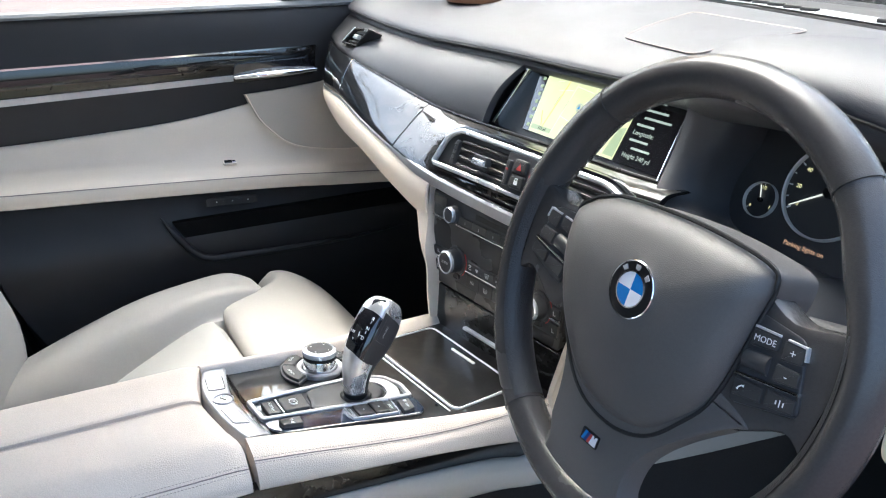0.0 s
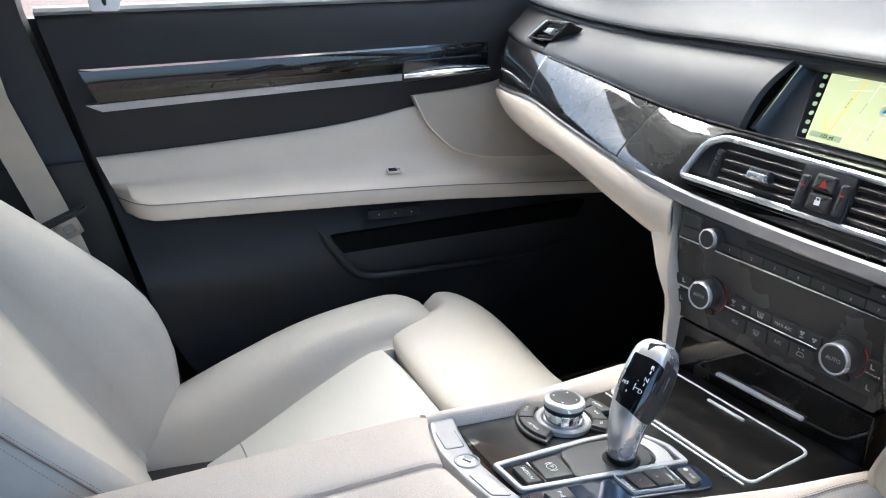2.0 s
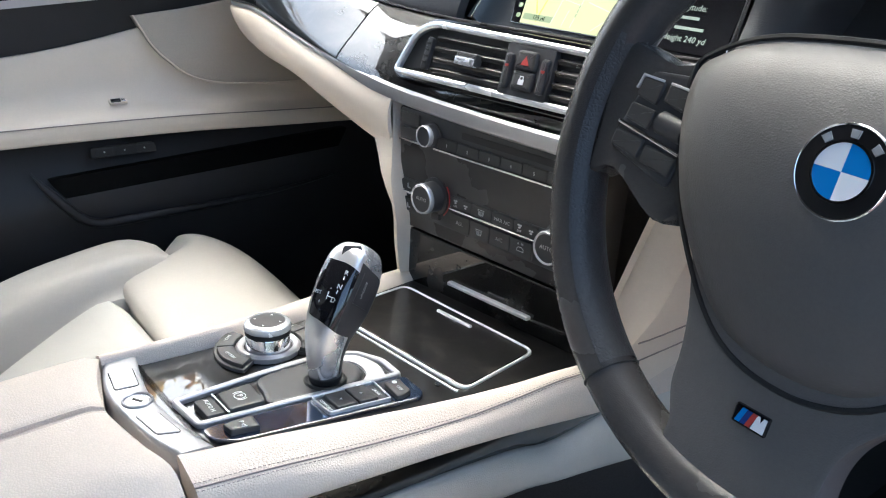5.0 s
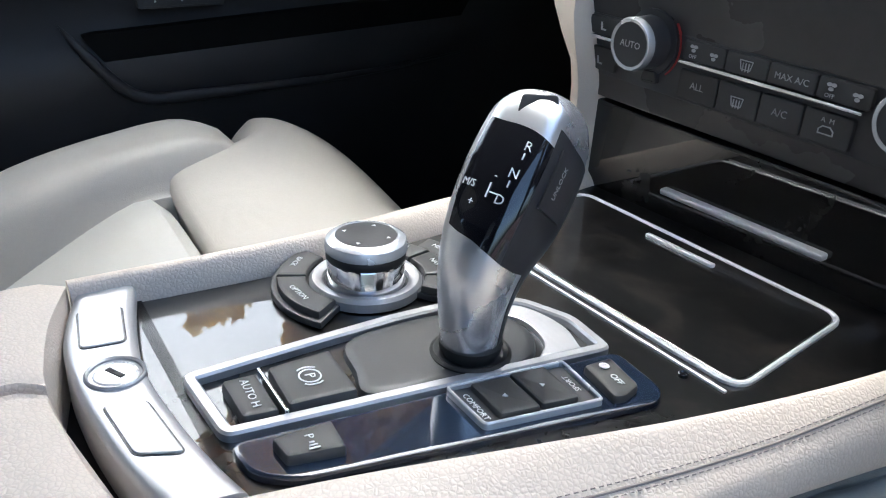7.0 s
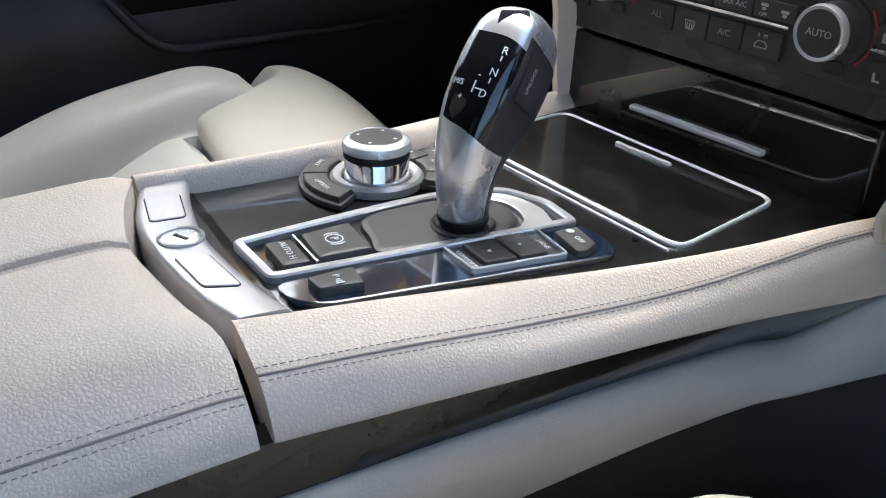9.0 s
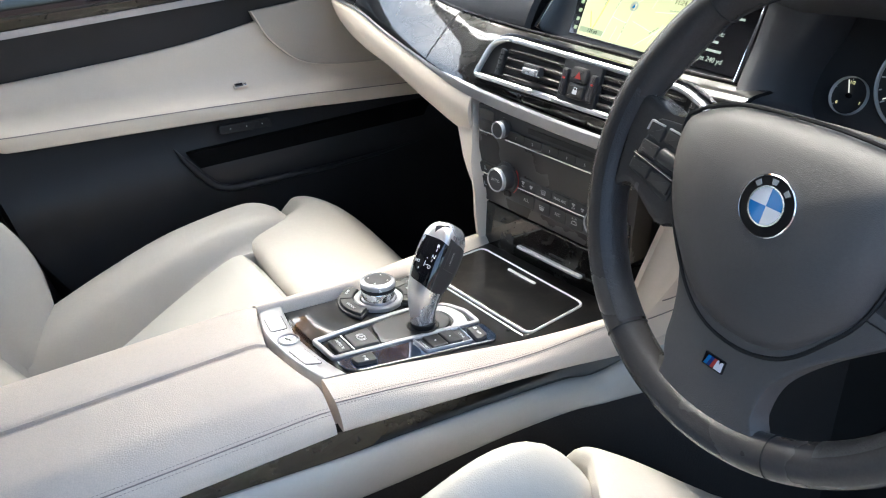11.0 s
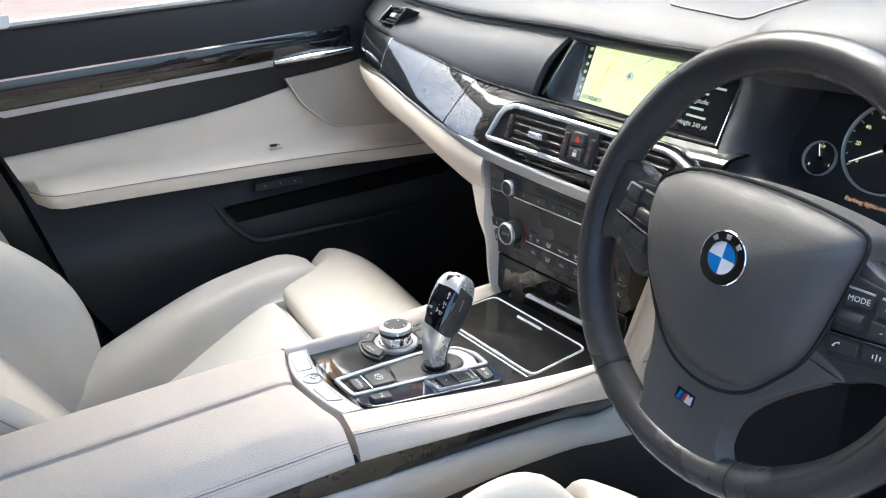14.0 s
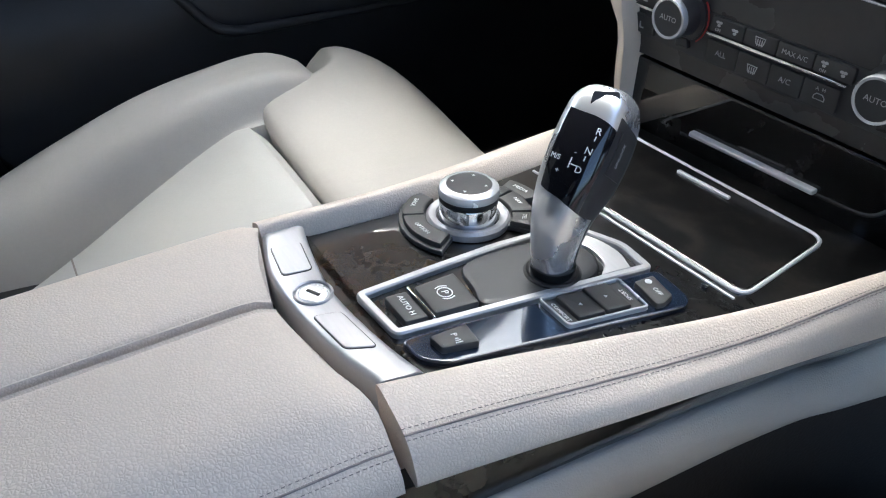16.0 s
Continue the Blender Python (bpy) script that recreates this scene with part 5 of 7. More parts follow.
part("mark", slab([(-0.0003, -0.003), (0.0003, -0.003), (0.0003, 0.003), (-0.0003, 0.003)], on_grip(0.0645, 272), -0.0002, 0.0002, 0.00005), PRINT, lever)
lettering("UNLOCK", 0.0034, on_grip(0.0765, 354, 1.096) @ pose(0, 0, 0, 0, 0, 90), DIMPRINT, lever)


# ---- console fittings ----
FIT = CON @ Matrix(((1, 0.038, 0, -0.0035), (0, 0.94, 0, 0.0047), (0, 0, 1, 0), (0, 0, 0, 1)))


def lift(h):
    return FIT @ Matrix.Translation((0, 0, h))


fr_out = rounded([(0.0215, -0.1035), (0.0665, -0.0995), (0.0745, 0.0780), (0.0450, 0.0800), (0.0200, 0.0670), (0.0090, 0.0400), (0.0100, 0.0000), (0.0150, -0.0480)], 0.006, 5)
fr_in = inset(fr_out, 0.0056)
frame_ob = part("chrome_frame", band(fr_out, fr_in, FIT, -0.004, 0.0042, 0.0010), SATIN, console, "satin chrome frame round the lever")
part("frame_floor", slab(inset(fr_out, 0.003), FIT, -0.010, -0.0005, 0.0003), PLASTIC, console, "matt black plate under the lever")
hump = [p.xy for p in curve([(0.020, -0.025, 0), (0.045, -0.036, 0), (0.064, -0.034, 0), (0.067, 0.030, 0), (0.055, 0.050, 0), (0.035, 0.052, 0), (0.018, 0.035, 0)], 5, True)]
part("gate_cover", slab(hump, FIT, -0.004, 0.0035, 0.003, dome=0.0008), PLASTIC, console, "raised matt black gate cover")
cres = [p.xy for p in curve([(0.067, 0.066, 0), (0.048, 0.0705, 0), (0.026, 0.064, 0), (0.016, 0.046, 0)], 6)] + [p.xy for p in curve([(0.022, 0.040, 0), (0.035, 0.055, 0), (0.055, 0.054, 0), (0.066, 0.044, 0)], 6)]
part("gate_crescent", slab(cres, FIT, -0.004, 0.0026, 0.0008), SATIN, console, "brushed metal crescent ahead of the lever")
part("boot_ring", lathe([(0.0175, -0.006), (0.0175, 0.0042), (0.0160, 0.0052), (0.0140, 0.0042), (0.0135, -0.006)], CON @ Matrix.Translation((0.0492, 0.0205, 0)), 36), RUBBER, console, "dark collar round the lever")


def console_key(name, poly, low, high, label="", parent=None, material=None, r=0.002, bevel=0.0018):
    return part(name, slab(rounded(poly, r), FIT, low, high, bevel, dome=0.0003), material or BUTTON, parent or console, label)


pk_ = console_key("parking_brake_key", [(0.0345, -0.0705), (0.0315, -0.0415), (0.0630, -0.0425), (0.0620, -0.0715)], -0.002, 0.0072, "grey-black parking brake key with white symbol")
ah_ = console_key("auto_hold_key", [(0.0345, -0.0900), (0.0345, -0.0755), (0.0615, -0.0748), (0.0605, -0.0895)], -0.002, 0.0058, "grey-black auto hold key")
part("key_divider", slab(rounded([(0.0325, -0.0742), (0.0325, -0.0726), (0.0640, -0.0722), (0.0640, -0.0738)], 0.0004), FIT, -0.002, 0.0066, 0.0005), CHROME, console, "thin bright divider")
lettering("AUTO H", 0.0050, lift(0.0062) @ pose(0.0478, -0.0823, 0, 0, 0, -2), PRINT, ah_)
TP = lift(0.0077) @ pose(0.0478, -0.057, 0, 0, 0, -3)
lettering("P", 0.0062, TP, PRINT, pk_)
part("symbol_ring", band([(0.0048 * math.cos(a), 0.0048 * math.sin(a)) for a in [i * math.pi / 14 for i in range(28)]], [(0.0041 * math.cos(a), 0.0041 * math.sin(a)) for a in [i * math.pi / 14 for i in range(28)]], TP, -0.0002, 0.0001, 0.00005), PRINT, pk_)
for s in (-1, 1):
    arc = [(s * 0.0066 * math.cos(a), 0.0066 * math.sin(a)) for a in [radians(-38 + 76 * i / 8) for i in range(9)]]
    arc += [(s * 0.0059 * math.cos(a), 0.0059 * math.sin(a)) for a in [radians(38 - 76 * i / 8) for i in range(9)]]
    part("symbol_arc", slab(arc, TP, -0.0002, 0.0001, 0.00005), PRINT, pk_)
gl = rounded([(0.0700, -0.0985), (0.0890, -0.0965), (0.0975, -0.0840), (0.1130, 0.0690), (0.1060, 0.0765), (0.0765, 0.0780)], 0.006)
gloss_ob = part("gloss_panel", slab(gl, FIT, -0.006, 0.0032, 0.0012), NAVY, console, "dark blue-black glossy key panel")
pd_ = console_key("parking_sensor_key", [(0.0785, -0.0850), (0.0770, -0.0605), (0.0935, -0.0615), (0.0905, -0.0835)], 0.001, 0.0078, "grey-black parking sensor key", gloss_ob)
lettering("P", 0.0050, lift(0.0083) @ pose(0.0840, -0.0725, 0, 0, 0, -3), PRINT, gloss_ob)
for i in range(3):
    part("symbol_arc", slab([(0.003 + 0.0016 * i, -0.0010 - 0.0006 * i), (0.0036 + 0.0016 * i, -0.0010 - 0.0006 * i), (0.0036 + 0.0016 * i, 0.0010 + 0.0006 * i), (0.003 + 0.0016 * i, 0.0010 + 0.0006 * i)], lift(0.0083) @ pose(0.0840, -0.0725, 0, 0, 0, -3), -0.0003, 0.0001, 0.00005), PRINT, gloss_ob)
cf = rounded([(0.0735, -0.0095), (0.1015, -0.0085), (0.1065, 0.0455), (0.0765, 0.0480)], 0.003)
comf = part("mode_frame", band(cf, inset(cf, 0.0016), FIT, 0.001, 0.0064, 0.0005), PEARL, gloss_ob, "thin chrome frame round the driving mode keys")
part("mode_floor", slab(inset(cf, 0.0012), FIT, 0.001, 0.0042, 0.0003), PLASTIC, gloss_ob)
for ya, yb in ((0.0005, 0.0185), (0.0195, 0.0365)):
    bm = slab(rounded([(0.0768 + 0.05 * 0, ya), (0.0985 + (ya + 0.01) * 0.06, ya), (0.0990 + (yb + 0.01) * 0.06, yb), (0.0780, yb)], 0.0015), FIT, 0.003, 0.0070, 0.0012, dome=-0.0010)
    kk = part("mode_key", bm, BUTTON, gloss_ob, "dark driving mode key")
    ym = (ya + yb) / 2
    s = 1 if ya > 0.01 else -1
    part("symbol", slab([(0.0885 - 0.0012, ym - s * 0.0008), (0.0885 + 0.0012, ym - s * 0.0008), (0.0885, ym + s * 0.0012)], FIT, 0.0058, 0.0065, 0.00005), PRINT, kk)
lettering("COMFORT", 0.0037, lift(0.0046) @ pose(0.0885, -0.0040, 0, 0, 0, -1), PRINT, gloss_ob)
lettering("SPORT", 0.0037, lift(0.0046) @ pose(0.0905, 0.0415, 0, 0, 0, 177), PRINT, gloss_ob)
off_ = console_key("traction_key", [(0.0840, 0.0525), (0.0835, 0.0680), (0.1045, 0.0650), (0.1085, 0.0545), (0.1075, 0.0495)], 0.001, 0.0070, "grey-black traction control key", gloss_ob)
lettering("OFF", 0.0043, lift(0.0077) @ pose(0.0990, 0.0575, 0, 0, 0, -8), PRINT, gloss_ob)
part("symbol", lathe([(0.0022, -0.0002), (0.0022, 0.0001), (0.0014, 0.0001), (0.0014, -0.0002)], lift(0.0077) @ pose(0.0890, 0.0595, 0), 16), PRINT, gloss_ob)

# cup holder lid
LID = rounded([(-0.070, 0.0905), (0.1200, 0.1060), (0.1000, 0.2015), (-0.0850, 0.1890)], 0.013, 6)
part("lid_frame", band(LID, inset(LID, 0.0026), CON, -0.002, 0.0022, 0.0008), BRIGHT, console, "bright chrome outline of the cup holder lid")
lid = part("cup_holder_lid", slab(inset(LID, 0.0032), CON, -0.004, 0.0016, 0.0008), WOOD, console, "lacquered dark wood cup holder lid")
part("lid_front_line", slab([(-0.066, 0.0852), (0.117, 0.1002), (0.117, 0.1018), (-0.066, 0.0868)], CON, -0.002, 0.0012, 0.0003), BRIGHT, console, "thin bright line")
part("finger_strip", slab(rounded([(-0.0145, 0.1765), (0.0325, 0.1805), (0.0320, 0.1840), (-0.0150, 0.1800)], 0.001), CON, 0.0, 0.0035, 0.0008), BRIGHT, lid, "small metal finger strip")
part("sensor_dot", lathe([(0.0022, -0.001), (0.0022, 0.0004), (0.0019, 0.0006), (0.0016, 0.0)], lift(0.0012) @ Matrix.Translation((0.100, 0.095, 0)), 24), GLOSS, console)
# plate switches and lock
for nm, poly, lb in (("plate_switch", [(-0.0440, -0.1205), (-0.0415, -0.1030), (-0.0120, -0.1070), (-0.0135, -0.1240)], "square satin metal lid switch"), ("plate_switch", [(0.0300, -0.1230), (0.0330, -0.1085), (0.0680, -0.1035), (0.0620, -0.1185)], "slanted satin metal lid switch")):
    po = rounded(poly, 0.0028)
    sw = part(nm, slab(po, CON, 0.002, 0.0094, 0.0004), SATIN, console, lb)
    part("outline", band([p for p in inset(po, -0.0007)], [p for p in inset(po, 0.0001)], CON, 0.002, 0.0088, 0.0001), PANEL, sw, "thin gap")
LK = CON @ Matrix.Translation((0.0100, -0.1150, 0.0080)) @ Matrix.Diagonal((0.92, 0.92, 1, 1))
lock = part("lock", lathe([(0.0125, -0.004), (0.0125, 0.0012), (0.0118, 0.0018), (0.0108, 0.0012), (0.0104, -0.0030)], LK, 40), SATIN, console, "round key lock")
part("lock_gap", lathe([(0.0104, -0.004), (0.0104, -0.0026), (0.0090, -0.0026), (0.0090, -0.004)], LK, 36), PANEL, lock)
part("lock_core", lathe([(0.0094, -0.004), (0.0094, 0.0002), (0.0088, 0.0008), (0.0075, 0.0010), (0.0004, 0.0010)], LK, 36), PEARL, lock, "bright lock barrel")
part("key_slot", slab([(-0.0012, -0.0048), (0.0012, -0.0048), (0.0012, 0.0048), (-0.0012, 0.0048)], LK @ pose(0, 0, 0, 0, 0, -60), 0.0006, 0.0014, 0.0001), RUBBER, lock, "dark key slot")

# ---- rotary controller ----
rc = thing("rotary_controller", "chrome rotary control knob with ring of black keys", "control knob", (-0.028, 0.0075, 0.441))
RC = CON @ Matrix.Translation((-0.028, 0.0080, 0.0015)) @ Matrix.Diagonal((0.94, 0.94, 0.80, 1))


def sector(r0, r1, d0, d1, n=9):
    return [(r1 * math.cos(radians(mix(d0, d1, i / n))), r1 * math.sin(radians(mix(d0, d1, i / n)))) for i in range(n + 1)] + [(r0 * math.cos(radians(mix(d1, d0, i / n))), r0 * math.sin(radians(mix(d1, d0, i / n)))) for i in range(n + 1)]


part("key_base", slab(sector(0.020, 0.0485, 200, 309, 14), RC, -0.001, 0.0030, 0.001), PLASTIC, rc, "black key tray")
part("key_base", slab(sector(0.020, 0.0485, 38, 152, 14), RC, -0.001, 0.0030, 0.001), PLASTIC, rc, "black key tray")
for d0, d1, txt, r0, r1 in ((203, 246, "BACK", 0.0305, 0.0455), (248, 306, "OPTION", 0.0305, 0.0455), (66, 104, "NAV", 0.0305, 0.0455), (40, 64, "TEL", 0.0305, 0.0455), (106, 148, "MENU", 0.0305, 0.0455)):
    k = part("ring_key", slab(sector(r0, r1, d0, d1), RC, 0.001, 0.0075, 0.0016), BUTTON, rc, "dark key with white lettering")
    a = radians((d0 + d1) / 2)
    lettering(txt, 0.0042, RC @ pose(0.039 * math.cos(a), 0.039 * math.sin(a), 0.0079, 0, 0, math.degrees(a) + (90 if d0 > 180 else -90)), PRINT, k)
k = part("ring_key", slab(sector(0.0465, 0.060, 88, 118), RC, -0.001, 0.0060, 0.0014), BUTTON, rc, "dark key with white lettering")
lettering("MEDIA", 0.0046, RC @ pose(0.053 * math.cos(radians(103)), 0.053 * math.sin(radians(103)), 0.0064, 0, 0, 13), PRINT, k)
part("ring", lathe([(0.0290, -0.001), (0.0292, 0.0045), (0.0275, 0.0068), (0.0250, 0.0072), (0.0225, 0.0055), (0.0215, 0.0)], RC, 56), SATIN, rc, "satin chrome base ring")
part("skirt", lathe([(0.0205, 0.0), (0.0205, 0.006), (0.0198, 0.0075), (0.0202, 0.0185), (0.0195, 0.0200)], RC, 48), CHROME, rc, "polished lower knob band")
part("groove", lathe([(0.0200, 0.0195), (0.0206, 0.0205), (0.0206, 0.0240), (0.0200, 0.0250)], RC, 48), RUBBER, rc, "black rubber band")
part("knob", lathe([(0.0200, 0.0245), (0.0212, 0.0255), (0.0214, 0.0280), (0.0205, 0.0315), (0.0180, 0.0335), (0.0158, 0.0338), (0.0152, 0.0330)], RC, 48), PEARL, rc, "satin chrome knob rim")
top = part("knob_top", lathe([(0.0156, 0.031), (0.0156, 0.0336), (0.0120, 0.0338), (0.0060, 0.0337), (0.0004, 0.0336)], RC, 40), PLASTIC, rc, "matt black knob top with four small arrows")
for q in range(4):
    a = radians(45 + 90 * q)
    part("arrow", slab([(-0.0012, -0.0006), (0.0012, -0.0006), (0, 0.0013)], RC @ pose(0.0118 * math.cos(a), 0.0118 * math.sin(a), 0.0339, 0, 0, math.degrees(a) - 90), -0.0004, 0.0001, 0.00005), PRINT, top)

# ---- centre stack keys ----
def stack_key(x0, x1, y0, y1, parent, name="key", h=0.0032, material=None):
    return part(name, slab(rounded([(x0 + 0.0003, y0 + 0.0003), (x1 - 0.0003, y0 + 0.0003), (x1 - 0.0003, y1 - 0.0003), (x0 + 0.0003, y1 - 0.0003)], 0.0018), STACK, -0.001, h, 0.0007), material or BUTTON, parent)


def stack_mark(kind, x, y, parent, h=0.0034):
    m_ = STACK @ Matrix.Translation((x, y, h))
    if kind == "fan":
        for q in range(3):
            part("symbol", slab([(0.0014 * math.cos(a) + 0.0014 * math.cos(radians(120 * q + 30)), 0.0010 * math.sin(a) + 0.0014 * math.sin(radians(120 * q + 30))) for a in [i * math.pi / 5 for i in range(10)]], m_, -0.0002, 0.0002, 0.00005), DIMPRINT, parent)
    elif kind == "glass":
        part("symbol", band([(-0.0042, 0.0026), (0.0042, 0.0026), (0.0030, -0.0026), (-0.0030, -0.0026)], [(-0.0036, 0.0021), (0.0036, 0.0021), (0.0026, -0.0021), (-0.0026, -0.0021)], m_, -0.0002, 0.0002, 0.00005), DIMPRINT, parent)
        for q in (-1, 0, 1):
            part("symbol", slab([(q * 0.0018 - 0.0003, -0.0034), (q * 0.0018 + 0.0003, -0.0034), (q * 0.0018 + 0.0003, 0.0012), (q * 0.0018 - 0.0003, 0.0012)], m_, -0.0002, 0.0002, 0.00005), DIMPRINT, parent)
    elif kind == "car":
        part("symbol", band([(-0.0042, -0.0022), (0.0042, -0.0022), (0.0042, 0.0002), (0.0022, 0.0022), (-0.0022, 0.0022), (-0.0042, 0.0002)], [(-0.0036, -0.0016), (0.0036, -0.0016), (0.0036, 0.0), (0.0018, 0.0016), (-0.0018, 0.0016), (-0.0036, 0.0)], m_, -0.0002, 0.0002, 0.00005), DIMPRINT, parent)
    elif kind == "seat":
        part("symbol", slab([(-0.0022, -0.0022), (0.0018, -0.0022), (0.0018, -0.0012), (-0.0008, -0.0012), (-0.0016, 0.0026), (-0.0026, 0.0026)], m_, -0.0002, 0.0002, 0.00005), DIMPRINT, parent)


ap = part("radio_field", slab(rounded([(-0.064, 0.0455), (0.186, 0.0455), (0.188, 0.0745), (-0.065, 0.0775)], 0.003), STACK, -0.004, 0.0006, 0.0003), PLASTIC, stack, "dark radio key field")
cp = part("climate_field", slab(rounded([(-0.059, -0.0285), (0.187, -0.0285), (0.187, 0.0072), (-0.059, 0.0072)], 0.003), STACK, -0.004, 0.0004, 0.0003), PLASTIC, stack, "dark climate key field")
part("disc_slot", slab(rounded([(0.024, 0.0632), (0.158, 0.0625), (0.158, 0.0690), (0.024, 0.0697)], 0.001), STACK, 0.0, 0.0012, 0.0003), RUBBER, stack, "dark disc slot")
for x0, x1, y0, y1 in ((-0.063, -0.034, 0.0625, 0.0745), (-0.062, -0.032, 0.0485, 0.0600)):
    stack_key(x0, x1, y0, y1, ap, "radio_key")
KEYX = (-0.0070, 0.0205, 0.0490, 0.0765, 0.1030, 0.1313, 0.1590, 0.1850)
for i in range(7):
    k = stack_key(KEYX[i], KEYX[i + 1], 0.0480, 0.0590, ap, "radio_key")
    lettering(str(i + 1), 0.0046, STACK @ Matrix.Translation(((KEYX[i] + KEYX[i + 1]) / 2, 0.0530, 0.0035)), DIMPRINT, k)
k = stack_key(0.1605, 0.1850, 0.0612, 0.0722, ap, "eject_key")
part("eject_symbol", slab([(0.1712, 0.0655), (0.1752, 0.0655), (0.1732, 0.0685)], STACK, 0.0030, 0.0034, 0.00005), DIMPRINT, k)
for a, b in ((-0.0622, -0.0330), (-0.0116, 0.1835)):
    part("metal_line", slab([(a, 0.0456), (b, 0.0456), (b, 0.0477), (a, 0.0477)], STACK, 0.0, 0.0042, 0.0005), CHROME, ap, "thin bright line")


def dial(x, y, r, depth, parent, text="", label=""):
    m_ = STACK @ Matrix.Translation((x, y, 0))
    k = part("dial", lathe([(r * 1.25, 0.0), (r * 1.25, 0.002), (r * 1.02, 0.0025), (r, 0.004), (r, depth - 0.002), (r * 0.96, depth)], m_, 44), PLASTIC, parent, label)
    part("dial_ring", lathe([(r * 1.0, depth - 0.004), (r * 1.01, depth - 0.001), (r * 0.95, depth + 0.0008), (r * 0.84, depth + 0.0004), (r * 0.82, depth - 0.002)], m_, 44), PEARL, k, "bright dial rim")
    part("dial_face", lathe([(r * 0.84, depth - 0.002), (r * 0.82, depth - 0.0004), (r * 0.4, depth - 0.0002), (0.0004, depth - 0.0002)], m_, 36), PLASTIC, k)
    if text:
        lettering(text, r * 0.36, m_ @ Matrix.Translation((0, 0, depth)), DIMPRINT, k)
    return k


dial(-0.0168, 0.0585, 0.0105, 0.0125, ap, "", "small black volume dial with bright rim")
for x in (-0.0092, 0.1510):
    d_ = dial(x, -0.0010, 0.0150, 0.0190, cp, "AUTO", "black temperature dial with bright rim")
    part("dial_tongue", slab(rounded([(x - 0.002, -0.0245), (x + 0.010, -0.0235), (x + 0.008, -0.0165), (x - 0.001, -0.0175)], 0.002), STACK, 0.0, 0.004, 0.001), PANEL, d_, "small metal tongue")
    arc = [((x + 0.0215 * math.cos(a)), 0.0215 * math.sin(a) - 0.001) for a in [radians(-50 + 90 * i / 10) for i in range(11)]] + [((x + 0.0205 * math.cos(a)), 0.0205 * math.sin(a) - 0.001) for a in [radians(40 - 90 * i / 10) for i in range(11)]]
    part("red_arc", slab(arc, STACK, 0.0, 0.0012, 0.0002), RED, cp, "thin red arc")
up = [(0.0155, 0.0440, "FF"), (0.0440, 0.0705, "glass"), (0.0705, 0.0982, "MAX A/C"), (0.0982, 0.1270, "FF")]
for a, b, t_ in up:
    k = stack_key(a, b, -0.0050, 0.0065, cp, "climate_key")
    if t_ == "FF":
        stack_mark("fan", mix(a, b, 0.26), 0.0025, k)
        lettering("OFF", 0.0030, STACK @ Matrix.Translation((mix(a, b, 0.26), -0.0022, 0.0035)), DIMPRINT, k)
        stack_mark("fan", mix(a, b, 0.74), 0.0008, k)
    elif t_ == "glass":
        stack_mark("glass", (a + b) / 2, 0.0010, k)
    else:
        lettering(t_, 0.0048, STACK @ Matrix.Translation(((a + b) / 2, 0.0005, 0.0035)), DIMPRINT, k)
low = [(0.0155, 0.0426, "ALL"), (0.0426, 0.0690, "glass"), (0.0690, 0.0947, "A/C"), (0.0947, 0.1215, "car")]
for a, b, t_ in low:
    k = stack_key(a, b, -0.0268, -0.0098, cp, "climate_key", 0.0028)
    if t_ in ("glass", "car"):
        stack_mark(t_, (a + b) / 2, -0.0190, k, 0.003)
        if t_ == "car":
            lettering("A  M", 0.0036, STACK @ Matrix.Translation(((a + b) / 2, -0.0140, 0.0031)), DIMPRINT, k)
    else:
        lettering(t_, 0.0055, STACK @ Matrix.Translation(((a + b) / 2, -0.0180, 0.0031)), DIMPRINT, k)
for a, b in ((-0.0578, -0.0330), (0.1725, 0.1865)):
    k = stack_key(a, b, -0.0050, 0.0065, cp, "climate_key")
    stack_mark("seat", (a + b) / 2, 0.0005, k)
    k = stack_key(a, b, -0.0262, -0.0115, cp, "climate_key", 0.0028)
    stack_mark("seat", (a + b) / 2, -0.020, k, 0.003)
for a, b in ((-0.0570, -0.0365), (0.0142, 0.1240), (0.1725, 0.1870)):
    part("metal_line", slab([(a, -0.0072), (b, -0.0072), (b, -0.0050), (a, -0.0050)], STACK, 0.0, 0.0042, 0.0005), CHROME, cp, "thin bright line")

# ---- centre air vent ----
VENT = axes((-0.030, 0.2325, 0.660), (0.995, 0.0995, 0), (0, 0.33, 0.944))
vent = thing("centre_air_vent", "wide dashboard air vent with chrome surround and hazard key", "air vent", (0.03, 0.24, 0.64))
vo = rounded([(-0.110, -0.0265), (-0.090, 0.0180), (-0.066, 0.0300), (0.190, 0.0265), (0.226, 0.0125), (0.228, -0.0095), (0.208, -0.0265)], 0.012, 5)
vi = inset(vo, 0.0062)
part("housing", slab(inset(vo, -0.004), VENT, -0.045, -0.003, 0.001), GLOSS, vent, "piano black vent housing")
part("surround", band(vo, vi, VENT, -0.006, 0.0035, 0.002), PEARL, vent, "satin chrome surround")
part("cavity", slab(vi, VENT, -0.004, -0.0025, 0.0003), RUBBER, vent, "dark vent cavity")
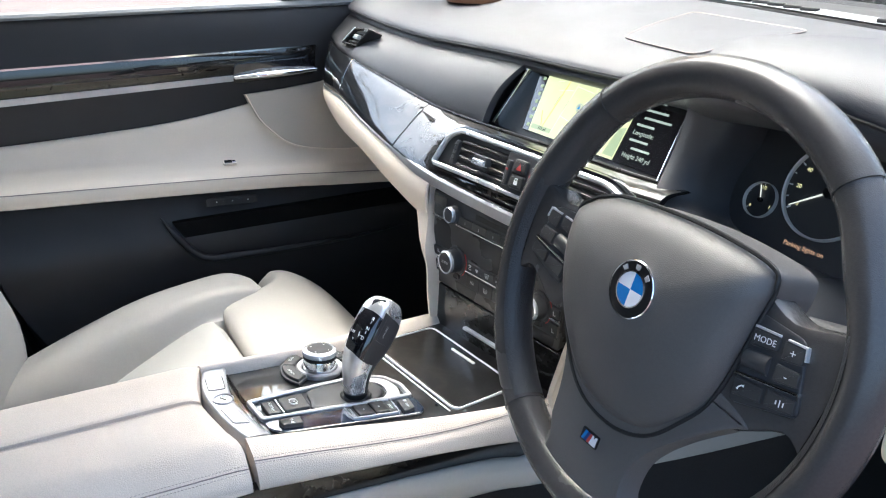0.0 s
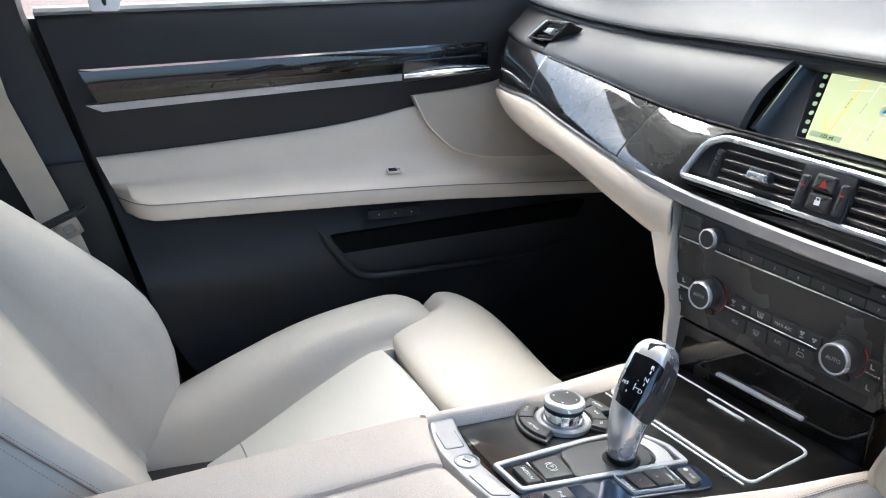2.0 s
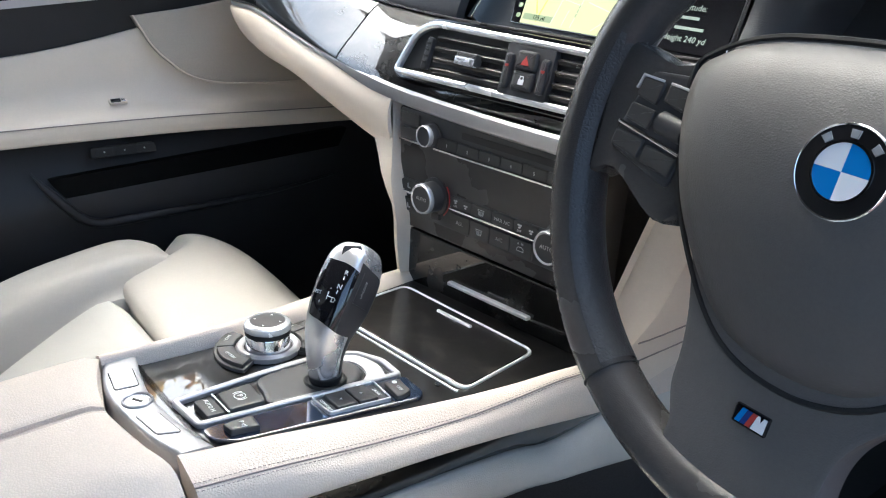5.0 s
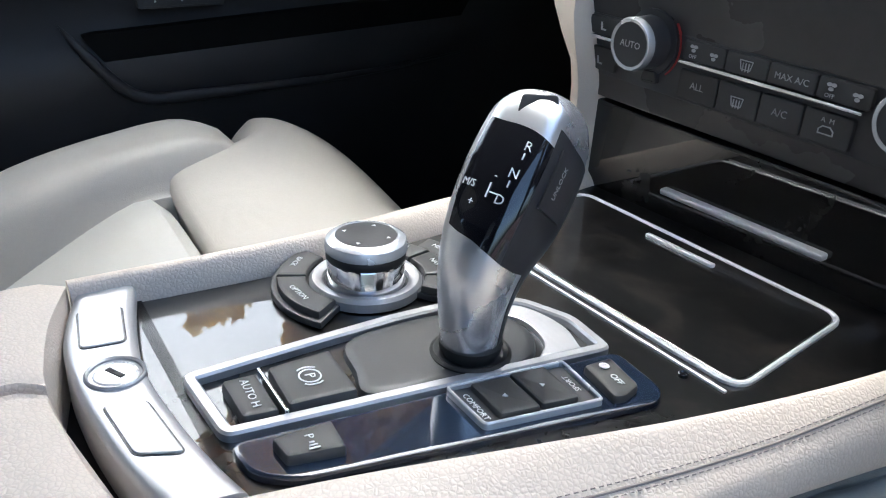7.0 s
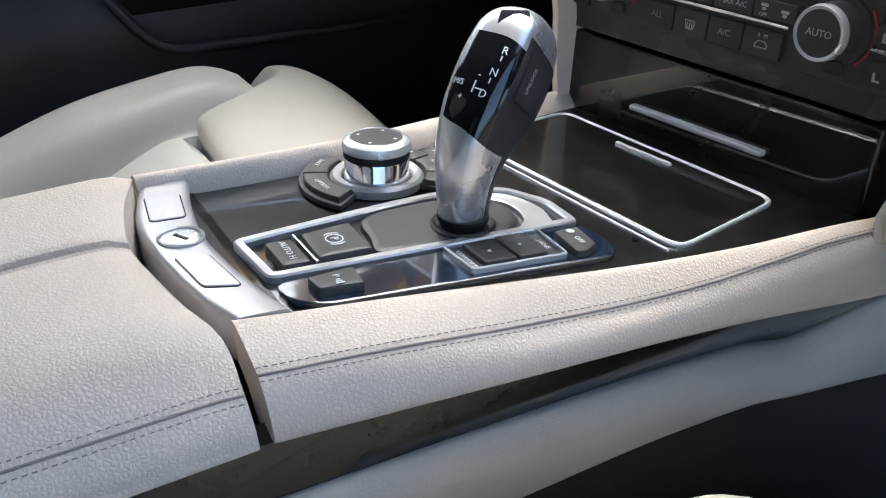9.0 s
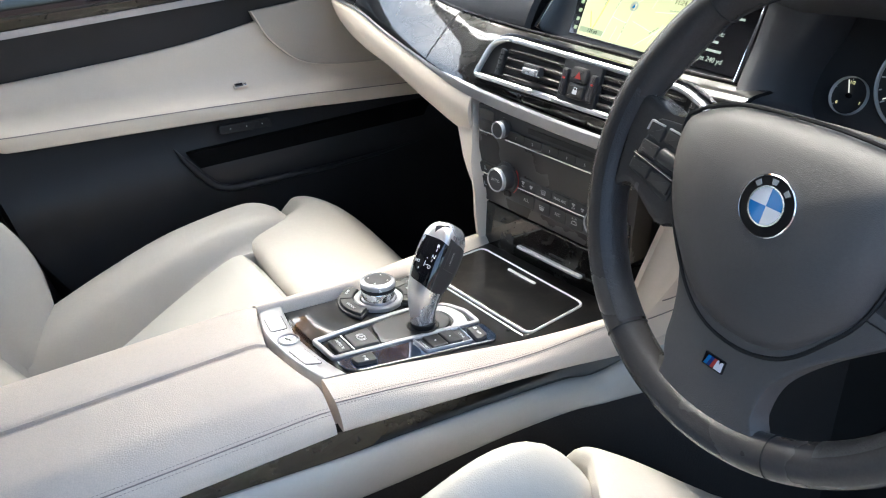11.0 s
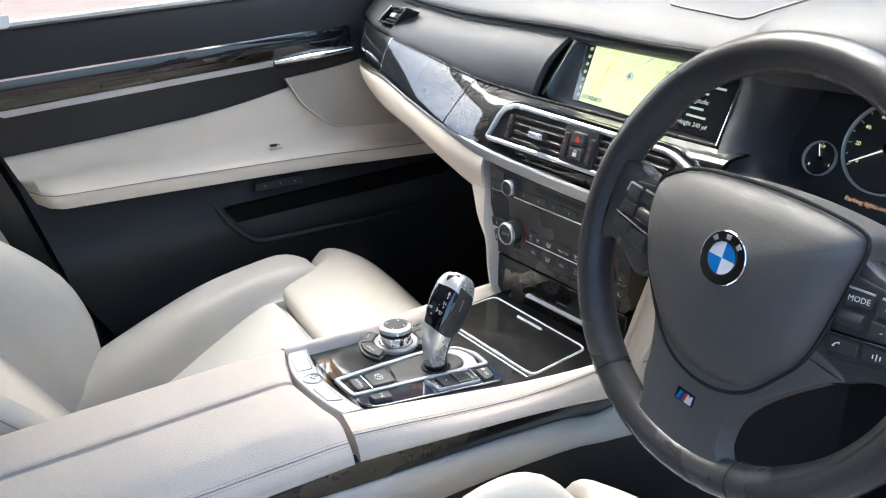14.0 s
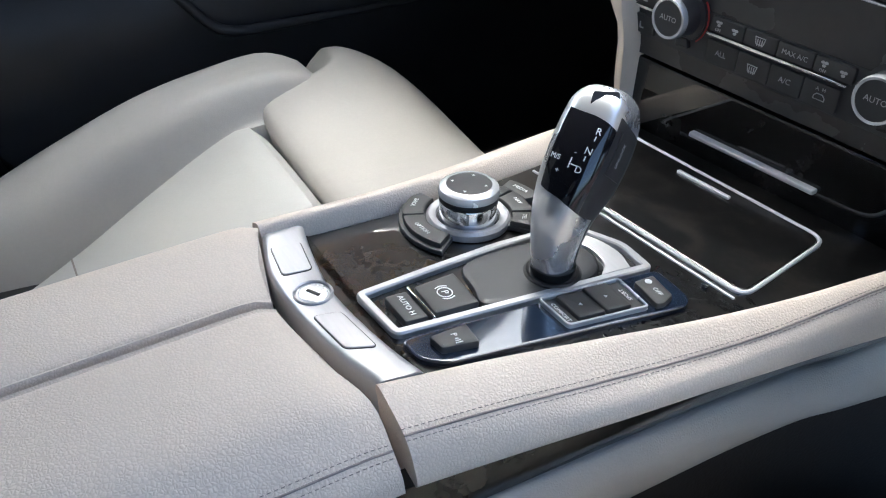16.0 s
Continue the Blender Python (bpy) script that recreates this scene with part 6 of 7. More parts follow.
for x0, x1 in ((-0.056, 0.034), (0.092, 0.195)):
    for i, y in enumerate((-0.0155, -0.0060, 0.0040, 0.0135)):
        part("slat", slab(rounded([(x0, y - 0.0022), (x1, y - 0.0022), (x1, y + 0.0022), (x0, y + 0.0022)], 0.001), VENT @ Matrix.Translation((0, y, 0)) @ pose(0, 0, 0, 32, 0, 0) @ Matrix.Translation((0, -y, 0)), -0.004, 0.0012, 0.0008), PANEL, vent, "" if i else "black vent slat")
    xm = (x0 + x1) / 2 + 0.004
    tab = part("tab", slab(rounded([(xm - 0.013, -0.0050), (xm + 0.013, -0.0050), (xm + 0.013, 0.0062), (xm - 0.013, 0.0062)], 0.002), VENT, -0.001, 0.0075, 0.0015), PLASTIC, vent, "vent direction tab")
    part("tab_tip", slab(rounded([(xm - 0.0115, -0.0058), (xm + 0.0115, -0.0058), (xm + 0.0115, 0.0015), (xm - 0.0115, 0.0015)], 0.0015), VENT, 0.003, 0.0105, 0.0015), PEARL, tab, "bright metal tab tip")
for x in (-0.066, 0.205):
    w_ = part("thumb_wheel", slab(rounded([(x - 0.005, -0.0170), (x + 0.004, -0.0170), (x + 0.006, 0.0130), (x - 0.002, 0.0150)], 0.003), VENT, -0.003, 0.0022, 0.0015), PLASTIC, vent, "black vent thumbwheel")
    for q in range(4):
        part("ridge", slab(rounded([(x - 0.002, -0.0105 + 0.0058 * q), (x + 0.0035, -0.0105 + 0.0058 * q), (x + 0.0035, -0.0085 + 0.0058 * q), (x - 0.002, -0.0085 + 0.0058 * q)], 0.0006), VENT, 0.001, 0.0035, 0.0006), RUBBER, w_)
part("key_block", slab(rounded([(0.0355, -0.0245), (0.0905, -0.0245), (0.0905, 0.0225), (0.0355, 0.0225)], 0.003), VENT, -0.004, 0.0030, 0.001), PLASTIC, vent, "black block with hazard and lock keys")
for x in (0.0425, 0.0835):
    w_ = part("temperature_wheel", slab(rounded([(x - 0.0045, -0.0165), (x + 0.0045, -0.0165), (x + 0.0045, 0.0135), (x - 0.0045, 0.0135)], 0.003), VENT, 0.0, 0.0060, 0.002), PLASTIC, vent, "ridged temperature thumbwheel")
    part("red_mark", slab([(x - 0.0020, 0.0015), (x + 0.0020, 0.0015), (x + 0.0020, 0.0038), (x - 0.0020, 0.0038)], VENT, 0.005, 0.0064, 0.0003), RED, w_, "red mark")
hz = part("hazard_key", slab(rounded([(0.0515, 0.0010), (0.0745, 0.0010), (0.0735, 0.0175), (0.0525, 0.0175)], 0.003), VENT, 0.0, 0.0070, 0.002), BUTTON, vent, "hazard light key with red triangle")
part("triangle", slab([(0.0583, 0.0050), (0.0677, 0.0050), (0.0630, 0.0130)], VENT, 0.006, 0.0073, 0.0001), RED, hz, "red triangle")
lk = part("lock_key", slab(rounded([(0.0515, -0.0165), (0.0745, -0.0165), (0.0745, 0.0000), (0.0515, 0.0000)], 0.003), VENT, 0.0, 0.0062, 0.002), BUTTON, vent, "central locking key")
part("padlock", slab([(0.0600, -0.0115), (0.0660, -0.0115), (0.0660, -0.0070), (0.0600, -0.0070)], VENT, 0.005, 0.0066, 0.0001), PRINT, lk)
part("padlock_bow", band([(0.0608, -0.0072), (0.0652, -0.0072), (0.0652, -0.0040), (0.0608, -0.0040)], [(0.0616, -0.0072), (0.0644, -0.0072), (0.0644, -0.0048), (0.0616, -0.0048)], VENT, 0.005, 0.0066, 0.0001), PRINT, lk)
part("start_key", lathe([(0.0150, -0.004), (0.0150, 0.0025), (0.0135, 0.0040), (0.0120, 0.0025), (0.0118, -0.004)], VENT @ Matrix.Translation((0.262, 0.002, 0)), 40), PEARL, vent, "bright ring of the start key")

# ---- what the screen shows ----
def on_screen(name, poly, material, parent, h=-0.0010):
    return part(name, slab(poly, SCREEN, h - 0.0004, h, 0.00005), material, parent)


def road(x0, y0, x1, y1, w, material=None):
    d = Vector((x1 - x0, y1 - y0)).normalized()
    n_ = Vector((-d.y, d.x)) * w / 2
    return on_screen("road", [(x0 + n_.x, y0 + n_.y), (x1 + n_.x, y1 + n_.y), (x1 - n_.x, y1 - n_.y), (x0 - n_.x, y0 - n_.y)], material or MAPROAD, scr)


for a in ((0.050, 0.004, 0.060, 0.083, 0.0010), (0.075, 0.004, 0.080, 0.050, 0.0010), (0.080, 0.050, 0.120, 0.083, 0.0010), (0.100, 0.004, 0.140, 0.040, 0.0010), (0.110, 0.045, 0.160, 0.050, 0.0009), (0.030, 0.060, 0.055, 0.064, 0.0009), (0.085, 0.030, 0.130, 0.020, 0.0009)):
    road(*a)
for a in ((0.060, 0.070, 0.100, 0.066, 0.0008), (0.090, 0.083, 0.096, 0.062, 0.0008), (0.118, 0.010, 0.128, 0.034, 0.0008), (0.052, 0.030, 0.078, 0.026, 0.0008), (0.124, 0.060, 0.150, 0.083, 0.0009), (0.136, 0.034, 0.160, 0.030, 0.0008), (0.146, 0.004, 0.140, 0.026, 0.0008), (0.064, 0.004, 0.066, 0.020, 0.0008), (0.022, 0.070, 0.032, 0.072, 0.0008), (0.104, 0.048, 0.108, 0.066, 0.0008)):
    road(*a)
for x_, y_, a_ in ((0.056, 0.044, 80), (0.078, 0.020, 85), (0.098, 0.068, 40), (0.120, 0.024, 42), (0.135, 0.0485, 5), (0.140, 0.072, 45), (0.037, 0.046, 80)):
    m_ = SCREEN @ pose(x_, y_, 0, 0, 0, a_)
    for q in range(3):
        part("street_label", slab([(-0.006 + 0.0045 * q, 0.0008), (-0.0025 + 0.0045 * q, 0.0008), (-0.0025 + 0.0045 * q, 0.0020), (-0.006 + 0.0045 * q, 0.0020)], m_, -0.0012, -0.0008, 0.00005), MAPGREEN, scr)
road(0.030, 0.004, 0.044, 0.083, 0.0016, MAPYELLOW)
road(0.018, 0.030, 0.028, 0.012, 0.0014, MAPYELLOW)
on_screen("green_area", [(0.148, 0.004), (0.165, 0.004), (0.165, 0.040), (0.154, 0.036)], MAPGREEN, scr, -0.0009)
lettering("11:24", 0.0075, SCREEN @ Matrix.Translation((0.138, 0.060, -0.0008)), GLOSS, scr)
part("cursor", lathe([(0.0055, -0.0004), (0.0055, 0.0), (0.0042, 0.0), (0.0042, -0.0004)], SCREEN @ Matrix.Translation((0.078, 0.046, -0.0008)), 24), SCREENTEXT, scr, "pale ring cursor")
on_screen("cursor_arrow", [(0.0755, 0.0440), (0.0800, 0.0440), (0.0778, 0.0485)], BLUE, scr, -0.0006)
on_screen("scale_box", [(0.012, 0.005), (0.050, 0.005), (0.050, 0.011), (0.012, 0.011)], MAPGREEN, scr, -0.0008)
lettering("125 yd", 0.0058, SCREEN @ Matrix.Translation((0.033, 0.008, -0.0006)), GLOSS, scr)
for i in range(8):
    t_ = i / 7
    on_screen("icon", rounded([(0.0015 - 0.0125 * t_, 0.006 + 0.0102 * i), (0.0065 - 0.0125 * t_, 0.006 + 0.0102 * i), (0.0065 - 0.0125 * t_, 0.0105 + 0.0102 * i), (0.0015 - 0.0125 * t_, 0.0105 + 0.0102 * i)], 0.0015), MAPGREEN, scr, -0.0012)
lettering("Position:", 0.0085, SCREEN @ Matrix.Translation((0.189, 0.077, -0.0014)), SCREENTEXT, scr)
for i, (w0, ind) in enumerate(((0.040, 0.004), (0.050, 0.010), (0.030, 0.004), (0.038, 0.012), (0.032, 0.004), (0.040, 0.012), (0.046, 0.004))):
    if i in (3, 6):
        lettering("Longitude:" if i == 3 else "Height 240 yd", 0.0075, SCREEN @ Matrix.Translation((0.176, 0.0650 - 0.0090 * i, -0.0012)), SCREENTEXT, scr, align="LEFT")
        continue
    on_screen("text_bar", [(0.172 + ind, 0.0640 - 0.0090 * i), (0.172 + w0, 0.0640 - 0.0090 * i), (0.172 + w0, 0.0665 - 0.0090 * i), (0.172 + ind, 0.0665 - 0.0090 * i)], SCREENTEXT, scr, -0.0014)

# ---- instrument cluster ----
GAUGE = axes((0.267, 0.362, 0.681), (1, 0.03, 0), (0, 0.41, 0.912))
gau = thing("instrument_cluster", "black instrument cluster with round white-ringed dials", "instrument cluster", (0.42, 0.37, 0.68))
part("face", slab(rounded([(-0.060, -0.055), (0.36, -0.055), (0.36, 0.110), (-0.045, 0.110)], 0.02), GAUGE, -0.02, -0.004, 0.001), CLUSTER, gau, "black dial face")


def gauge(cx, cy, r, labels, a0, a1, needle, ticks, tsize):
    m_ = GAUGE @ Matrix.Translation((cx, cy, 0))
    g_ = part("dial_ring", lathe([(r, -0.004), (r, 0.0005), (r * 0.985, 0.0015), (r * 0.955, 0.0005), (r * 0.95, -0.004)], m_, 64), DIALRING, gau, "thin pale grey dial ring")
    part("dial_face", lathe([(r * 0.95, -0.004), (r * 0.95, -0.0032), (r * 0.5, -0.0031), (0.0005, -0.0031)], m_, 40), PLASTIC, g_)
    for i in range(ticks):
        a = radians(mix(a0, a1, i / (ticks - 1)))
        c = Vector((math.cos(a), math.sin(a)))
        n_ = Vector((-c.y, c.x)) * r * 0.014
        p, q = c * r * 0.93, c * r * (0.84 if i % 2 == 0 else 0.88)
        part("tick", slab([p + n_, q + n_, q - n_, p - n_], m_, -0.0031, -0.0026, 0.00005), PRINT, g_)
    for i, t_ in enumerate(labels):
        a = radians(mix(a0, a1, i / (len(labels) - 1)))
        lettering(t_, tsize, m_ @ Matrix.Translation((0.70 * r * math.cos(a), 0.70 * r * math.sin(a), -0.0028)), DIALTEXT, g_)
    a = radians(needle)
    c, n_ = Vector((math.cos(a), math.sin(a))), Vector((-math.sin(a), math.cos(a)))
    part("needle", slab([c * r * 0.86 + n_ * r * 0.008, c * r * 0.86 - n_ * r * 0.008, -c * r * 0.08 - n_ * r * 0.022, -c * r * 0.08 + n_ * r * 0.022], m_, -0.002, -0.0008, 0.0003), NEEDLE, g_, "slim white needle")
    part("needle_hub", lathe([(r * 0.13, -0.003), (r * 0.13, 0.0), (r * 0.10, 0.0012), (r * 0.01, 0.0013)], m_, 24), GLOSS, g_)
    return g_


gauge(-0.006, 0.000, 0.0178, ("0", "1/2", "1"), 220, -20, 112, 5, 0.0045)
gauge(0.058, 0.026, 0.0460, ("0", "20", "40", "60", "80", "100", "120", "140", "160"), 215, -35, 213, 17, 0.0058)
gauge(0.181, 0.0235, 0.0480, ("0", "1", "2", "3", "4", "5", "6"), 213, -25, 211, 13, 0.0075)
lettering("1/min x1000", 0.0042, GAUGE @ Matrix.Translation((0.196, 0.040, -0.0026)), DIALTEXT, gau)
lettering("Parking lights on", 0.0065, GAUGE @ Matrix.Translation((0.056, -0.0295, -0.0036)), ORANGE, gau)
lettering("103189", 0.0060, GAUGE @ Matrix.Translation((0.135, -0.040, -0.0036)), ORANGE, gau)
lettering("229.3", 0.0060, GAUGE @ Matrix.Translation((0.135, -0.031, -0.0036)), ORANGE, gau)
lettering("+6.0", 0.0060, GAUGE @ Matrix.Translation((0.215, -0.040, -0.0036)), ORANGE, gau)
part("green_lamp", slab([(0.016, 0.018), (0.021, 0.018), (0.021, 0.021), (0.016, 0.021)], GAUGE, -0.004, -0.0035, 0.0001), MAPGREEN, gau, "small green tell-tale")
# binnacle walls
part("binnacle_wall", sheet([[Vector((0.186, 0.322, 0.660)), Vector((0.198, 0.325, 0.755)), Vector((0.20, 0.325, 0.79))], [Vector((0.205, 0.345, 0.655)), Vector((0.225, 0.35, 0.745)), Vector((0.226, 0.35, 0.79))], [Vector((0.215, 0.38, 0.64)), Vector((0.225, 0.40, 0.74)), Vector((0.226, 0.41, 0.80))]], 0.006, (0, 1, 0)), DASH_LEATHER, gau, "charcoal side wall of the binnacle")
part("binnacle_sill", sheet([[Vector((x, 0.285 + 0.03 * (x - 0.2), 0.618)), Vector((x, 0.29 + 0.03 * (x - 0.2), 0.634)), Vector((x, 0.315, 0.640)), Vector((x, 0.375, 0.628))] for x in (0.225, 0.32, 0.42, 0.52, 0.66)], 0.01, (0, 0, -1)), DASH_LEATHER, gau, "charcoal sill below the dials")

lip = []
for p in (((0.196, 0.322, 0.772), (0.215, 0.322, 0.768), (0.241, 0.330, 0.762), (0.246, 0.350, 0.760), (0.244, 0.385, 0.755)),
          ((0.186, 0.318, 0.722), (0.200, 0.317, 0.717), (0.218, 0.325, 0.711), (0.226, 0.345, 0.708), (0.228, 0.385, 0.705)),
          ((0.188, 0.300, 0.690), (0.199, 0.302, 0.686), (0.213, 0.316, 0.679), (0.222, 0.340, 0.677), (0.228, 0.385, 0.677)),
          ((0.204, 0.270, 0.650), (0.213, 0.284, 0.664), (0.230, 0.308, 0.664), (0.236, 0.335, 0.657), (0.240, 0.385, 0.650)),
          ((0.258, 0.266, 0.625), (0.262, 0.282, 0.649), (0.271, 0.308, 0.654), (0.271, 0.335, 0.646), (0.271, 0.385, 0.636)),
          ((0.308, 0.268, 0.618), (0.308, 0.284, 0.645), (0.308, 0.310, 0.650), (0.308, 0.335, 0.643), (0.308, 0.385, 0.633)),
          ((0.400, 0.272, 0.616), (0.400, 0.288, 0.645), (0.400, 0.312, 0.650), (0.400, 0.337, 0.643), (0.400, 0.385, 0.633)),
          ((0.540, 0.282, 0.616), (0.540, 0.296, 0.645), (0.540, 0.318, 0.650), (0.540, 0.341, 0.643), (0.540, 0.385, 0.633)),
          ((0.670, 0.290, 0.616), (0.670, 0.304, 0.645), (0.670, 0.324, 0.650), (0.670, 0.345, 0.643), (0.670, 0.385, 0.633))):
    lip.append(curve(p, 4))
across = [curve([row[k] for row in lip], 5) for k in range(len(lip[0]))]
part("binnacle_lip", loft(across), DASH_LEATHER, gau, "rounded charcoal leather lip round the dials")

# steering column shroud
col_axis = -WN
rows = []
for d, w, h in ((0.02, 0.040, 0.034), (0.05, 0.052, 0.042), (0.10, 0.058, 0.046), (0.18, 0.062, 0.050), (0.26, 0.064, 0.055)):
    o = Vector((0.3923, 0.1102, 0.6794)) + col_axis * d
    rows.append([o + wx0 * w * math.cos(a) + wy0 * (h * math.sin(a) - 0.012) for a in [j * math.pi / 12 for j in range(24)]])
colm = thing("steering_column", "black steering column shroud behind the wheel", "steering column", (0.389, 0.2, 0.62))
part("shroud", loft(rows, True, True), PLASTIC, colm, "black plastic shroud")
st = Vector((0.389, 0.165, 0.655))
for s, lab in ((1, "black wiper stalk with white symbols"), (-1, "black indicator stalk on the steering column")):
    stalk = thing("column_stalk", lab, "stalk", (0.389 + s * 0.06, 0.165, 0.655))
    part("arm", tube([st + Vector((s * 0.05, 0.005, -0.004)), st + Vector((s * 0.10, -0.002, 0.004)), st + Vector((s * 0.150, -0.010, 0.012))], lambda t: 0.009 + 0.005 * t, 12, flat=1.2), PLASTIC, stalk)
    if s > 0:
        rows = []
        for x, y, z, w, h in ((0.440, 0.212, 0.655, 0.010, 0.012), (0.470, 0.207, 0.659, 0.012, 0.015), (0.500, 0.203, 0.663, 0.013, 0.0185), (0.5195, 0.201, 0.6645, 0.013, 0.0200), (0.5215, 0.201, 0.6645, 0.011, 0.0180)):
            rows.append([Vector((x, y + w * math.copysign(abs(math.cos(q)) ** 0.5, math.cos(q)), z + h * math.copysign(abs(math.sin(q)) ** 0.5, math.sin(q)))) for q in [j * math.pi / 10 for j in range(20)]])
        part("body", loft(rows, True, True), PLASTIC, stalk, "angular black stalk body")
        part("tip", slab(rounded([(-0.012, -0.019), (0.012, -0.019), (0.012, 0.017), (-0.012, 0.019)], 0.004), axes((0.534, 0.2005, 0.6635), (0, 1, 0), (0, 0, 1)), -0.0115, 0.0115, 0.003), BUTTON, stalk, "separate stalk end cap")
        continue
    part("tip", tube([st + Vector((s * 0.150, -0.010, 0.012)), st + Vector((s * 0.172, -0.013, 0.015))], 0.0125, 12, flat=1.2), BUTTON, stalk)
wiper = [o for o in bpy.data.objects if o.name == "column_stalk"][0]
for x, w in ((0.508, 0.0045), (0.492, 0.0030)):
    m = axes((x, 0.1898, 0.663), (1, 0, 0), (0, 0, 1))
    part("stalk_symbol", slab([(-0.5 * w, -0.004), (0.5 * w, -0.004), (w, 0.0010), (-w, 0.0010)], m, 0.0, 0.0006, 0.0001), DIMPRINT, wiper, "white wiper symbol")
    part("stalk_symbol", slab([(-w, 0.0022), (w, 0.0022), (0.7 * w, 0.0036), (-0.7 * w, 0.0036)], m, 0.0, 0.0006, 0.0001), DIMPRINT, wiper, "white wiper symbol")

# right end of the dashboard: light switch panel
lp = thing("light_switch_panel", "dark wood end panel with satin strip above a cream knee pad", "control panel", (0.56, 0.33, 0.58))
LS = axes((0.47, 0.296, 0.580), (0.97, 0.10, 0.03), (0, 0.30, 0.95))
part("wood_face", slab(rounded([(0.010, 0.0115), (0.20, 0.034), (0.20, 0.046), (0.013, 0.0525)], 0.003), LS, -0.02, 0.002, 0.002), WOOD, lp, "lacquered dark wood face")
part("metal_strip", slab(rounded([(0.009, 0.0030), (0.20, 0.0265), (0.20, 0.0335), (0.010, 0.0108)], 0.001), LS, -0.01, 0.005, 0.001), SATIN, lp, "satin metal strip")
part("knee_pad", loft([curve([(x, 0.34, 0.584 + r), (x, 0.300, 0.581 + r), (x - 0.002, 0.292, 0.572 + r), (x - 0.002, 0.290, 0.548 - 0.006 * k + r), (x, 0.296, 0.534 - 0.012 * k + r), (x + 0.006, 0.312, 0.522 - 0.016 * k + r), (x + 0.012, 0.36, 0.512 - 0.02 * k)], 4) for x, k, r in ((0.474, 0.0, 0.0), (0.480, 0.2, 0.001), (0.50, 0.5, 0.003), (0.53, 0.8, 0.007), (0.60, 1.0, 0.015), (0.68, 1.0, 0.024))]), CREAM_DOOR, lp, "cream padded knee panel")

# ---- dashboard small parts ----
SP = [(-0.018, 0.413), (0.124, 0.392), (0.118, 0.579), (-0.09, 0.60)]
TOPS = top_rows()


def dash_z(x, y):
    """Height of the dash top at a place."""
    k = min(len(xs) - 1.001, max(0.0, (x + 0.66) / 0.03))
    z = []
    for r in (TOPS[int(k)], TOPS[int(k) + 1]):
        z.append(r[-1].z)
        for p, q in zip(r[9:-8], r[10:-7]):
            if p.y <= y <= q.y:
                z[-1] = mix(p.z, q.z, (y - p.y) / (q.y - p.y))
    return mix(z[0], z[1], k - int(k))


def on_top(poly, h):
    return [Vector((p[0], p[1], dash_z(p[0], p[1]) + h)) for p in poly]


spo = rounded(SP, 0.015)
spo = [q for a, b in zip(spo, spo[1:] + spo[:1]) for q in [Vector(a).lerp(Vector(b), i / max(1, int((Vector(b) - Vector(a)).length / 0.012))) for i in range(max(1, int((Vector(b) - Vector(a)).length / 0.012)))]]
rings = [on_top(inset(spo, d), h) for d, h in ((0, -0.004), (0, 0.0012), (0.001, 0.0016), (0.008, 0.0016))]
part("speaker_grille", loft(rings, True, True), DASH_LEATHER, dash, "charcoal centre speaker cover on the dash top")
part("grille_edge", tube(on_top(spo, 0.0016), 0.0009, 6, True), TAN, dash, "pale edge of the speaker cover")
SV = axes((-0.509, 0.2755, 0.7420), (1, -0.09, 0), (0, 0.42, 0.9))
sv = thing("side_air_vent", "small black side air vent with bright edges at the dashboard's end", "air vent", (-0.508, 0.28, 0.735))
svo = rounded([(-0.058, -0.0155), (-0.020, 0.0175), (0.046, 0.0220), (0.014, -0.0115)], 0.005)
part("surround", band(svo, inset(svo, 0.0035), SV, -0.02, 0.004, 0.0012), PANEL, sv, "dark grey surround")
part("bright_edge", tube([SV @ Vector((*p, 0.0035)) for p in ((-0.0565, -0.0145), (-0.040, 0.0010), (-0.022, 0.0162))], 0.0016, 6), BRIGHT, sv, "thin bright edge")
part("cavity", slab(inset(svo, 0.003), SV, -0.02, -0.006, 0.0005), RUBBER, sv)
for q in (-0.007, 0.002, 0.011):
    sh = (q + 0.015) * 1.15
    up_ = (q + 0.015) * 0.25
    part("slat", slab(rounded([(-0.047 + sh, q - 0.0018), (0.006 + sh, q - 0.0010 + up_), (0.009 + sh, q + 0.0020 + up_), (-0.043 + sh, q + 0.0018)], 0.0007), SV, -0.006, 0.0005, 0.0008), PLASTIC, sv, "black slat")
part("tab", slab(rounded([(-0.012, -0.001), (0.008, 0.000), (0.013, 0.0075), (-0.007, 0.0065)], 0.001), SV, -0.004, 0.0055, 0.001), BRIGHT, sv, "small bright metal tab")
# windscreen base grille
bg = thing("windscreen_base_grille", "black slotted grille at the foot of the windscreen", "grille", (0.0, 0.86, 0.80))
def foot(x):
    """Where the dash top ends below the windscreen."""
    return 0.80 - 0.20 * max(0.0, min(0.5, x + 0.2))


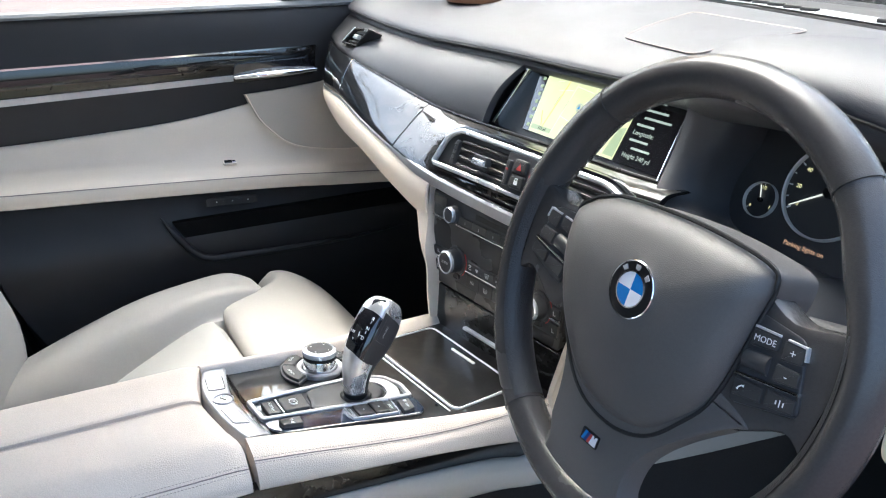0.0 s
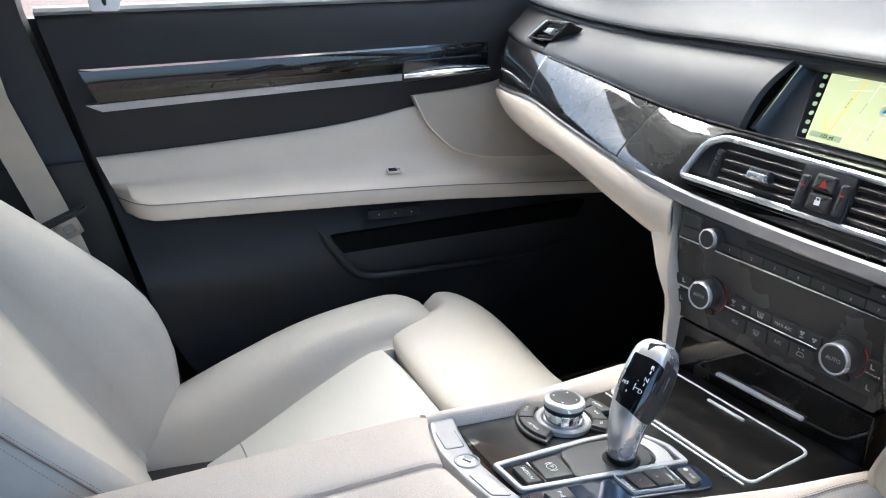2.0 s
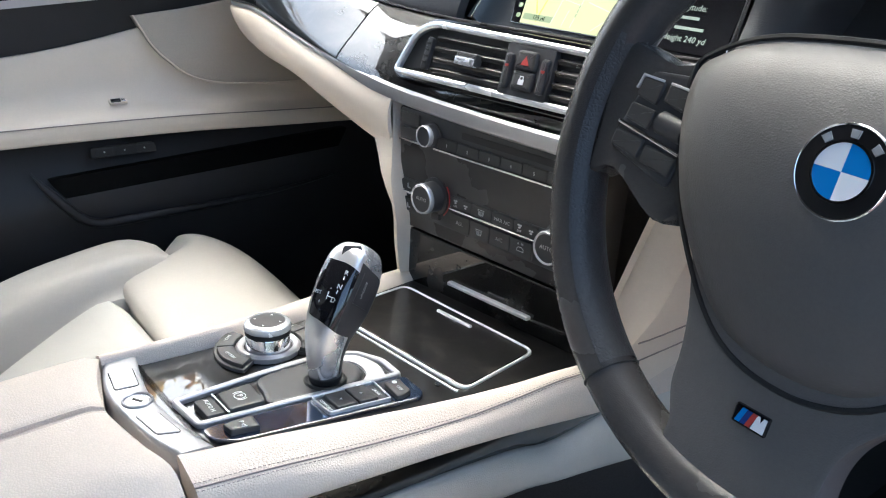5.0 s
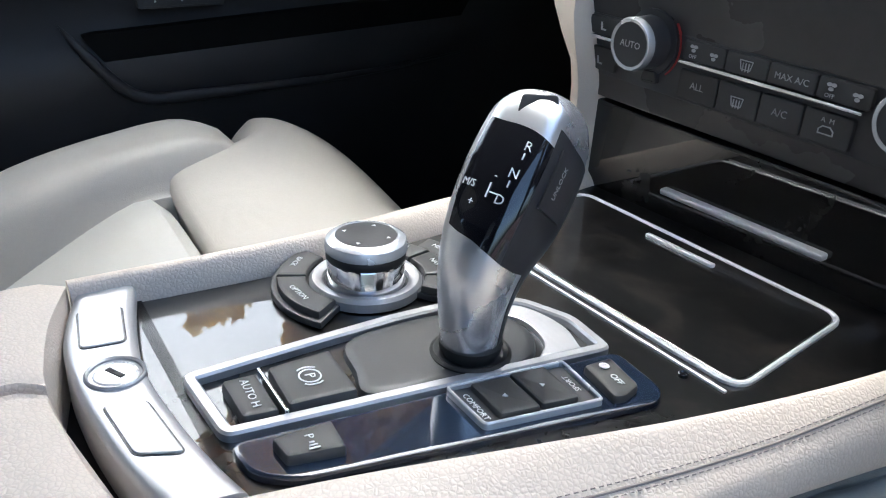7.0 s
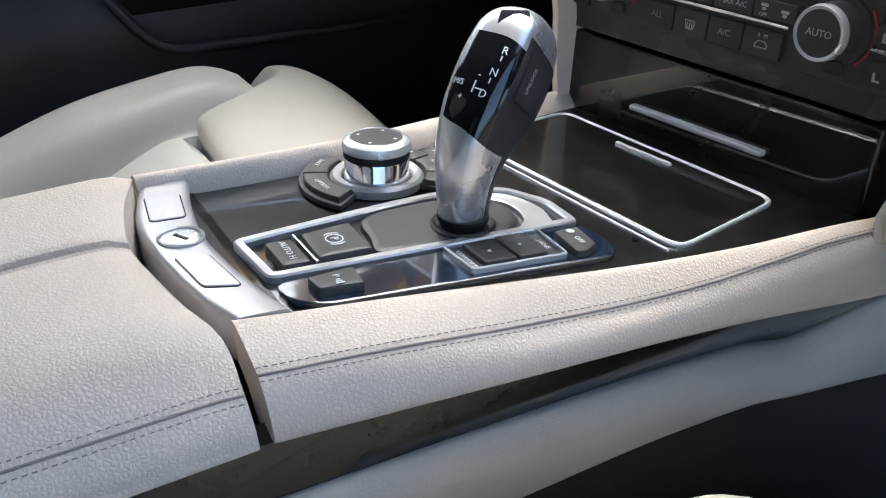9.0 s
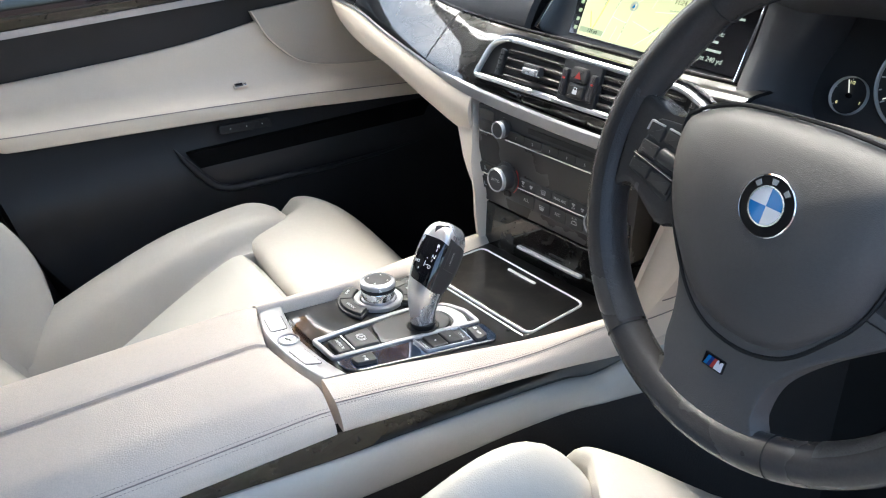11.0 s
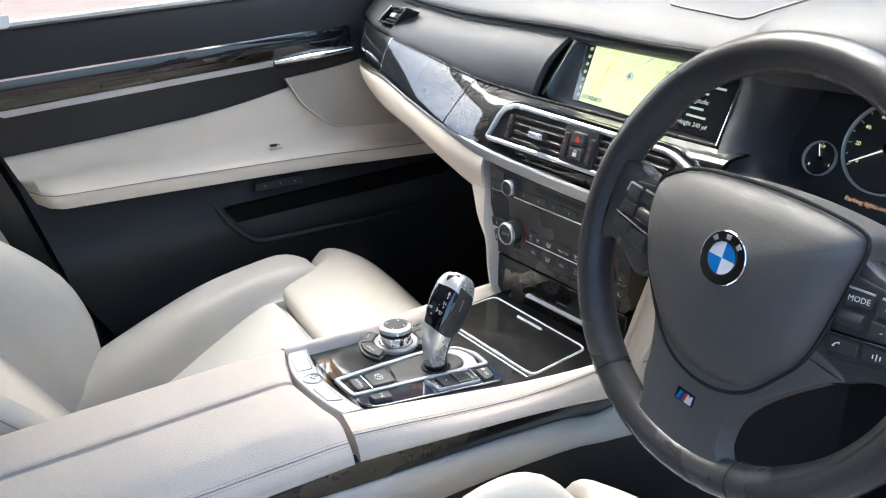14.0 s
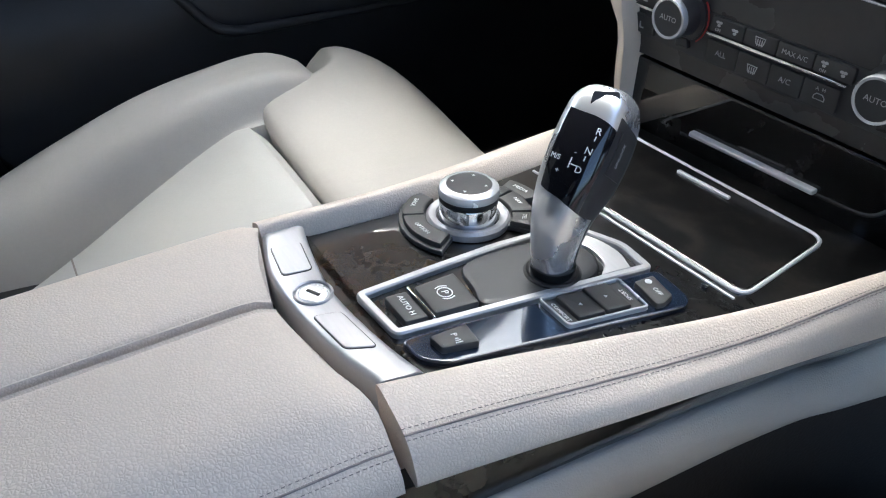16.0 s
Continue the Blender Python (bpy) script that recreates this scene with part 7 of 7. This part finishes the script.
part("gutter", loft([[Vector((x, foot(x) + 0.004, 0.780)), Vector((x, foot(x) + 0.030, 0.783)), Vector((x, foot(x) + 0.034, 0.800)), Vector((x, foot(x) + 0.075, 0.812)), Vector((x, foot(x) + 0.30, 0.800))] for x in [-0.66 + 0.06 * i for i in range(23)]]), SOFT, bg, "black gutter below the glass")
part("glass_border", loft([[Vector((x, foot(x) + 0.036, 0.8035)), Vector((x, foot(x) + 0.056, 0.8085))] for x in [-0.64 + 0.04 * i for i in range(33)]]), GREYBAND, bg, "pale grey band at the foot of the glass")
for i in range(34):
    x = mix(-0.60, 0.63, i / 33)
    if i % 9 in (6, 7, 8):
        continue
    part("slot", box(x - 0.0155, x + 0.0155, foot(x) + 0.041, foot(x) + 0.050, 0.803, 0.8100, 0.002), RUBBER, bg)
pad_disc = thing("round_pad", "round brown leather pad lying on the dash top", "pad", (-0.445, 0.46, 0.806))
part("disc", lathe([(0.047, -0.002), (0.049, 0.004), (0.046, 0.009), (0.040, 0.0105), (0.001, 0.011)], Matrix.Translation((-0.445, 0.46, 0.803)), 40), BROWN, pad_disc)
# ---- seat belt at the centre pillar ----
belt = thing("seat_belt", "beige seat belt with metal tongue hanging at the pillar", "seat belt", (-0.66, -0.45, 0.5))
part("webbing", sheet([[Vector((-0.640, -0.490, 0.98)), Vector((-0.640, -0.538, 0.98))], [Vector((-0.648, -0.444, 0.68)), Vector((-0.648, -0.490, 0.68))], [Vector((-0.652, -0.397, 0.53)), Vector((-0.652, -0.440, 0.522))], [Vector((-0.656, -0.376, 0.45)), Vector((-0.656, -0.416, 0.44))], [Vector((-0.664, -0.36, 0.20)), Vector((-0.664, -0.40, 0.20))]], 0.0015, (-1, 0, 0)), BELT, belt, "beige woven webbing")
TG = axes((-0.648, -0.402, 0.506), (0, 0.93, 0.36), (0.1, -0.36, 0.93))
tong = part("tongue", band(rounded([(-0.016, -0.024), (0.016, -0.024), (0.016, 0.004), (-0.016, 0.004)], 0.003), rounded([(-0.007, -0.017), (0.007, -0.017), (0.007, -0.005), (-0.007, -0.005)], 0.003), TG, -0.001, 0.002, 0.0006), CHROME, belt, "bright metal tongue")
part("tongue_cover", slab(rounded([(-0.034, 0.002), (0.030, 0.002), (0.038, 0.012), (-0.034, 0.012)], 0.003), TG, -0.003, 0.005, 0.002), PLASTIC, belt, "black plastic tongue bar")
# door lock pin
pin = thing("door_lock_pin", "black lock pin on a pale clip at the window sill", "lock pin", (-0.70, -0.31, 0.778))
part("clip", slab(rounded([(-0.018, -0.010), (0.018, -0.010), (0.022, 0.010), (-0.022, 0.010)], 0.004), axes((-0.699, -0.31, 0.787), (0, 1, 0), (-0.3, 0, 1)), -0.002, 0.002, 0.001), WHITE, pin, "pale clip")
part("pin", tube([(-0.700, -0.31, 0.785), (-0.702, -0.312, 0.812)], 0.004, 10), RUBBER, pin, "black pin")

# ---- wheel lettering ----
MB = WHEEL @ Matrix.Translation((-0.002, -0.112, 0.0105)) @ Matrix.Diagonal((0.82, 0.82, 1, 1))
badge = part("spoke_badge", slab(rounded([(-0.011, -0.006), (0.011, -0.006), (0.011, 0.006), (-0.011, 0.006)], 0.001), MB, -0.002, 0.0012, 0.0005), GLOSS, wheel, "small striped badge")
for i, mm in enumerate((BLUE, NAVYBLUE, RED)):
    part("stripe", slab([(-0.009 + 0.0034 * i, -0.0045), (-0.0058 + 0.0034 * i, -0.0045), (-0.0032 + 0.0034 * i, 0.0045), (-0.0064 + 0.0034 * i, 0.0045)], MB, 0.0005, 0.0016, 0.0001), mm, badge)
part("stripe", slab([(0.0016, -0.0045), (0.0098, -0.0045), (0.0098, 0.0045), (0.0076, 0.0045), (0.0062, 0.0012), (0.0050, 0.0045), (0.0036, 0.0045)], MB, 0.0005, 0.0016, 0.0001), WHITE, badge)
for text, x, y in (("MODE", 0.1045, 0.0082), ("+", 0.1245, 0.0062), ("-", 0.124, -0.0078)):
    lettering(text, 0.0056 if text == "MODE" else 0.0075, key_frame(1) @ Matrix.Translation((x, y, 0.0126)), PRINT, wheel)


# ---- outside: autumn trees by the passenger side and hedge ----
def tree(x, y, h, seed, label, leaves=1):
    rnd = random.Random(seed)
    t = thing("tree", label, "tree", (x, y, -0.36), "trees outside")
    trunk, crown = bmesh.new(), bmesh.new()
    tips = []

    def limb(p, d, length, r, depth):
        pts = [p]
        for i in range(4):
            d = (d + Vector((rnd.uniform(-0.25, 0.25), rnd.uniform(-0.25, 0.25), rnd.uniform(-0.05, 0.2)))).normalized()
            pts.append(pts[-1] + d * length / 4)
        tube(pts, lambda k: r * (1 - 0.55 * k), 6 if depth < 2 else 4, bm=trunk, up=(0.3, 0.8, 0.1))
        if depth < 4:
            for i in range(3 if depth else 5):
                q = pts[2 + (i % 3)]
                nd = (d + Vector((rnd.uniform(-0.9, 0.9), rnd.uniform(-0.9, 0.9), rnd.uniform(-0.1, 0.6)))).normalized()
                limb(q, nd, length * rnd.uniform(0.5, 0.72), r * 0.45, depth + 1)
        else:
            tips.append(pts)

    limb(Vector((x, y, -0.4)), Vector((0, 0, 1)), h * 0.42, h * 0.022, 0)
    for pts in tips:
        for p in pts[1:]:
            for k in range(leaves):
                a = Vector((rnd.uniform(-1, 1), rnd.uniform(-1, 1), rnd.uniform(-1, 1))).normalized() * rnd.uniform(0.06, 0.11)
                b = a.cross(Vector((rnd.uniform(-1, 1), rnd.uniform(-1, 1), rnd.uniform(-1, 1)))).normalized() * 0.06
                c = p + Vector((rnd.uniform(-0.15, 0.15), rnd.uniform(-0.15, 0.15), rnd.uniform(-0.15, 0.05)))
                crown.faces.new([crown.verts.new(v) for v in (c - a, c + b, c + a, c - b)])
    part("trunk", trunk, BARK, t, "bare brown trunk and branches")
    part("crown", crown, LEAF, t, "sparse yellow autumn leaves")


tree(-4.3, 2.35, 6.0, 3, "autumn tree full of yellow leaves beside the car", 22)
tree(-13.0, -3.4, 9.0, 8, "nearly bare autumn tree with sparse yellow leaves")
tree(3.5, 9.0, 8.0, 5, "nearly bare autumn tree ahead of the car")


def hedge(x0, x1, y0, y1, h, label):
    """A clipped evergreen hedge: a dark inner mass under thousands of small sprays."""
    rnd = random.Random(11)
    t = thing("hedge", label, "hedge", ((x0 + x1) / 2, y0, -0.36), kind="stuff")
    rows = []
    for i in range(26):
        y = mix(y0, y1, i / 25)
        rows.append([Vector((x + rnd.uniform(-0.12, 0.12), y + rnd.uniform(-0.1, 0.1), z + rnd.uniform(-0.15, 0.15))) for x, z in ((x1, -0.36), (x1, h * 0.3), (x1, h * 0.65), (x1 - 0.1, h * 0.95), (x0 + 0.1, h * 0.95), (x0, h * 0.5), (x0, -0.36))])
    part("inner_mass", loft(rows, True, True), EVERGREEN, t, "dark inner growth")
    sprays = bmesh.new()
    for i in range(7000):
        y, z = rnd.uniform(y0 - 0.1, y1), rnd.uniform(-0.3, h)
        c = Vector((x1 + rnd.uniform(-0.1, 0.22), y, z))
        if rnd.random() < 0.25:
            c = Vector((rnd.uniform(x0, x1), y0 - rnd.uniform(0.0, 0.15) if rnd.random() < 0.5 else y, h + rnd.uniform(-0.3, 0.25)))
        a = Vector((rnd.uniform(-1, 1), rnd.uniform(-1, 1), rnd.uniform(-0.3, 1))).normalized() * rnd.uniform(0.06, 0.14)
        b = a.cross(Vector((rnd.uniform(-1, 1), rnd.uniform(-1, 1), 0.3))).normalized() * 0.05
        sprays.faces.new([sprays.verts.new(v) for v in (c - a, c + b, c + a, c - b)])
    part("sprays", sprays, EVERGREEN, t, "dark green leafy sprays")


hedge(-5.0, -3.6, 4.6, 14.0, 5.4, "tall dark evergreen hedge beside the parked car")


# ---- door mirror outside the passenger window ----
mirror = thing("door_mirror", "dark painted door mirror outside the passenger window", "door mirror", (-0.88, 0.36, 0.80))
rows = []
for k in range(9):
    a = math.pi * k / 8
    rows.append([Vector((-0.875 + 0.115 * math.cos(b) * max(0.12, math.sin(a)), 0.36 - 0.09 * math.cos(a), 0.86 + 0.082 * math.sin(b) * max(0.12, math.sin(a)))) for b in [2 * math.pi * j / 20 for j in range(20)]])
part("housing", loft(rows, True, True), GLOSS, mirror, "dark glossy housing")
part("stem", tube([(-0.735, 0.33, 0.80), (-0.79, 0.345, 0.815), (-0.85, 0.36, 0.83)], 0.022, 10, flat=0.7), GLOSS, mirror, "short mirror arm")
